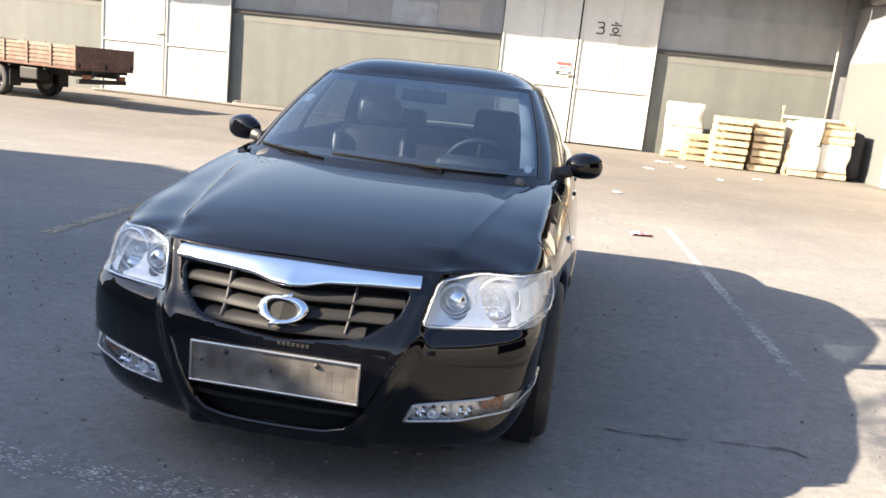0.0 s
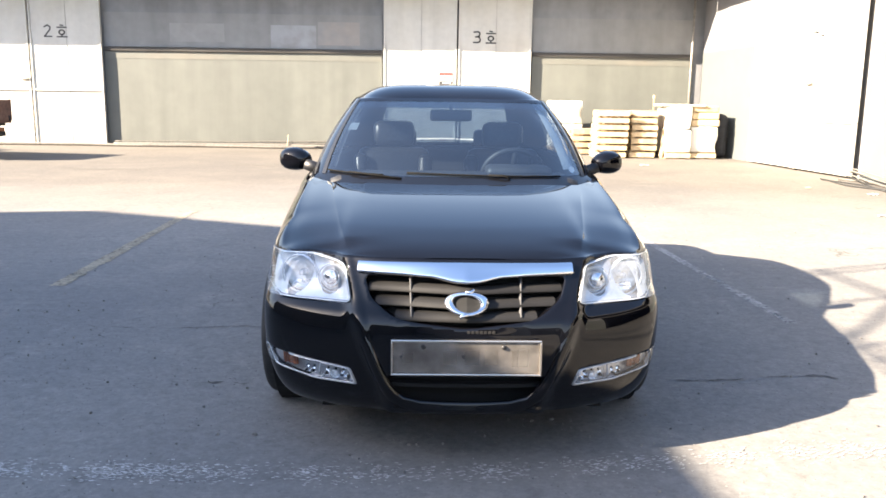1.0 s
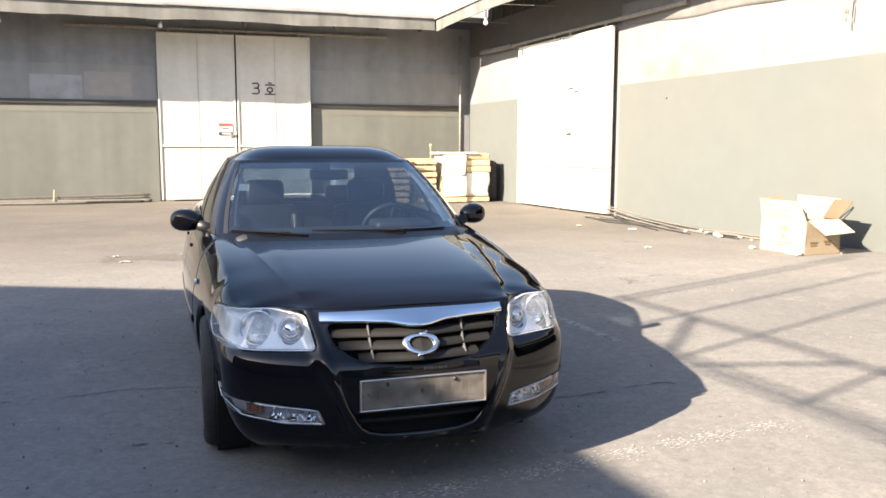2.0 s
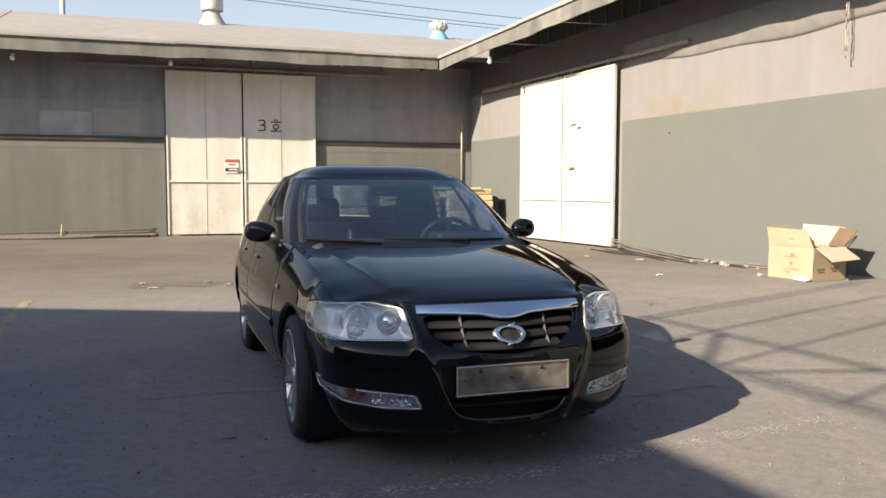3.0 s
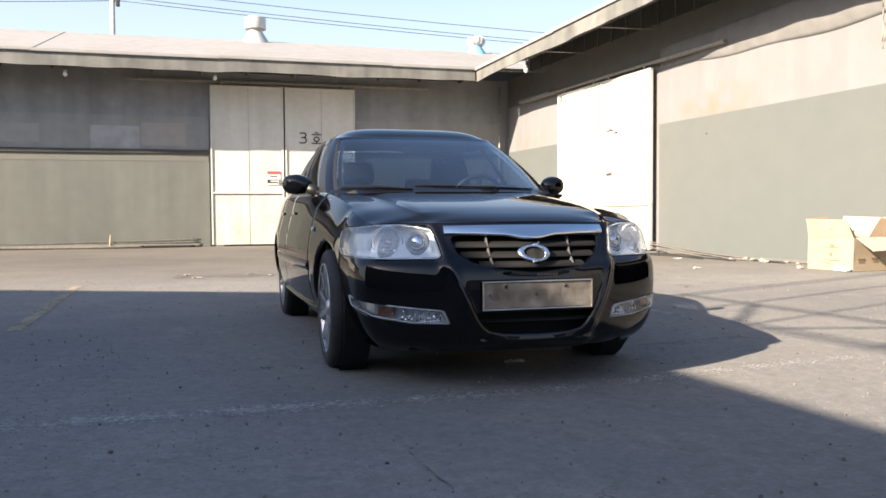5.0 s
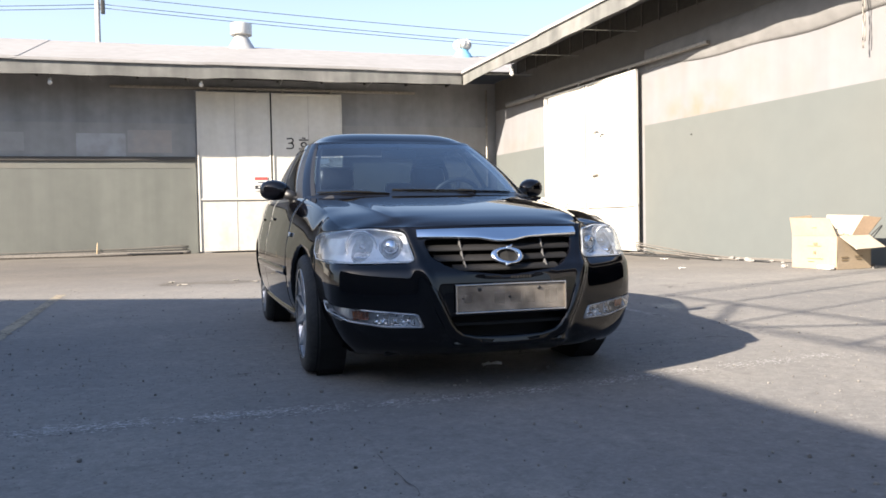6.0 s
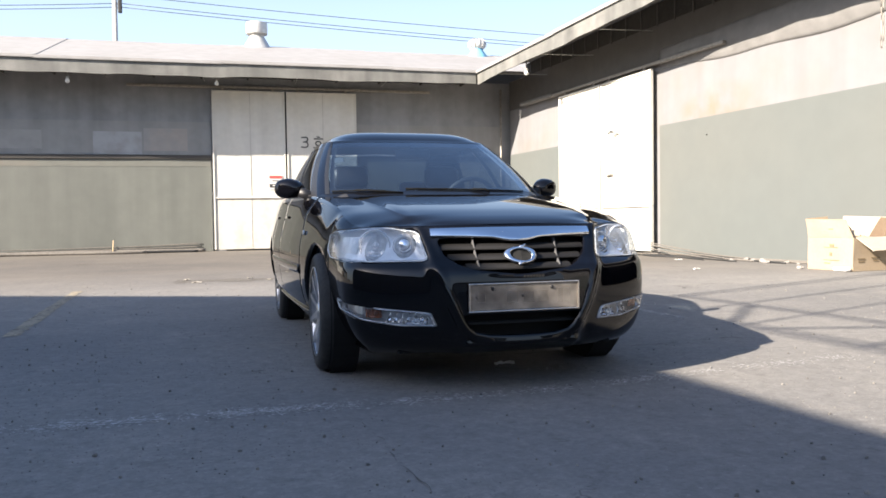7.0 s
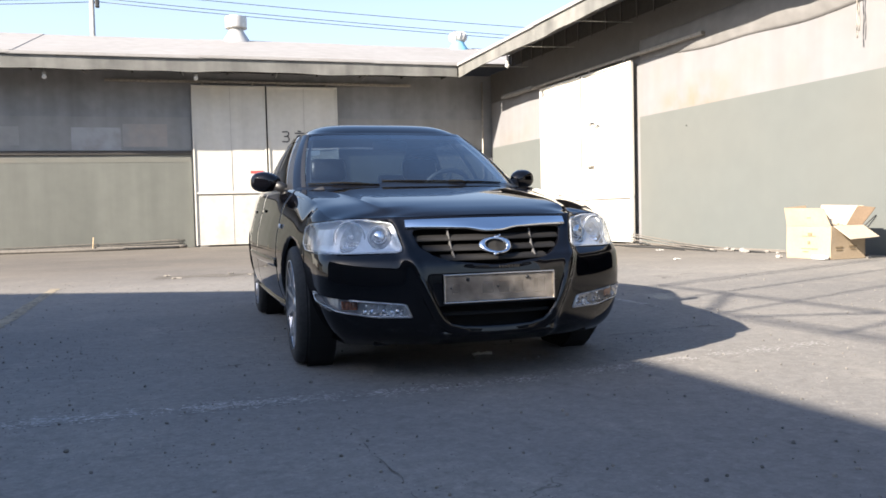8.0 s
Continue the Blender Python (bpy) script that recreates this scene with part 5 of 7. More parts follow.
def lamp_unit(name, poly, k, depth, label, wells=(), mat=M_HOUSING):
    """A lens over a silver housing; the housing's rim follows the lens."""
    lo, hi = min(p[0] for p in poly), max(p[0] for p in poly)
    za, zb = min(p[1] for p in poly), max(p[1] for p in poly)
    ss, zz = spaced(lo, hi, 0.0065), spaced(za, zb, 0.0115)
    unit = part(name, panel(ss, lambda s: zz, lambda s, z: skin(k * s, z, -0.024 - 0.55 * depth * (z - za) / (zb - za) + 0.0007 * math.sin(s * 170)), wells, keep=poly), mat, car, label, True)
    bm = bmesh.new()
    rows = [[bm.verts.new(skin(k * s, z, o)) for s, z in poly] for o in (0.003, -0.022 - 0.75 * depth)]
    grid_faces(bm, rows, True)
    bmesh.ops.recalc_face_normals(bm, faces=bm.faces)
    part("rim", bm, M_LAMP_SILVER, unit, "", True)
    # bright edge of the lens and the dark gap round it
    for piece, ins, mat2 in (("lens_edge", ((0.0, 0.0035), (0.0010, 0.0060), (0.0032, 0.0060), (0.0042, 0.0040)), M_LAMP_SILVER), ("lens_gap", ((-0.006, 0.0025), (0.0005, 0.0025)), M_DARK)):
        bm = bmesh.new()
        grid_faces(bm, [[bm.verts.new(skin(k * s, z, o)) for s, z in inset(poly, d)] for d, o in ins], True)
        bmesh.ops.recalc_face_normals(bm, faces=bm.faces)
        part(piece, bm, mat2, unit, "", True)
    lens = part("lens", panel(ss, lambda s: zz, lambda s, z: skin(k * s, z, 0.004), keep=poly), G_FOG if name == "fog_lamp" else G_LENS, unit, "clear plastic lens", True)
    lens.visible_shadow = False
    return unit


def bowl(unit, at, r, depth, turn, ribs=0):
    """A round chrome reflector with a bulb, facing forward."""
    m = Matrix.Translation(at) @ Matrix.Rotation(turn, 4, "Z") @ Matrix.Rotation(radians(90), 4, "X")
    rows = []
    for f, h in ((1.08, -0.006), (1.07, 0.004), (1.01, 0.006), (0.97, 0.0), (0.97, -0.02), (0.9, -0.25), (0.8, -0.5), (0.65, -0.72), (0.5, -0.86), (0.35, -0.94), (0.2, -1.0), (0.01, -1.0)):
        row = []
        for q in range(56):
            a = q * math.tau / 56
            x, y = r * f * math.cos(a), r * f * math.sin(a)
            flute = 0.0045 * abs(math.sin(x / r * 5.2)) if f < 0.95 else 0.0
            row.append(m @ Vector((x, y, (h * depth if f < 0.95 else h) + flute)))
        rows.append(row)
    for piece, some, mat, label in (("bezel", rows[:4], M_LAMP_SILVER, ""), ("reflector", rows[4:], M_BOWL, "round chrome reflector")):
        bm = bmesh.new()
        grid_faces(bm, [[bm.verts.new(p) for p in row] for row in some], True)
        bmesh.ops.recalc_face_normals(bm, faces=bm.faces)
        part(piece, bm, mat, unit, label, True)
    part("bulb", lathe([(0.013, -depth), (0.013, -depth * 0.4), (0.009, -depth * 0.15), (0.0005, -depth * 0.1)], 12, m), M_LAMP_SILVER, unit, "", True)
    for i in range(ribs):
        x = -r * 0.7 + 1.4 * r * i / max(1, ribs - 1)
        h = math.sqrt(max(0.0, 1 - (x / r) ** 2)) * r * 0.85
        a, b = m @ Vector((x, -h, -depth * 0.35)), m @ Vector((x, h, -depth * 0.35))
        part("lens_rib", tube(a, b, 0.0035, seg=6), M_REFLECTOR, unit)


for k in (1, -1):
    wells = [[(s_for(x, z) + r * math.cos(q * math.tau / 24), z + r * math.sin(q * math.tau / 24)) for q in range(24)] for x, z, r in ((0.660, 0.652, 0.073), (0.518, 0.648, 0.056))]
    head = lamp_unit("headlamp", HEAD, k, 0.055, "large clear headlamp with two round chrome reflectors", wells)
    big, small = skin(k * s_for(0.660, 0.652), 0.652, -0.036), skin(k * s_for(0.518, 0.648), 0.648, -0.030)
    bowl(head, big, 0.071, 0.05, k * 0.35)
    bowl(head, small, 0.053, 0.035, k * 0.22)
    # bright facets pressed into the floor of the large reflector and the outer corner of the housing
    for piece, f0, f1, g0, g1, o in (("facets", 0.600, 0.700, 0.600, 0.628, -0.058), ("corner_facets", 0.735, 0.80, 0.615, 0.690, -0.030)):
        facets = panel(spaced(s_for(f0, 0.65), s_for(f1, 0.65), 0.006), lambda s, g0=g0, g1=g1: [g0 + (g1 - g0) * j / 5 for j in range(6)], lambda s, z, o=o: skin(k * s, z, o + 0.005 * math.sin(s * 330) + 0.004 * math.sin(z * 420)))
        part(piece, facets, M_CRYSTAL if piece == "facets" else M_HOUSING, head, "bright pressed facets")
    part("projector", lathe([(0.036, -0.01), (0.036, 0.012), (0.030, 0.022), (0.015, 0.03), (0.0005, 0.032)], 24, Matrix.Translation(small) @ Matrix.Rotation(k * 0.2, 4, "Z") @ Matrix.Rotation(radians(90), 4, "X")), M_REFLECTOR, head, "", True)
    fog = lamp_unit("fog_lamp", FOG, k, 0.035, "slim bumper lamp with an amber indicator", (), M_FOG_HOUSING)
    for piece, f0, f1, g0, g1 in (("fog_reflector", 0.440, 0.548, 0.292, 0.345), ("park_reflector", 0.564, 0.628, 0.300, 0.350)):
        facets = panel(spaced(s_for(f0, 0.32), s_for(f1, 0.32), 0.005), lambda s, g0=g0, g1=g1: [g0 + (g1 - g0) * j / 7 for j in range(8)], lambda s, z: skin(k * s, z, -0.016 - 0.5 * (z - 0.292) + 0.006 * math.sin(s * 200 + z * 60) + 0.004 * math.sin(z * 300)))
        part(piece, facets, M_CRYSTAL, fog, "bright faceted reflector")
    bowl(fog, skin(k * s_for(0.492, 0.306), 0.306, -0.014), 0.017, 0.012, k * 0.2)
    part("divider", tube(skin(k * s_for(0.556, 0.30), 0.298, -0.014), skin(k * s_for(0.550, 0.345), 0.343, -0.014), 0.004, seg=6), M_LAMP_SILVER, fog)
    amber = panel(spaced(s_for(0.640, 0.35), s_for(0.712, 0.35), 0.006), lambda s: [0.318 + 0.042 * j / 6 for j in range(7)], lambda s, z: skin(k * s, z, -0.018 + 0.004 * math.sin(s * 240)))
    part("indicator", amber, M_AMBER, fog, "amber indicator", True)
    # bright trim round the bumper lamp
    bm = bmesh.new()
    c = sum((Vector(p) for p in FOG), Vector((0, 0))) / len(FOG)
    rows = []
    for grow, o in ((1.0, 0.0), (1.0, 0.005), (1.03, 0.006), (1.055, 0.001)):
        rows.append([bm.verts.new(skin(k * (c.x + (s - c.x) * (1 + (grow - 1) * 0.6)), c.y + (z - c.y) * (1 + (grow - 1) * 2.0), o)) for s, z in FOG])
    grid_faces(bm, rows, True)
    bmesh.ops.recalc_face_normals(bm, faces=bm.faces)
    part("trim", bm, M_TRIM, fog, "satin grey trim", True)
    # side repeater
    p = skin(k * s_at_y(1.36), 0.705, 0.006)
    part("side_repeater", box(p, (0.014, 0.055, 0.026), 0.005), M_LAMP_SILVER, car, "", True)
    # door mirror
    mir = part("door_mirror", mirror_shell(Matrix.Translation((k * 0.898, 1.885, 0.985)) @ Matrix.Rotation(k * radians(26), 4, "Z"), k), M_PAINT, car, "rounded black mirror housing", True)
    part("mirror_arm", sweep([(k * 0.745, 1.86, 0.932), (k * 0.775, 1.85, 0.940), (k * 0.83, 1.85, 0.962)], 0.033, 10), M_BLACK_PLASTIC, mir, "", True)
    part("mirror_glass", box((0, 0, 0), (0.150, 0.004, 0.092), 0.0015, Matrix.Translation((k * 0.894, 1.916, 0.985)) @ Matrix.Rotation(k * radians(26), 4, "Z")), M_CHROME, mir)

# wheels
def wheel(x, y, k, steer=0.0):
    m = Matrix.Translation((x, y, 0.286)) @ Matrix.Rotation(steer, 4, "Z") @ Matrix.Rotation(radians(90) * k, 4, "Y") @ Matrix.Diagonal((1.045, 1.045, 0.80, 1))
    tyre = lathe([(0.222, -0.088), (0.238, -0.095), (0.262, -0.097), (0.282, -0.090), (0.294, -0.076), (0.300, -0.058), (0.302, -0.035), (0.302, 0.035), (0.300, 0.058), (0.294, 0.076), (0.282, 0.090), (0.262, 0.097), (0.238, 0.095), (0.222, 0.088)], 56, m)
    w = part("wheel", lathe([(0.222, 0.095), (0.229, 0.096), (0.228, 0.088), (0.212, 0.07), (0.208, -0.08), (0.222, -0.088)], 48, m), M_ALLOY, car, "alloy wheel with slim spokes", True)
    part("tyre", tyre, M_RUBBER, w, "black rubber tyre", True)
    for g in (-0.03, 0.0, 0.03):
        part("tread_groove", lathe([(0.3025, g - 0.003), (0.3032, g), (0.3025, g + 0.003)], 48, m), M_DARK, w)
    bm = bmesh.new()
    for i in range(10):
        a = m @ Matrix.Rotation(i * math.tau / 10, 4, "Z")
        add_prism(bm, [(0.045, 0.065), (0.12, 0.080), (0.212, 0.092), (0.212, 0.070), (0.12, 0.055), (0.045, 0.04)], -0.013, 0.013, a)
    part("spokes", bm, M_ALLOY, w, "slim alloy spokes")
    part("hub", lathe([(0.0005, 0.080), (0.03, 0.078), (0.045, 0.066), (0.052, 0.03), (0.052, -0.02)], 20, m), M_ALLOY, w, "", True)
    part("brake_disc", lathe([(0.05, 0.0), (0.13, 0.0), (0.13, -0.02), (0.05, -0.02)], 28, m), M_STEEL, w)
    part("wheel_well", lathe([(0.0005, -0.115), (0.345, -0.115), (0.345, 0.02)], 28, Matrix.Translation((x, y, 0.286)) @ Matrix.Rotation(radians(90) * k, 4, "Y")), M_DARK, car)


for k in (1, -1):
    wheel(k * 0.780, 0.935, k, radians(-0.8))
    wheel(k * 0.785, 3.42, k)

# floor pan, added shading tray below the engine bay, and interior
part("floor_pan", box((0, 2.5, 0.165), (1.40, 3.6, 0.05), 0.01), M_DARK, car)
# unseen tray added to shade the ground under the nose
part("undertray", box((0, 0.72, 0.150), (1.10, 0.92, 0.02), 0.006), M_DARK, car)
part("bulkhead", box((0, 1.15, 0.52), (1.38, 0.06, 0.62), 0.01), M_DARK, car)
part("dashboard", box((0, 1.62, 0.85), (1.32, 0.46, 0.17), 0.06), M_DASH, car, "dark dashboard", True)
part("instrument_hood", box((0.36, 1.72, 0.945), (0.36, 0.24, 0.06), 0.028), M_DASH, car, "", True)
part("rear_bulkhead", box((0, 3.86, 0.62), (1.34, 0.06, 0.62), 0.01), M_DASH, car)
part("parcel_shelf", box((0, 3.66, 0.915), (1.24, 0.42, 0.03), 0.01), M_DASH, car)


def add_ring(bm, m, R, r, seg=36, sub=8):
    rows = []
    for i in range(seg):
        a = i * math.tau / seg
        rows.append([bm.verts.new(m @ Vector(((R + r * math.cos(b)) * math.cos(a), (R + r * math.cos(b)) * math.sin(a), r * math.sin(b)))) for b in [j * math.tau / sub for j in range(sub)]])
    grid_faces(bm, rows + [rows[0]], True)
    return bm


sw = pose(0.36, 1.98, 0.892, -62)
steer_bm = add_ring(bmesh.new(), sw, 0.178, 0.016)
for a in (0.0, math.pi, -math.pi / 2):
    add_tube(steer_bm, sw @ Vector((0.05 * math.cos(a), 0.05 * math.sin(a), -0.01)), sw @ Vector((0.17 * math.cos(a), 0.17 * math.sin(a), 0)), 0.016)
add_box(steer_bm, (0, 0, -0.01), (0.15, 0.12, 0.05), 0.02, sw)
part("steering_wheel", steer_bm, M_DASH, car, "black steering wheel", True)


def cushion(c, s, lean=0.0):
    return box((0, 0, 0), s, min(s) * 0.38, Matrix.Translation(c) @ Matrix.Rotation(lean, 4, "X"))


for x in (-0.36, 0.36):
    seat = part("front_seat", cushion((x, 2.35, 0.48), (0.50, 0.50, 0.16)), M_SEAT, car, "black leather front seat", True)
    part("seat_back", cushion((x, 2.60, 0.73), (0.48, 0.15, 0.58), radians(-14)), M_SEAT, seat, "", True)
    part("side_bolster", cushion((x - 0.21, 2.56, 0.73), (0.09, 0.17, 0.48), radians(-14)), M_SEAT, seat, "", True)
    part("side_bolster", cushion((x + 0.21, 2.56, 0.73), (0.09, 0.17, 0.48), radians(-14)), M_SEAT, seat, "", True)
    part("headrest", cushion((x, 2.69, 1.10), (0.27, 0.11, 0.17), radians(-10)), M_SEAT, seat, "", True)
    for dx in (-0.06, 0.06):
        part("headrest_post", tube((x + dx, 2.67, 0.96), (x + dx, 2.69, 1.06), 0.007), M_CHROME, seat)
rear = part("rear_seat", cushion((0, 3.12, 0.50), (1.26, 0.48, 0.16)), M_SEAT, car, "black leather rear bench", True)
part("seat_back", cushion((0, 3.44, 0.74), (1.26, 0.14, 0.50), radians(-20)), M_SEAT, rear, "", True)
for x in (-0.35, 0.35):
    part("headrest", cushion((x, 3.56, 1.04), (0.26, 0.09, 0.13), radians(-12)), M_SEAT, rear, "", True)
part("interior_mirror", box((0, 2.15, 1.235), (0.25, 0.035, 0.068), 0.016), M_BLACK_PLASTIC, car, "dark interior mirror", True)
part("mirror_stem", tube((0, 2.18, 1.305), (0, 2.155, 1.25), 0.01), M_BLACK_PLASTIC, car)
part("centre_console", box((0, 2.2, 0.46), (0.22, 0.9, 0.34), 0.03), M_DASH, car, "", True)
# stickers inside the windscreen
bm = bmesh.new()
_pc, _pu, _pv = cabin(-2.45, 0.60, -0.006), cabin(-2.35, 0.60, -0.006), cabin(-2.45, 0.66, -0.006)
_u, _v = (_pu - _pc).normalized(), (_pv - _pc).normalized()
add_prism(bm, [(-0.032, -0.042), (0.032, -0.042), (0.032, 0.042), (-0.032, 0.042)], 0.0, 0.001, Matrix((( _u.x, 0, _v.x, _pc.x), (_u.y, 1, _v.y, _pc.y), (_u.z, 0, _v.z, _pc.z), (0, 0, 0, 1))))
part("permit_sticker", bm, M_PERMIT, car, "small pale permit sticker")
bm = bmesh.new()
_sc, _su, _sv = cabin(2.62, 0.085, -0.006), cabin(2.72, 0.085, -0.006), cabin(2.62, 0.135, -0.006)
_u, _v = (_su - _sc).normalized(), (_sv - _sc).normalized()
bm.faces.new([bm.verts.new(_sc + _u * 0.026 * math.cos(q * math.tau / 24) + _v * 0.030 * math.sin(q * math.tau / 24)) for q in range(24)])
part("inspection_sticker", bm, M_WHITE_STICKER, car, "small round white windscreen sticker")
# ---- the warehouse on the sun's side, outside the view, whose shadow lies over the bay ----
SHADE = pose(-8.45, 3.92, 0, 0, 0, 5.1)      # its gable corner; the long side runs away along local -y
left = placed(empty("shade_warehouse"), SHADE)
tagged(left, "pale warehouse across the yard with a low-pitched roof", "building")
bm = bmesh.new()
add_prism(bm, [(-23.8, 0.0), (-0.6, 0.0), (-0.6, 4.5), (-12.24, 8.7), (-23.8, 4.5)], -50, -0.1)
part("wall", bm, M_CREAM, left)
bm = bmesh.new()
add_prism(bm, [(0.0, 4.6), (-12.24, 8.94), (-24.4, 4.6), (-24.4, 4.45), (-12.24, 8.79), (0.0, 4.45)], -50.5, 0.0)
part("roof", bm, M_ROOF, left)
rail = placed(empty("roof_rail"), SHADE)
tagged(rail, "steel lattice rail with tall posts along the roof edge", "railing")
for z, r in ((5.42, 0.016), (5.50, 0.016), (6.01, 0.022)):
    part("bar", tube((0, -2.0, z), (0, -18, z), r, seg=8), M_STEEL, rail)
for y, low, h in ((-2.04, 4.5, 4.2), (-2.18, 4.5, 4.2), (-2.98, 5.4, 2.7), (-3.85, 5.4, 2.1), (-4.96, 5.4, 2.1), (-6.3, 5.4, 2.1), (-9.0, 4.5, 3.0), (-12.0, 4.5, 3.0), (-17.9, 4.5, 3.0)):
    part("post", tube((0, y, low), (0, y, low + h), 0.020, seg=8), M_STEEL, rail)
for y0, y1, r in ((-4.07, -4.74, 0.022), (-3.75, -3.09, 0.028)):
    part("brace", tube((0, y0, 5.46), (0, y1, 6.01), r, seg=8), M_STEEL, rail)

# unseen warehouse added behind the walk, in its own shade, for dark reflections
behind = empty("unseen_rear_warehouse", Matrix())
tagged(behind, "unseen dark warehouse added to close the yard and darken reflections", "building")
bm = bmesh.new()
add_prism(bm, [(-6.5, 0.0), (30.0, 0.0), (30.0, 4.9), (-6.5, 4.9)], -40, -27.5)
part("wall", bm, M_GREY_WALL, behind)
bm = bmesh.new()
add_prism(bm, [(-7.0, 4.9), (31.0, 4.9), (31.0, 5.2), (-7.0, 5.2)], -40.5, -26.8)
part("roof", bm, M_ROOF, behind)
for x in (0.0, 9.0, 18.0):
    part("door", box((x, -27.45, 2.1), (4.0, 0.12, 4.2), 0.02), M_DOOR, behind)
# ---- roof furniture, pole and wires behind the back warehouse ----
M_VENT = material("vent_sheet", (0.490, 0.482, 0.458), rough=0.5, metal=0.3, grain=0.1, scale=10)
M_BLUE = material("faded_blue_paint", (0.174, 0.395, 0.537), rough=0.6, grain=0.1, scale=12)
M_CONCRETE = material("pole_concrete", (0.356, 0.348, 0.332), rough=0.9, grain=0.15, scale=20)
M_CABLE = material("cable_black", (0.024, 0.024, 0.024), rough=0.6)
M_CORD = material("dusty_hose", (0.134, 0.122, 0.107), rough=0.8, grain=0.2, scale=20)
# darker brown copy of the card, tone lowered for one flap
M_DARK_CARD = material("dark_brown_cardboard", (0.120, 0.083, 0.052), rough=0.85, grain=0.08, scale=25)
M_WOOD = material("pale_pallet_wood", (0.474, 0.363, 0.225), rough=0.8, grain=0.15, scale=18, stain=(0.332, 0.237, 0.134), stain_scale=3, stain_amount=0.5, spread=0.14)
M_WRAP = material("white_stretch_film", (0.632, 0.608, 0.553), rough=0.35, grain=0.05, scale=6, stain=(0.474, 0.379, 0.221), stain_scale=1.8, stain_amount=0.45)
M_NET = material("black_bale_cover", (0.024, 0.024, 0.028), rough=0.7, grain=0.3, scale=14, bump=0.6, bump_scale=12)
M_CARD = material("brown_cardboard", (0.318, 0.252, 0.176), rough=0.8, grain=0.06, scale=30, stain=(0.275, 0.208, 0.138), stain_scale=2.5, stain_amount=0.4)
M_CARD_IN = material("cardboard_inside", (0.395, 0.340, 0.269), rough=0.8, grain=0.06, scale=30)
M_CARD_INK = material("faded_carton_print", (0.205, 0.150, 0.085), rough=0.8)
M_PAPER = material("white_scrap", (0.593, 0.585, 0.561), rough=0.8, grain=0.08, scale=20)
M_PINK = material("pink_scrap", (0.474, 0.237, 0.284), rough=0.7)
M_STONE = material("broken_concrete", (0.235, 0.222, 0.205), rough=0.9, grain=0.2, scale=25, bump=0.5, bump_scale=30, spread=0.15)
M_RUST = material("rusty_truck_boards", (0.118, 0.059, 0.040), rough=0.8, grain=0.25, scale=14, stain=(0.190, 0.111, 0.075), stain_scale=2.5, stain_amount=0.7, spread=0.1)
M_BOARD = material("weathered_truck_boards", (0.177, 0.110, 0.078), rough=0.85, grain=0.2, scale=14, stain=(0.237, 0.193, 0.156), stain_scale=2.2, stain_amount=0.75, spread=0.12)
M_FRAME = material("truck_frame_black", (0.013, 0.012, 0.011), rough=0.7, grain=0.3, scale=20)
M_CAB = material("truck_cab_blue", (0.063, 0.111, 0.190), rough=0.35, coat=0.5, grain=0.1, scale=30)
M_DUSTY_RIM = material("dusty_steel_rim", (0.332, 0.300, 0.253), rough=0.7, grain=0.15, scale=20)
M_RED = material("sign_red", (0.42, 0.085, 0.075), rough=0.5)
M_SIGN = material("sign_white", (0.616, 0.608, 0.585), rough=0.5, grain=0.04, scale=30)
M_FLAKE = material("asphalt_flake", (0.284, 0.261, 0.225), rough=0.9, grain=0.2, scale=30)
M_DIRT = material("gravelly_dirt", (0.107, 0.096, 0.082), rough=0.95, grain=0.35, scale=30, bump=0.8, bump_scale=40)

vent = placed(empty("roof_ventilator"), pose(-1.04, 25.9, 6.42))
tagged(vent, "white sheet-metal drum ventilator on the roof ridge", "ventilator")
part("base", lathe([(0.50, -0.12), (0.42, 0.0), (0.24, 0.30), (0.20, 0.40), (0.20, 0.46)], 28), M_VENT, vent, "", True)
part("drum", lathe([(0.20, 0.40), (0.33, 0.40), (0.335, 0.42), (0.335, 0.74), (0.33, 0.76), (0.02, 0.84), (0.0005, 0.84)], 32), M_VENT, vent, "", True)
turbine = placed(empty("turbine_ventilator"), pose(6.36, 25.9, 6.36))
tagged(turbine, "round metal turbine ventilator on a faded blue base", "ventilator")
part("base", lathe([(0.40, -0.1), (0.34, 0.05), (0.22, 0.22), (0.20, 0.32)], 28), M_BLUE, turbine, "faded blue cone", True)
part("ball", lathe([(0.20, 0.28), (0.29, 0.36), (0.31, 0.45), (0.27, 0.55), (0.16, 0.62), (0.03, 0.65), (0.0005, 0.65)], 28), M_VENT, turbine, "", True)
for k in range(14):
    a = k * math.tau / 14
    part("blade", sweep([(r * math.cos(a + t), r * math.sin(a + t), z) for r, z, t in ((0.215, 0.29, 0), (0.305, 0.37, 0.1), (0.322, 0.45, 0.2), (0.28, 0.555, 0.3), (0.165, 0.628, 0.4))], 0.012, 5), M_VENT, turbine)

pole = placed(empty("utility_pole"), pose(-5.78, 30, 0))
tagged(pole, "slim concrete utility pole behind the warehouse roof", "utility pole")
part("shaft", tube((0, 0, 0), (0.02, 0, 9.55), 0.12, 0.075, 16), M_CONCRETE, pole, "", True)
part("cap_bar", box((0, 0, 9.56), (0.36, 0.08, 0.05), 0.01), M_STEEL, pole)
for z in (8.92, 8.62, 8.49):
    ins = part("insulator", lathe([(0.03, -0.08), (0.06, -0.05), (0.04, -0.02), (0.06, 0.02), (0.04, 0.06), (0.0005, 0.08)], 12, pose(0.2, -0.02, z)), M_CABLE, pole, "", True)
    part("bracket", tube((0.05, 0, z - 0.04), (0.2, 0, z - 0.05), 0.02, seg=6), M_STEEL, ins)
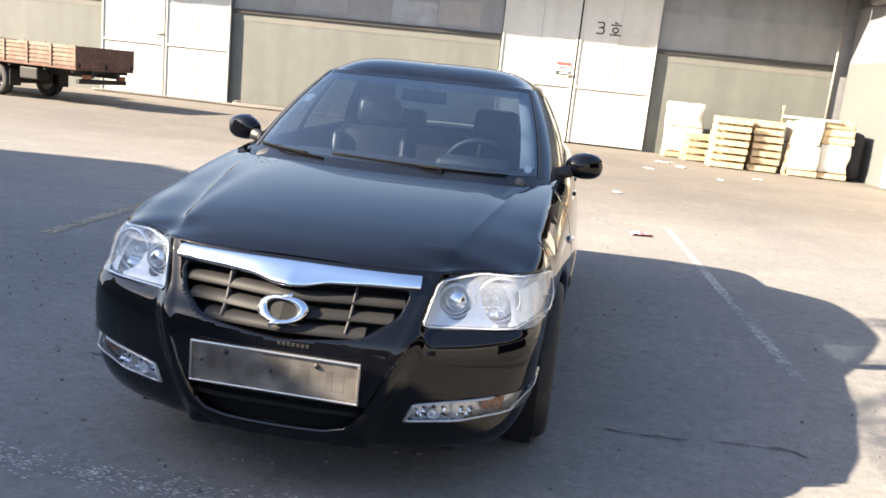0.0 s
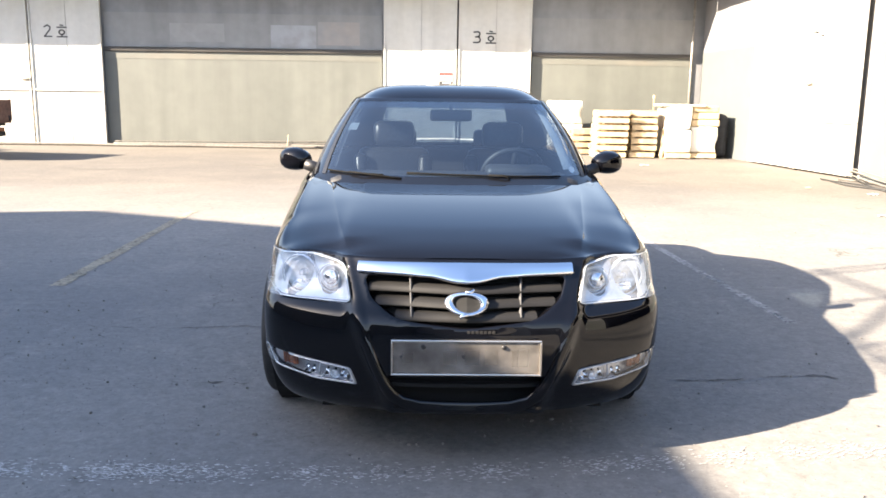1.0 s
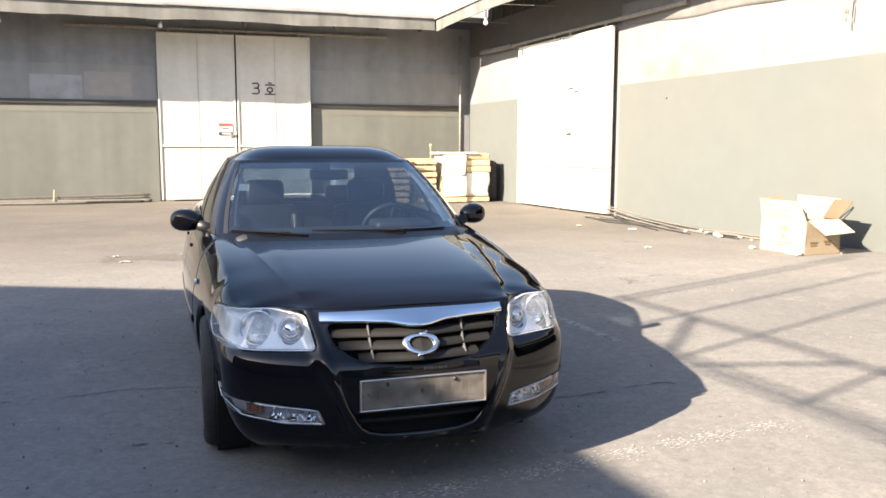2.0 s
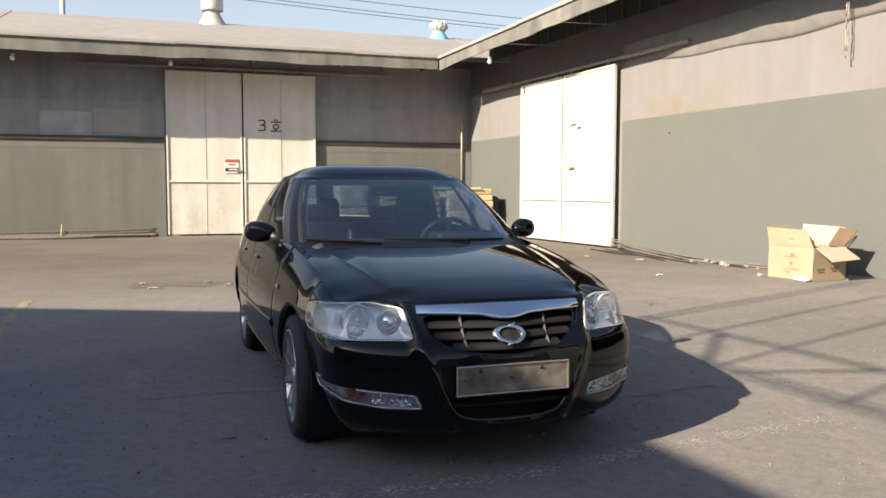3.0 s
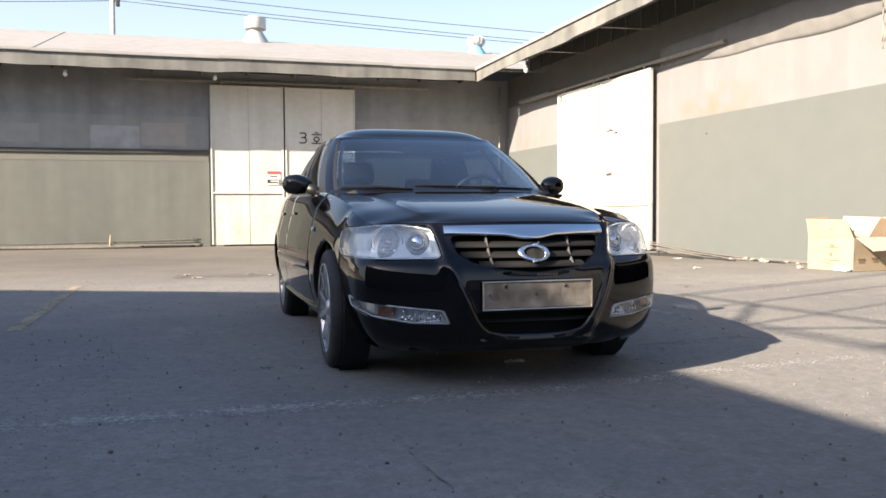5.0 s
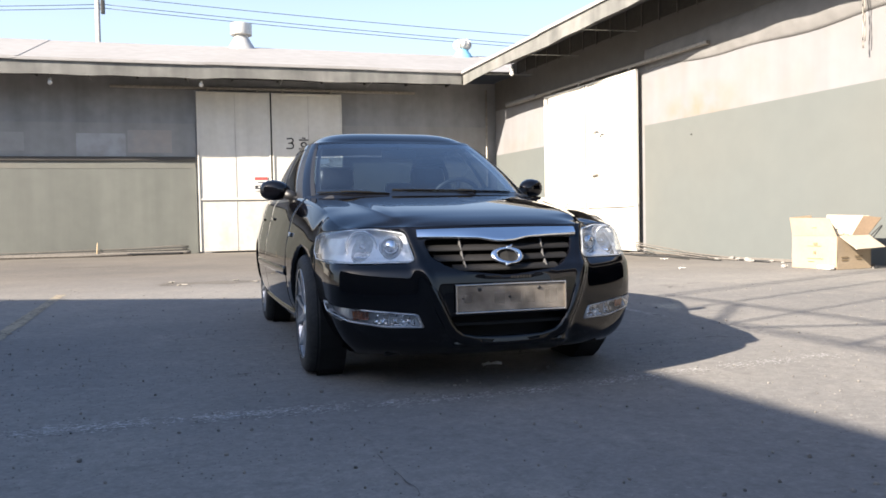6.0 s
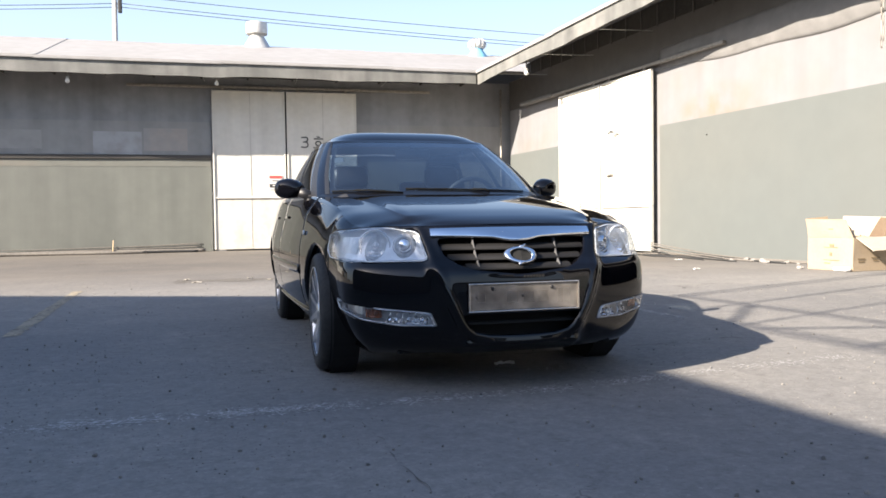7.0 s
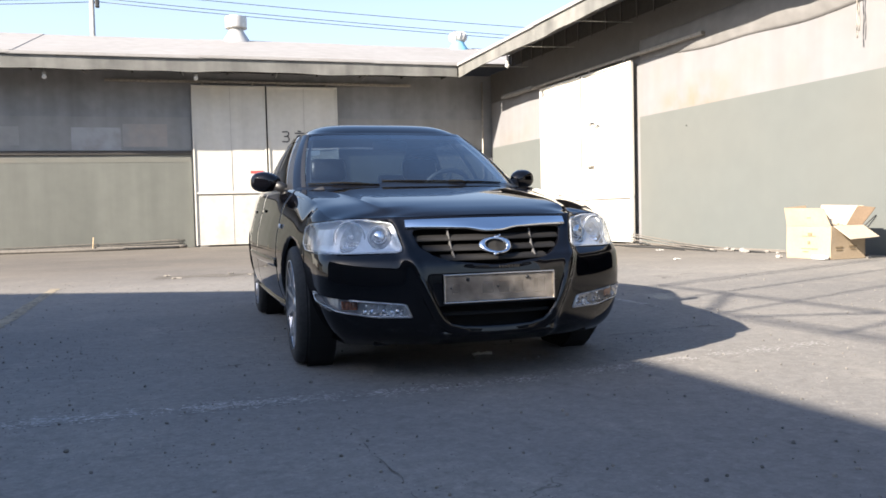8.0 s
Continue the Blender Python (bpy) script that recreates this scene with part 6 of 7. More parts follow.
part("cable_box", box((0.2, -0.05, 8.52), (0.14, 0.14, 0.5), 0.03), M_CABLE, pole)


def wire(a, b, droop):
    """A hanging wire."""
    a, b = Vector(a), Vector(b)
    pts = [a.lerp(b, k / 16) - Vector((0, 0, droop * 4 * (k / 16) * (1 - k / 16))) for k in range(17)]
    return tagged(part("overhead_wire", sweep(pts, 0.012, 5), M_CABLE, None, "", True), "thin dark overhead wire against the sky", "wire", group="wires from the utility pole")


for zl, z, zr in ((8.50, 8.92, 8.02), (8.20, 8.62, 7.62), (8.05, 8.49, 7.48)):
    wire((-24, 30, zl - 0.1), (-5.6, 30, z), 0.25)
    wire((-5.56, 30, z), (22, 30, zr), 0.18)

# ---- small fittings of the warehouses ----
def eave_lamp(m, x, y, z):
    root = placed(empty("eave_lamp"), m @ pose(x, y, z))
    tagged(root, "small white lamp hanging under the eave", "lamp", group="eave lamps")
    part("holder", lathe([(0.0005, 0.34), (0.012, 0.34), (0.015, 0.06), (0.05, 0.05), (0.05, 0.0), (0.03, -0.01)], 14), M_STEEL, root, "", True)
    part("bulb", lathe([(0.025, 0.0), (0.055, -0.05), (0.055, -0.09), (0.0005, -0.13)], 16), M_SIGN, root, "", True)


eave_lamp(BACK, -5.95, -1.15, 4.52)
eave_lamp(BACK, -2.30, -1.15, 4.56)
eave_lamp(RIGHT, 4.1, -1.2, 4.55)

sign = placed(empty("warning_sign"), BACK @ pose(-0.74, -0.012, 1.93))
tagged(sign, "white warning sign with red band on the sliding door", "sign")
part("board", box((0, 0, 0), (0.38, 0.008, 0.40), 0.002), M_SIGN, sign)
part("red_band", box((0, -0.007, 0.145), (0.36, 0.004, 0.085)), M_RED, sign)
part("black_band", box((0, -0.007, -0.10), (0.36, 0.004, 0.10)), M_BLACK_INK, sign)
part("print_bar", box((0, -0.007, 0.04), (0.20, 0.004, 0.03)), M_BLACK_INK, sign)
part("print_bar", box((0.03, -0.010, -0.095), (0.24, 0.004, 0.035)), M_SIGN, sign)
marks = bmesh.new()
glyph(marks, [[(0.0, 0.5), (0.3, 0.62), (0.62, 0.55)], [(0.75, 0.25), (1.0, 0.38), (1.2, 0.36)]], 6.05, 2.60, 0.36, -0.032, 0.03)
placed(tagged(part("door_marks", marks, M_CABLE), "faded painted strokes on the white door", "lettering", kind="structure"), RIGHT)

# pale worn patches on the grey band
for x, z, w, h, c in ((-4.95, 3.02, 1.25, 0.62, (0.325, 0.33, 0.345)), (-3.70, 3.12, 1.15, 0.62, (0.305, 0.275, 0.255)), (-7.6, 3.1, 1.5, 0.5, (0.29, 0.285, 0.28))):
    m_patch = material("faded_notice", c, rough=0.4, grain=0.05, scale=5, stain=(0.26, 0.256, 0.25), stain_scale=2.4, stain_amount=1.0)
    placed(tagged(part("faded_notice", wavy_sheet(x - w / 2, x + w / 2, z - h / 2, z + h / 2, -0.152, 0.02, seed=32), m_patch), "faded pale notice worn off the grey wall sheet", "notice", kind="structure"), BACK)


# tarpaulin that sags from the eave of the side warehouse
def hanging_cloth(x0, x1, top, low, seed):
    bm = bmesh.new()
    rows = []
    nx = int((x1 - x0) / 0.1)
    for j in range(13):
        f = j / 12
        row = []
        for i in range(nx + 1):
            x = x0 + (x1 - x0) * i / nx
            z0, z1 = top + 0.018 * (x - x0), low(x)
            wob = noise.noise((x * 1.1, f * 1.4, seed)) * 0.07 + noise.noise((x * 4.0, f * 3.0, seed + 5)) * 0.025
            slack = 0.02 + 0.06 * min(1.0, max(0.0, (x - 8.0) / 4.0))
            belly = 0.004 + slack * (math.sin(math.pi * min(f, 0.5)) if f < 0.5 else 1 - 0.98 * ((f - 0.5) / 0.5) ** 1.6) + (0.15 + 0.35 * f) * wob * (1 - f ** 6)
            row.append(bm.verts.new((x, 0.158 + 0.018 * f - belly, z0 + (z1 - z0) * f)))
        rows.append(row)
    grid_faces(bm, rows)
    ext = bmesh.ops.extrude_face_region(bm, geom=bm.faces[:])
    for v in ext["geom"]:
        if isinstance(v, bmesh.types.BMVert):
            v.co.y += 0.008
    bmesh.ops.recalc_face_normals(bm, faces=bm.faces)
    return bm


cloth = placed(part("tarpaulin", hanging_cloth(7.9, 26, 4.40, lambda x: 3.93 - 0.10 * min(1.0, (x - 7.9) / 2.5) + 0.03 * math.sin(x * 0.9) + 0.025 * math.sin(x * 2.3 + 1), 41), M_CLOTH, None, "", True), RIGHT)
tagged(cloth, "sagging grey tarpaulin along the top of the wall", "tarpaulin", kind="structure")
roller = placed(part("rolled_sheet", lathe([(0.0005, 0.0), (0.06, 0.0), (0.065, 0.3), (0.055, 1.0), (0.06, 1.85), (0.0005, 1.85)], 14, pose(1.2, 0.02, 4.12, 0, 90, 0)), M_CLOTH, None, "", True), RIGHT)
tagged(roller, "grey sheet rolled up under the eave", "rolled sheet")
rope = placed(part("hanging_rope", sweep([(13.70 + 0.007 * math.sin(k * 1.3), -0.02, 4.75 - 0.1 * k) for k in range(16)], 0.011, 6), M_RAIL, None, "", True), RIGHT)
tagged(rope, "doubled rope hanging from the tarpaulin", "rope")
part("rope_end", sweep([(13.735 + 0.006 * math.sin(k * 1.1 + 1), -0.02, 4.75 - 0.1 * k) for k in range(15)], 0.009, 6), M_RAIL, rope, "", True)

# corner downpipe
pipe = placed(empty("downpipe"), pose(5.98, 22.4, 0))
tagged(pipe, "grey downpipe in the corner of the warehouses", "pipe", kind="structure")
part("pipe_run", tube((0, 0, 0), (0, 0, 4.7), 0.030, seg=14), M_RAIL, pipe, "", True)
for z in (0.6, 2.2, 3.8):
    part("pipe_clip", tube((0, 0, z), (0, 0, z + 0.04), 0.042, seg=14), M_RAIL, pipe)


# cords, hoses and folds of sheet at the foot of the walls
def floor_cord(m, x0, x1, y0, amp, seed, r=0.018, mat=M_CABLE):
    pts = []
    n = int((x1 - x0) / 0.15)
    for k in range(n + 1):
        x = x0 + (x1 - x0) * k / n
        pts.append((x, y0 + amp * noise.noise((x * 0.5, seed, 0.3)) + 0.3 * amp * noise.noise((x * 1.7, seed, 4.2)), r + 0.004))
    ob = placed(part("floor_cord", sweep(pts, r, 6), mat, None, "", True), m)
    return tagged(ob, "dusty cord lying along the foot of the wall", "cord", group="cords at the wall foot")


for m, x0, x1, y, a, sd, r in ((BACK, -9.9, -2.7, -0.22, 0.10, 1, 0.05), (BACK, -8.5, -2.9, -0.42, 0.15, 2, 0.035), (BACK, -14.0, -4.2, -0.6, 0.15, 3, 0.04), (BACK, 2.2, 5.6, -0.15, 0.1, 4, 0.02),
                               (RIGHT, 7.9, 13.2, -0.28, 0.25, 5, 0.016), (RIGHT, 7.9, 12.4, -0.55, 0.35, 6, 0.014), (RIGHT, 8.1, 14.0, -0.10, 0.12, 7, 0.016), (RIGHT, 8.0, 11.5, -0.75, 0.4, 8, 0.013)):
    floor_cord(m, x0, x1, y, a, sd, r, M_CORD if sd % 2 else M_CABLE)



def sagging_cord(m, x0, z0, y0, x1, z1, y1, seed, r, mat):
    """A cord that runs down from (x0, z0) at the wall to (x1, z1), with slack waves."""
    pts = []
    for k in range(37):
        f = k / 36
        x = x0 + (x1 - x0) * f
        wave = noise.noise((x * 0.55, seed, 7.1)) + 0.4 * noise.noise((x * 1.9, seed, 2.3))
        z = z1 + (z0 - z1) * (1 - f) ** 1.6 + 0.018 * wave * min(1.0, 6 * f)
        pts.append((x, y0 + (y1 - y0) * f + (0.10 * wave * f if y1 < y0 else 0.0), max(z, r + 0.003)))
    ob = placed(part("slack_cord", sweep(pts, r, 6), mat, None, "", True), m)
    return tagged(ob, "dusty slack cord hanging along the foot of the wall", "cord", group="cords at the wall foot")


for x0, z0, x1, z1, sd, r, mat in ((-2.75, 0.22, -9.9, 0.13, 1, 0.014, M_CORD), (-2.75, 0.19, -9.0, 0.09, 2, 0.012, M_CABLE), (-2.8, 0.15, -9.9, 0.07, 3, 0.017, M_CORD), (-2.75, 0.12, -7.5, 0.05, 4, 0.012, M_CABLE), (-2.9, 0.25, -6.0, 0.16, 5, 0.010, M_CORD)):
    sagging_cord(BACK, x0, z0, -0.16, x1, z1, -0.16, sd, r, mat)
for x1, z0, y1, sd, r in ((11.6, 0.20, -0.55, 11, 0.014), (12.2, 0.16, -0.40, 12, 0.011), (11.2, 0.12, -0.75, 13, 0.014), (10.8, 0.08, -0.95, 14, 0.011), (12.0, 0.24, -0.22, 15, 0.012)):
    sagging_cord(RIGHT, 7.9, z0, -0.14, x1, 0.0, y1, sd, r, M_CORD if sd % 2 else M_CABLE)

lean = placed(part("stick", tube((13.30, -0.06, 0.0), (13.88, 0.145, 0.60), 0.013, 0.009, 8), M_CABLE, None, "", True), RIGHT)
tagged(lean, "thin dark stick leaning on the wall behind the cardboard box", "stick")

# a short stick standing against the back wall and a small hole in the side wall
stick = placed(part("stick", tube((-5.10, -0.30, 0.0), (-5.09, -0.16, 0.36), 0.016, 0.013, 8), M_WOOD, None, "", True), BACK)
tagged(stick, "short pale stick leaning on the wall foot", "stick")
placed(tagged(part("wall_peg", tube((9.45, 0.17, 2.42), (9.45, 0.13, 2.41), 0.008, seg=8), M_CABLE, None, "", True), "small dark peg in the side wall", "peg", kind="structure"), RIGHT)

# ---- goods stacked in the corner ----
def pallet_parts(root, z, w, d, rnd):
    """Solid side bearers run across, the deck boards on and under them run back."""
    for k in range(3):
        part("bearer", box((rnd.uniform(-0.01, 0.01), -d / 2 + 0.03 + (d - 0.06) * k / 2, z + 0.080), (w, 0.06, 0.112), 0.006), M_WOOD, root)
    for k in range(6):
        part("deck_board", box((-w / 2 + 0.06 + (w - 0.12) * k / 5, 0, z + 0.148), (0.115, d - 0.16, 0.022), 0.004), M_WOOD, root)
    for k in range(3):
        part("base_board", box((-w / 2 + 0.06 + (w - 0.12) * k / 2, 0, z + 0.011), (0.11, d - 0.16, 0.022), 0.004), M_WOOD, root)


def pallet(name, m, w, d, label, seed):
    root = placed(empty(name), m)
    tagged(root, label, "pallet", group="stacked pallets")
    pallet_parts(root, 0.0, w, d, random.Random(seed))
    return root


seed = 0
for x, y, rot, n, w in ((3.36, 20.33, -3, 7, 0.78), (4.18, 20.46, -1, 7, 0.64), (2.86, 21.62, 6, 4, 0.70)):
    rnd = random.Random(int(x * 10))
    for k in range(n):
        seed += 1
        pallet("pallet", pose(x + rnd.uniform(-0.02, 0.02) + 0.008 * k, y + rnd.uniform(-0.04, 0.04), 0.004 + 0.168 * k, 0, 0, rot + rnd.uniform(-2, 2)), w, 0.95, "pale wooden pallet in a stack against the wall", seed)
# a narrow board leaning on the loads
lean = part("leaning_board", box((0, 0, 0), (0.09, 0.03, 1.12), 0.005, Matrix.Translation((4.70, 20.08, 0.553)) @ Matrix.Rotation(radians(7), 4, "Y") @ Matrix.Rotation(radians(-6), 4, "X")), M_WOOD, None)
tagged(lean, "pale narrow board leaning against a wrapped load", "board")


def wrapped_load(name, c, s, rot, layers, label, mat=M_WRAP):
    root = placed(empty(name), pose(c[0], c[1], 0, 0, 0, rot))
    tagged(root, label, "wrapped load")
    pallet_parts(root, 0.004, s[0], s[1], random.Random(7))
    h = (s[2] - 0.17) / layers
    for k in range(layers):
        b = box((0.008 * (-1) ** k, 0.006 * (-1) ** k, 0.165 + h * (k + 0.5)), (s[0] - 0.02, s[1] - 0.02, h - 0.008), 0.025)
        bmesh.ops.subdivide_edges(b, edges=b.edges[:], cuts=5, use_grid_fill=True)
        for v in b.verts:
            q = v.co * 3.4 + Vector((c[0] * 3, 0, k))
            inward = min(1.0, (v.co.z - 0.17) / 0.06) if k == 0 else 1.0
            v.co.x += 0.045 * noise.noise(q) * inward
            v.co.y += 0.045 * noise.noise(q + Vector((5, 2, 0))) * inward
            v.co.z += 0.020 * noise.noise(q * 1.6) * inward
        part("wrapped_layer", b, mat, root, "", True)
    return root


stack = wrapped_load("wrapped_stack", (2.50, 22.02), (0.86, 0.6, 1.40), 4, 2, "tall white film-wrapped stack beside the pallets")
wrapped_load("wrapped_load", (5.02, 20.35), (0.64, 0.95, 1.28), 1, 2, "film-wrapped pale goods on a pallet")
wrapped_load("wrapped_load", (5.70, 20.45), (0.66, 0.95, 0.80), -2, 1, "film-wrapped white goods under pale boards")
for k in range(3):
    plank = part("stacked_panel", box((0, 0, 0), (0.70 - 0.02 * k, 0.94, 0.165), 0.03, pose(5.72 - 0.02 * k, 20.45, 0.886 + 0.172 * k, 0, 0, -2 + 2 * k)), M_WOOD, None)
    tagged(plank, "pale wooden panel stacked on a wrapped load", "panel", group="panels on the wrapped load")
board = part("loose_board", box((5.12, 20.35, 1.318), (1.10, 0.85, 0.05), 0.008, None), M_WRAP, None)
tagged(board, "pale board lying across the wrapped load", "board")
post = part("upright_post", lathe([(0.0005, 0.0), (0.018, 0.0), (0.018, 1.47), (0.034, 1.49), (0.038, 1.53), (0.025, 1.56), (0.0005, 1.57)], 12, pose(4.575, 20.72, 0)), M_WOOD, None, "", True)
tagged(post, "thin pale upright post with a knob among the loads", "post")
bale = part("covered_bale", cushion((6.22, 20.55, 0.56), (0.36, 0.60, 1.12)), M_NET, None, "", True)
for v in bale.data.vertices:
    v.co += Vector((noise.noise(v.co * 4), noise.noise(v.co * 4 + Vector((9, 0, 0))), 0)) * 0.04
    v.co.z = max(v.co.z, 0.003)
tagged(bale, "tall dark bale under black netting beside the loads", "bale")

# ---- the cardboard box by the side wall ----
carton = placed(empty("cardboard_box"), pose(6.19, 8.25, 0.004, 0, 0, 7))
tagged(carton, "large open brown cardboard box with bent flaps", "box")
W, D, H, T = 0.66, 0.79, 0.465, 0.012


def sheet(corners, mat, name, label=""):
    """A bent sheet of card between four corners, with thickness and slightly uneven faces."""
    a, b, c, d = (Vector(p) for p in corners)
    n = (b - a).cross(d - a).normalized()
    bm = bmesh.new()
    layers = []
    for side in (0.5, -0.5):
        rows = []
        for j in range(7):
            v = j / 6
            row = []
            for i in range(9):
                u = i / 8
                p = a.lerp(b, u).lerp(d.lerp(c, u), v)
                warp = 0.012 * noise.noise(p * 3.1 + Vector((7, 1, 3))) * min(1.0, 4 * v) * min(1.0, 4 * (1 - v) + 0.4)
                row.append(bm.verts.new(p + n * (side * 0.009 + warp)))
            rows.append(row)
        grid_faces(bm, rows)
        layers.append([rows[0][i] for i in range(9)] + [rows[j][8] for j in range(1, 7)] + [rows[6][i] for i in range(7, -1, -1)] + [rows[j][0] for j in range(5, 0, -1)])
    k = len(layers[0])
    for i in range(k):
        bm.faces.new((layers[0][i], layers[0][(i + 1) % k], layers[1][(i + 1) % k], layers[1][i]))
    bmesh.ops.recalc_face_normals(bm, faces=bm.faces)
    return part(name, bm, mat, carton, label)


sheet([(0, 0, 0), (0, D, 0), (0, D, H), (0.01, 0, H)], M_CARD, "side")
sheet([(W, 0, 0), (W, D, 0), (W, D, H), (W, 0, H)], M_CARD, "side")
sheet([(0.012, 0.004, 0), (W - 0.012, 0.004, 0), (W - 0.012, 0.004, H), (0.02, 0.004, H)], M_CARD, "side")
sheet([(0.012, D - 0.006, 0), (W - 0.012, D - 0.006, 0), (W - 0.012, D - 0.006, H), (0.012, D - 0.006, H)], M_CARD, "side")
part("bottom", box((W / 2, D / 2, 0.008), (W - 2 * T, D - 2 * T, 0.01)), M_CARD, carton)
sheet([(0.004, 0.004, H + 0.004), (0.0, D - 0.004, H + 0.004), (-0.030, D + 0.02, H + 0.265), (-0.030, 0.10, H + 0.255)], M_CARD, "flap", "outer flap standing up")
sheet([(0.02, D - 0.004, H), (W * 0.6, D - 0.004, H), (W * 0.62, D + 0.03, H + 0.30), (-0.01, D + 0.04, H + 0.27)], M_CARD, "flap")
sheet([(W, D - 0.01, H + 0.004), (W, D * 0.22, H + 0.004), (W + 0.06, D * 0.10, H + 0.28), (W + 0.06, D + 0.02, H + 0.30)], M_CARD_IN, "flap", "pale inner face of a raised flap")
sheet([(W - 0.03, D * 0.36, H + 0.004), (W - 0.03, 0.02, H + 0.004), (W + 0.06, -0.12, H + 0.25), (W + 0.03, 0.14, H + 0.28)], M_DARK_CARD, "flap", "brown flap leaning outwards")
sheet([(0.05, 0.0, H + 0.004), (W - 0.04, 0.0, H + 0.004), (W + 0.02, -0.22, H - 0.16), (0.10, -0.24, H - 0.18)], M_CARD_IN, "flap", "pale flap folded out and down")
for x, y, z, sx, lean in ((0.14, 0.12, H + 0.03, 0.15, 0.5), (0.10, 0.20, H + 0.11, 0.10, -0.4), (0.22, 0.06, H - 0.02, 0.11, 1.0)):
    lump = cushion((x, y, z), (sx, 0.11, 0.12), lean)
    bmesh.ops.subdivide_edges(lump, edges=lump.edges[:], cuts=1)
    for v in lump.verts:
        v.co += 0.035 * Vector((noise.noise(v.co * 14), noise.noise(v.co * 14 + Vector((4, 0, 0))), noise.noise(v.co * 14 + Vector((0, 9, 0)))))
    part("crumpled_paper", lump, M_CARD if sx < 0.14 else M_CARD_IN, carton)
for y, z, l, h in ((0.44, 0.585, 0.12, 0.018), (0.44, 0.325, 0.28, 0.010), (0.46, 0.355, 0.09, 0.045), (0.44, 0.23, 0.05, 0.055), (0.45, 0.145, 0.33, 0.010), (0.38, 0.10, 0.12, 0.020)):
    x = -0.0065 if z < H else -0.0075 - (z - H) * 0.115
    part("print_mark", box((x, D - y + 0.03, z), (0.004, l * 0.85, h * 0.8)), M_CARD_INK, carton)
for x, z, l in ((0.15, 0.17, 0.14), (0.15, 0.13, 0.12), (0.42, 0.18, 0.16), (0.42, 0.14, 0.10)):
    part("print_mark", box((x, -0.0025, z), (l, 0.003, 0.018)), M_CARD_INK, carton)
tagged(placed(part("tape_scrap", cushion((0, 0, 0.035), (0.10, 0.26, 0.06)), M_PAPER), pose(6.10, 8.36, 0)), "crumpled white scrap at the foot of the box", "scrap")


# ---- rubble and scraps ----
def stone(x, y, r, seed):
    bm = bmesh.new()
    bmesh.ops.create_icosphere(bm, subdivisions=2, radius=r)
    for v in bm.verts:
        v.co *= 1 + 0.45 * noise.noise(v.co * (1.6 / r) + Vector((seed, 0, 0)))
        v.co.z = max(v.co.z * 0.65, -r * 0.3)
    low = min(v.co.z for v in bm.verts)
    bmesh.ops.translate(bm, verts=bm.verts, vec=(0, 0, -low))
    ob = part("rubble_stone", bm, M_STONE)
    ob.location = (x, y, 0.001)
    return tagged(ob, "pale lump of broken concrete by the wall", "rubble", group="rubble by the wall")


rnd = random.Random(12)
for x, y, r in ((6.50, 10.75, 0.11), (6.42, 10.55, 0.08), (6.55, 11.1, 0.08), (6.62, 11.35, 0.10), (6.66, 10.35, 0.07), (6.40, 11.5, 0.07), (5.92, 9.12, 0.08), (6.6, 10.0, 0.05), (6.78, 8.30, 0.05)):
    stone(x + 0.1, y, r * 0.62, rnd.uniform(0, 50))


def scrap(x, y, w, d, rot, mat, label):
    bm = bmesh.new()
    rows = []
    for j in range(5):
        rows.append([bm.verts.new((w * (i / 6 - 0.5), d * (j / 4 - 0.5), 0.012 + 0.02 * noise.noise((i * 0.9 + x, j * 0.9, y)))) for i in range(7)])
    grid_faces(bm, rows)
    ext = bmesh.ops.extrude_face_region(bm, geom=bm.faces[:])
    for v in ext["geom"]:
        if isinstance(v, bmesh.types.BMVert):
            v.co.z -= 0.004
    low = min(v.co.z for v in bm.verts)
    bmesh.ops.translate(bm, verts=bm.verts, vec=(0, 0, -low + 0.002))
    ob = part("scrap", bm, mat)
    ob.matrix_world = pose(x, y, 0, 0, 0, rot)
    return tagged(ob, label, "litter", group="litter on the asphalt")


scrap(0.71, 8.62, 0.22, 0.13, 12, M_PINK, "crumpled pink and white wrapper on the asphalt")
scrap(0.66, 8.66, 0.12, 0.10, 40, M_PAPER, "scrap of white paper on the asphalt")
scrap(-0.72, 3.05, 0.11, 0.03, 8, M_PAPER, "scrap of white paper under the car")
for x, y, w in ((2.2, 18.6, 0.3), (1.4, 17.2, 0.25), (2.7, 16.4, 0.22), (3.6, 17.5, 0.18), (1.9, 19.4, 0.35), (0.6, 12.2, 0.15), (5.2, 13.0, 0.16), (5.8, 12.1, 0.14), (4.6, 9.6, 0.1), (6.3, 14.4, 0.16)):
    scrap(x, y, w, w * 0.5, rnd.uniform(0, 180), M_PAPER if rnd.random() < 0.6 else M_CARD, "pale scrap of paper on the asphalt")


# stone chips that stand out of the worn surface near the bay
chip_bm = bmesh.new()
bmesh.ops.create_icosphere(chip_bm, subdivisions=1, radius=1.0)
unit_verts = np.array([v.co[:] for v in chip_bm.verts])
unit_faces = np.array([[v.index for v in f.verts] for f in chip_bm.faces])
chip_bm.free()
draw = np.random.RandomState(5)
count = 20000
near = draw.uniform(0, 1, count)
cx, cy = draw.uniform(-4.2, 3.4, count), 0.1 + 5.2 * near ** 1.6
bare = np.array([noise.noise((x * 0.9, y * 0.9, 3.3)) for x, y in zip(cx, cy)])
keep = draw.uniform(-0.35, 0.30, count) < bare
cx, cy = cx[keep], cy[keep]
size = 0.0014 + 0.0026 * draw.uniform(0, 1, len(cx)) ** 2.5
shape = size[:, None] * draw.uniform(0.75, 1.3, (len(cx), 3)) * (1, 1, 0.75)
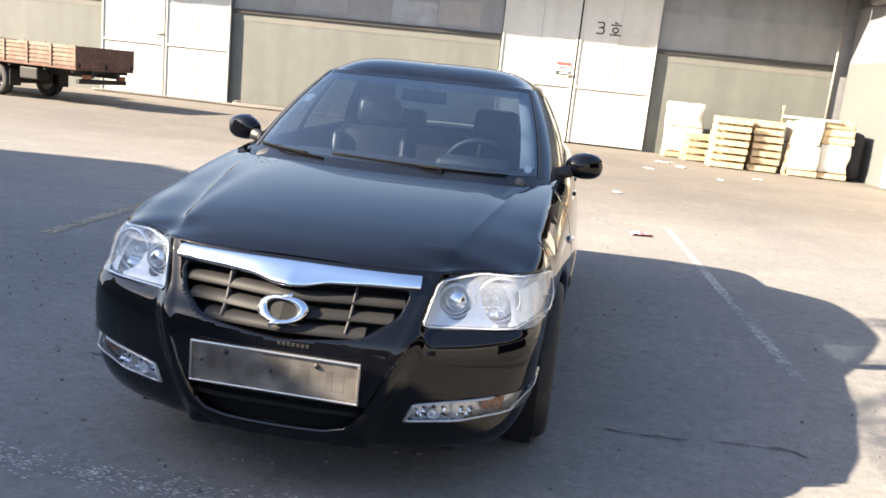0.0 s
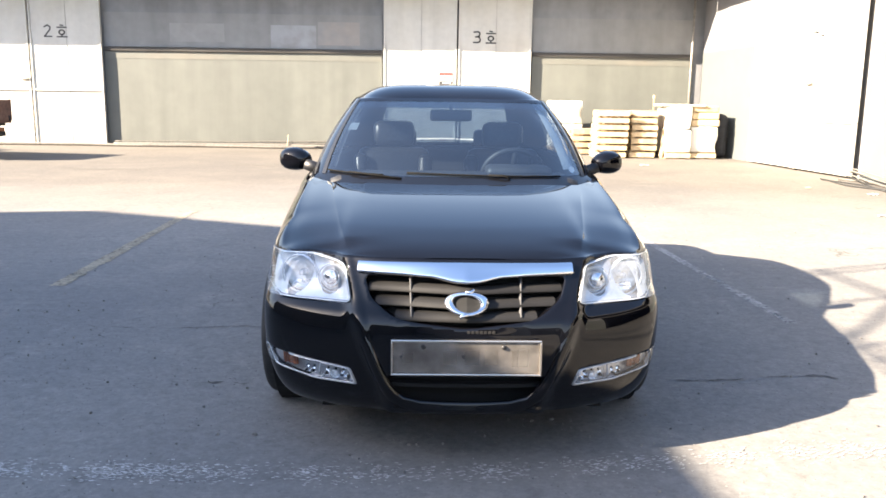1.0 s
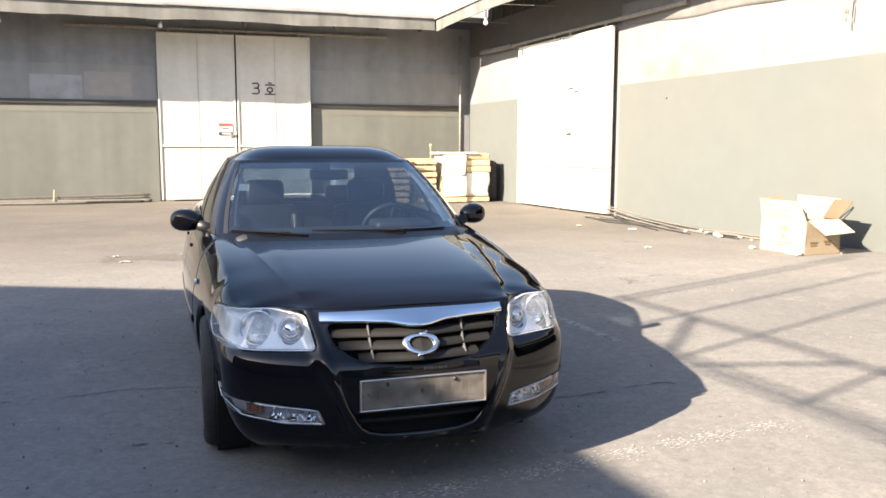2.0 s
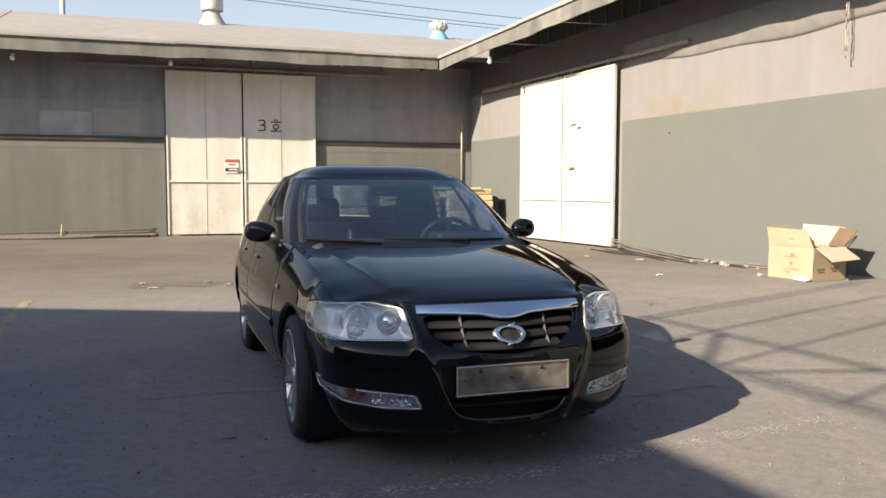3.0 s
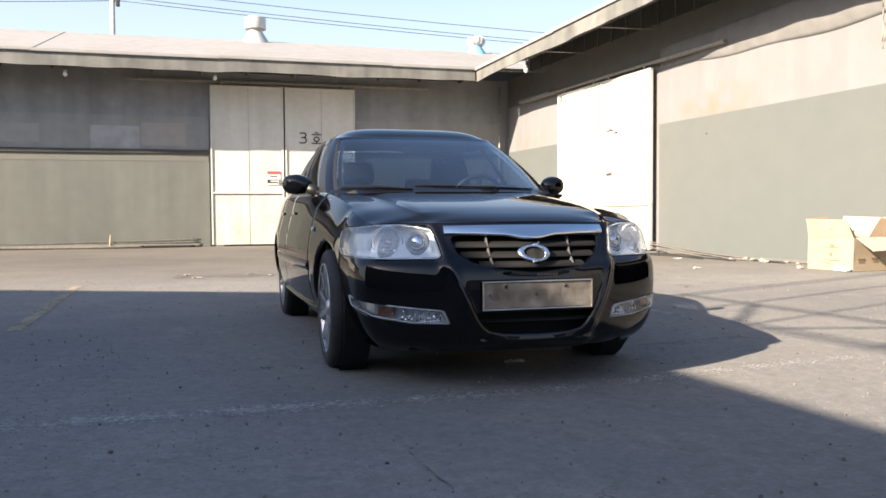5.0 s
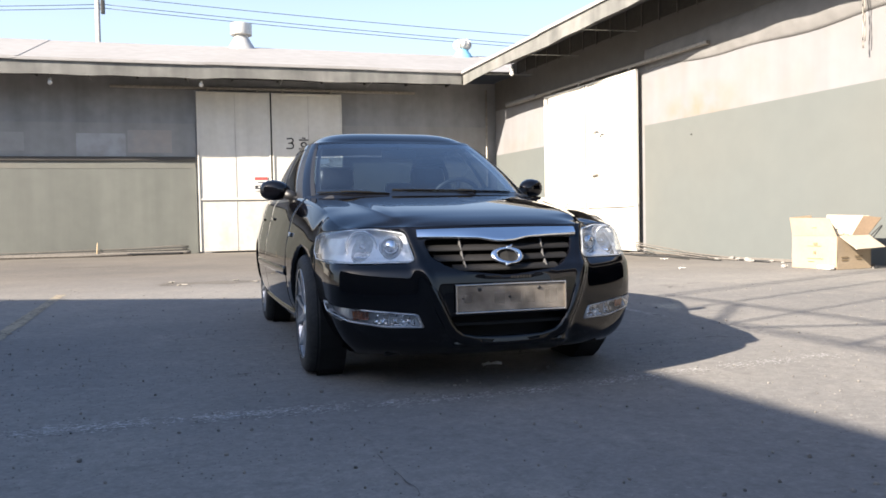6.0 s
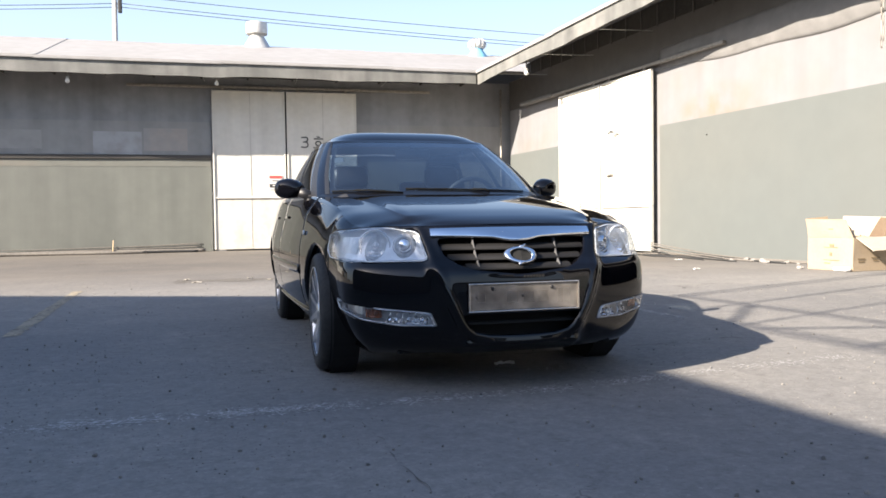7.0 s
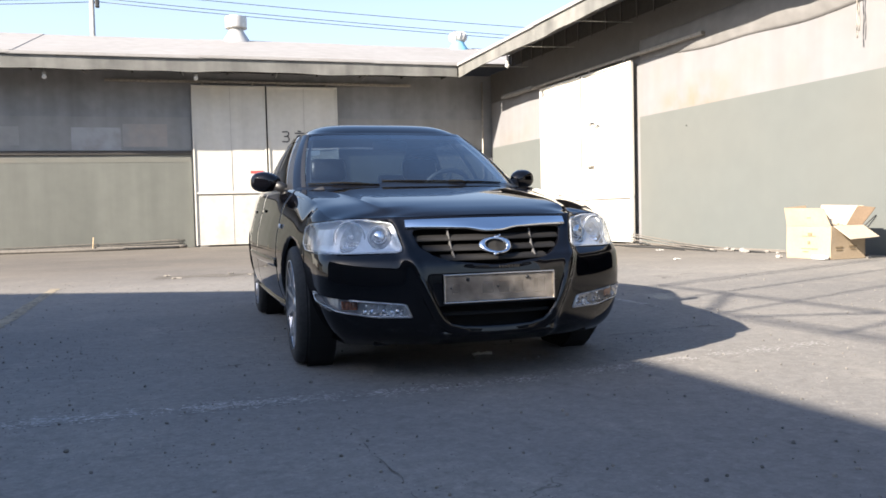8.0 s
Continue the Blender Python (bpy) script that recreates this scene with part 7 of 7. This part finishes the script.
verts = unit_verts[None] * shape[:, None, :] + np.stack((cx, cy, 0.25 * size), 1)[:, None, :]
faces = unit_faces[None] + len(unit_verts) * np.arange(len(cx))[:, None, None]
chip_mesh = bpy.data.meshes.new("stone_chips")
chip_mesh.from_pydata(verts.reshape(-1, 3).tolist(), [], faces.reshape(-1, 3).tolist())
M_CHIP = material("stone_chip", (0.16, 0.15, 0.135), rough=0.95)
cn = M_CHIP.node_tree
c_isle, c_ramp = cn.nodes.new("ShaderNodeNewGeometry"), cn.nodes.new("ShaderNodeValToRGB")
c_ramp.color_ramp.elements[0].color, c_ramp.color_ramp.elements[1].color = (0.10, 0.096, 0.092, 1), (0.26, 0.245, 0.225, 1)
c_ramp.color_ramp.elements.new(0.8).color = (0.165, 0.155, 0.142, 1)
cn.links.new(c_isle.outputs["Random Per Island"], c_ramp.inputs[0])
cn.links.new(c_ramp.outputs[0], cn.nodes["Principled BSDF"].inputs["Base Color"])
chip_mesh.materials.append(M_CHIP)
tagged(new("stone_chips", chip_mesh), "stone chips standing out of the worn asphalt", "grit", kind="stuff")


# worn patches in the asphalt
def ground_patch(name, x, y, rx, ry, z, mat, label, category, seed):
    bm = bmesh.new()
    c = bm.verts.new((0, 0, z))
    n = 40
    ring = [bm.verts.new((rx * (1 + 0.9 * noise.noise((math.cos(k * math.tau / n) * 1.5, math.sin(k * math.tau / n) * 2.2, seed))) * math.cos(k * math.tau / n),
                          ry * (1 + 0.9 * noise.noise((math.cos(k * math.tau / n) * 1.5, math.sin(k * math.tau / n) * 2.2, seed))) * math.sin(k * math.tau / n), z)) for k in range(n)]
    for k in range(n):
        bm.faces.new((c, ring[k], ring[(k + 1) % n]))
    ob = part(name, bm, mat)
    ob.location = (x, y, 0)
    return tagged(ob, label, category, kind="structure")


for x, y in ((-2.55, 10.15), (-1.85, 10.65), (-2.7, 10.7), (-1.6, 10.3)):
    scrap(x, y, rnd.uniform(0.06, 0.14), rnd.uniform(0.04, 0.08), rnd.uniform(-60, 60), M_FLAKE, "pale flake of broken asphalt by the worn pit")
ground_patch("dirt_patch_1", -2.2, 10.55, 0.62, 0.30, 0.003, M_DIRT, "gritty worn pit in the asphalt", "dirt", 2)
ground_patch("dirt_patch_2", -4.4, 16.4, 0.75, 0.35, 0.003, M_DIRT, "dark oily dirt patch on the asphalt", "dirt", 5)
ground_patch("dirt_patch_3", -7.2, 15.0, 0.9, 0.18, 0.003, M_DIRT, "dark oily dirt patch on the asphalt", "dirt", 8)


# cracks in the asphalt
def crack(way, width, seed):
    bm = bmesh.new()
    rnd = random.Random(seed)
    last = None
    for (ax, ay), (bx, by) in zip(way, way[1:]):
        a, d = Vector((ax, ay)), Vector((bx - ax, by - ay))
        n = max(1, int(d.length / 0.02))
        side = Vector((-d.y, d.x)).normalized()
        for k in range(n):
            p = a + d * (k / n)
            p = p + side * (0.05 * noise.noise((p.x * 3.0, p.y * 3.0, seed)) + 0.025 * noise.noise((p.x * 14.0, p.y * 14.0, seed)))
            w = width * max(0.0, 0.25 + 0.9 * noise.noise((p.x * 5.0, p.y * 5.0, seed + 9)) + 0.8 * noise.noise((p.x * 21.0, p.y * 21.0, seed + 2))) * rnd.uniform(0.4, 1.5)
            row = [bm.verts.new((*(p + side * w), 0.0035)), bm.verts.new((*(p - side * w), 0.0035))]
            if last:
                bm.faces.new((last[0], last[1], row[1], row[0]))
            last = row
    return tagged(part("crack", bm, M_CRACK), "ragged dark crack in the worn asphalt", "crack", kind="structure")


M_CRACK = material("crack_grit", (0.088, 0.083, 0.078), rough=0.95, grain=0.4, scale=60)
crack([(-2.4, 3.28), (-2.0, 3.31), (-1.2, 3.36), (0.25, 3.40), (0.95, 3.49), (1.07, 3.42)], 0.014, 3)
crack([(-1.70, 2.1), (-1.65, 1.71), (-1.63, 1.48), (-1.62, 1.28), (-1.60, 1.05), (-1.64, 0.7)], 0.0055, 7)
crack([(-3.3, 4.3), (-2.7, 4.22), (-2.2, 4.30), (-1.75, 4.26)], 0.009, 12)


# loose grit on the asphalt near the bay
bm = bmesh.new()
rnd = random.Random(77)
for k in range(1500):
    x, y = rnd.uniform(-4.5, 4.0), 0.0 + 11.0 * rnd.random() ** 1.9
    r = rnd.uniform(0.003, 0.0075) if k > 130 else rnd.uniform(0.0065, 0.0105)
    if k <= 130 and rnd.random() > 0.25 + 0.75 * smooth(-2.5, 0.5, x):
        continue
    m = pose(x, y, r * 0.5, rnd.uniform(0, 360), rnd.uniform(0, 360), 0) @ Matrix.Diagonal((r * rnd.uniform(0.8, 1.4), r, r * 0.8, 1))
    bmesh.ops.create_icosphere(bm, subdivisions=1, radius=1.0, matrix=m)
M_GRIT = material("grit_stone", (0.190, 0.178, 0.158), rough=0.9, grain=0.2, scale=60)
gn = M_GRIT.node_tree
g_isle, g_ramp = gn.nodes.new("ShaderNodeNewGeometry"), gn.nodes.new("ShaderNodeValToRGB")
g_ramp.color_ramp.elements[0].color, g_ramp.color_ramp.elements[1].color = (0.105, 0.10, 0.094, 1), (0.26, 0.245, 0.22, 1)
gn.links.new(g_isle.outputs["Random Per Island"], g_ramp.inputs[0])
gn.links.new(g_ramp.outputs[0], gn.nodes["Principled BSDF"].inputs["Base Color"])
tagged(part("grit", bm, M_GRIT), "loose grit and pebbles scattered on the asphalt", "grit", kind="stuff")
# ---- the flatbed truck ----
truck = placed(empty("flatbed_truck"), pose(-10.7, 16.2, 0, 0, 0, 170))
# local: x forward from the tail, y towards the camera's far side is negative
tagged(truck, "old flatbed truck with rusty brown drop-side boards", "truck")
WID, LEN = 1.75, 4.6
FLOOR_Z, SIDE_H = 0.80, 0.44


def tpart(name, c, s, mat, parent=truck, bevel=0.008, label=""):
    return part(name, box((c[0], -c[1], c[2]), s, bevel), mat, parent, label)


tpart("bed_floor", (LEN / 2, WID / 2, FLOOR_Z - 0.03), (LEN, WID, 0.07), M_RUST)
for y in (0.02, WID - 0.02):
    side = tpart("drop_side", (LEN / 2, y, FLOOR_Z + SIDE_H / 2), (LEN, 0.02, SIDE_H - 0.04), M_BOARD, label="rusty slatted drop side")
    for k in range(8):
        x = 0.02 + (LEN - 0.04) * k / 7
        part("stake", box((x, -(y + (-0.025 if y < 1 else 0.025)), FLOOR_Z + SIDE_H / 2), (0.05, 0.035, SIDE_H + 0.02), 0.006), M_BOARD, side)
    for k in range(5):
        z = FLOOR_Z + 0.045 + (SIDE_H - 0.09) * k / 4
        part("slat", box((LEN / 2, -(y + (-0.016 if y < 1 else 0.016)), z), (LEN, 0.015, 0.055), 0.004), M_BOARD, side)
gate = tpart("tailgate", (0.0, WID / 2, FLOOR_Z + SIDE_H / 2), (0.03, WID, SIDE_H), M_RUST, label="dark brown tailgate")
for y in (0.08, WID / 2, WID - 0.08):
    part("hinge", box((-0.02, -y, FLOOR_Z + 0.04), (0.03, 0.05, 0.12), 0.006), M_FRAME, gate)
for y in (WID / 2 - 0.38, WID / 2 + 0.38):
    tpart("frame_rail", (LEN / 2 + 0.5, y, 0.66), (LEN + 1.0, 0.08, 0.16), M_FRAME)
for x in (0.15, 0.9, 1.9, 2.9, 3.9):
    tpart("cross_member", (x, WID / 2, 0.72), (0.08, WID - 0.1, 0.09), M_FRAME)
tpart("rear_bumper_bar", (0.10, WID / 2, 0.50), (0.10, WID - 0.3, 0.10), M_FRAME)
for y in (0.35, WID - 0.35):
    tpart("bumper_hanger", (0.12, y, 0.58), (0.06, 0.06, 0.2), M_FRAME)
    tpart("tail_lamp", (0.03, y, 0.60), (0.06, 0.22, 0.09), M_AMBER)
# dark block added between the wheels, in place of shade on the far rim
tpart("mudguard", (2.30, WID / 2, 0.50), (0.62, WID - 0.75, 0.42), M_FRAME)
tpart("mudflap", (1.86, 0.18, 0.42), (0.02, 0.30, 0.36), M_FRAME)
tpart("mudflap", (1.86, WID - 0.18, 0.42), (0.02, 0.30, 0.36), M_FRAME)
tpart("fuel_tank", (3.3, 0.25, 0.52), (0.7, 0.35, 0.32), M_FRAME, bevel=0.05)
tpart("toolbox", (1.35, 0.2, 0.56), (0.5, 0.3, 0.26), M_FRAME, bevel=0.03)


def truck_wheel(x, y, k):
    m = Matrix.Translation((x, -y, 0.352)) @ Matrix.Rotation(radians(90) * k, 4, "X")
    w = part("truck_wheel", lathe([(0.20, 0.10), (0.21, 0.09), (0.17, 0.05), (0.09, 0.03), (0.08, 0.06), (0.0005, 0.06)], 32, m), M_DUSTY_RIM, truck, "dusty steel rim", True)
    part("tyre", lathe([(0.20, -0.10), (0.30, -0.115), (0.345, -0.09), (0.352, -0.06), (0.352, 0.06), (0.345, 0.09), (0.30, 0.115), (0.20, 0.10)], 40, m), M_RUBBER, w, "worn truck tyre", True)


for y, k in ((0.16, -1), (WID - 0.16, 1)):
    truck_wheel(2.30, y, -k)
    truck_wheel(5.05, y, -k)
tpart("rear_axle", (2.30, WID / 2, 0.352), (0.13, WID - 0.4, 0.13), M_FRAME, bevel=0.04)
# the cab
cab = part("cab", add_prism(bmesh.new(), [(4.68, 0.45), (6.15, 0.45), (6.2, 1.05), (5.95, 1.92), (5.6, 2.02), (4.72, 2.02)], -WID + 0.05, -0.05), M_CAB, truck, "dark blue truck cab")
part("cab_window", box((5.25, -0.045, 1.55), (0.75, 0.02, 0.5), 0.01), G_SIDE, cab)
part("cab_window", box((5.25, -WID + 0.045, 1.55), (0.75, 0.02, 0.5), 0.01), G_SIDE, cab)
part("cab_window", box((0, 0, 0), (0.02, 1.4, 0.62), 0.01, Matrix.Translation((6.085, -WID / 2, 1.50)) @ Matrix.Rotation(radians(-16), 4, "Y")), G_SIDE, cab)
part("headboard", box((4.60, -WID / 2, 1.25), (0.05, WID, 0.9), 0.01), M_RUST, truck)
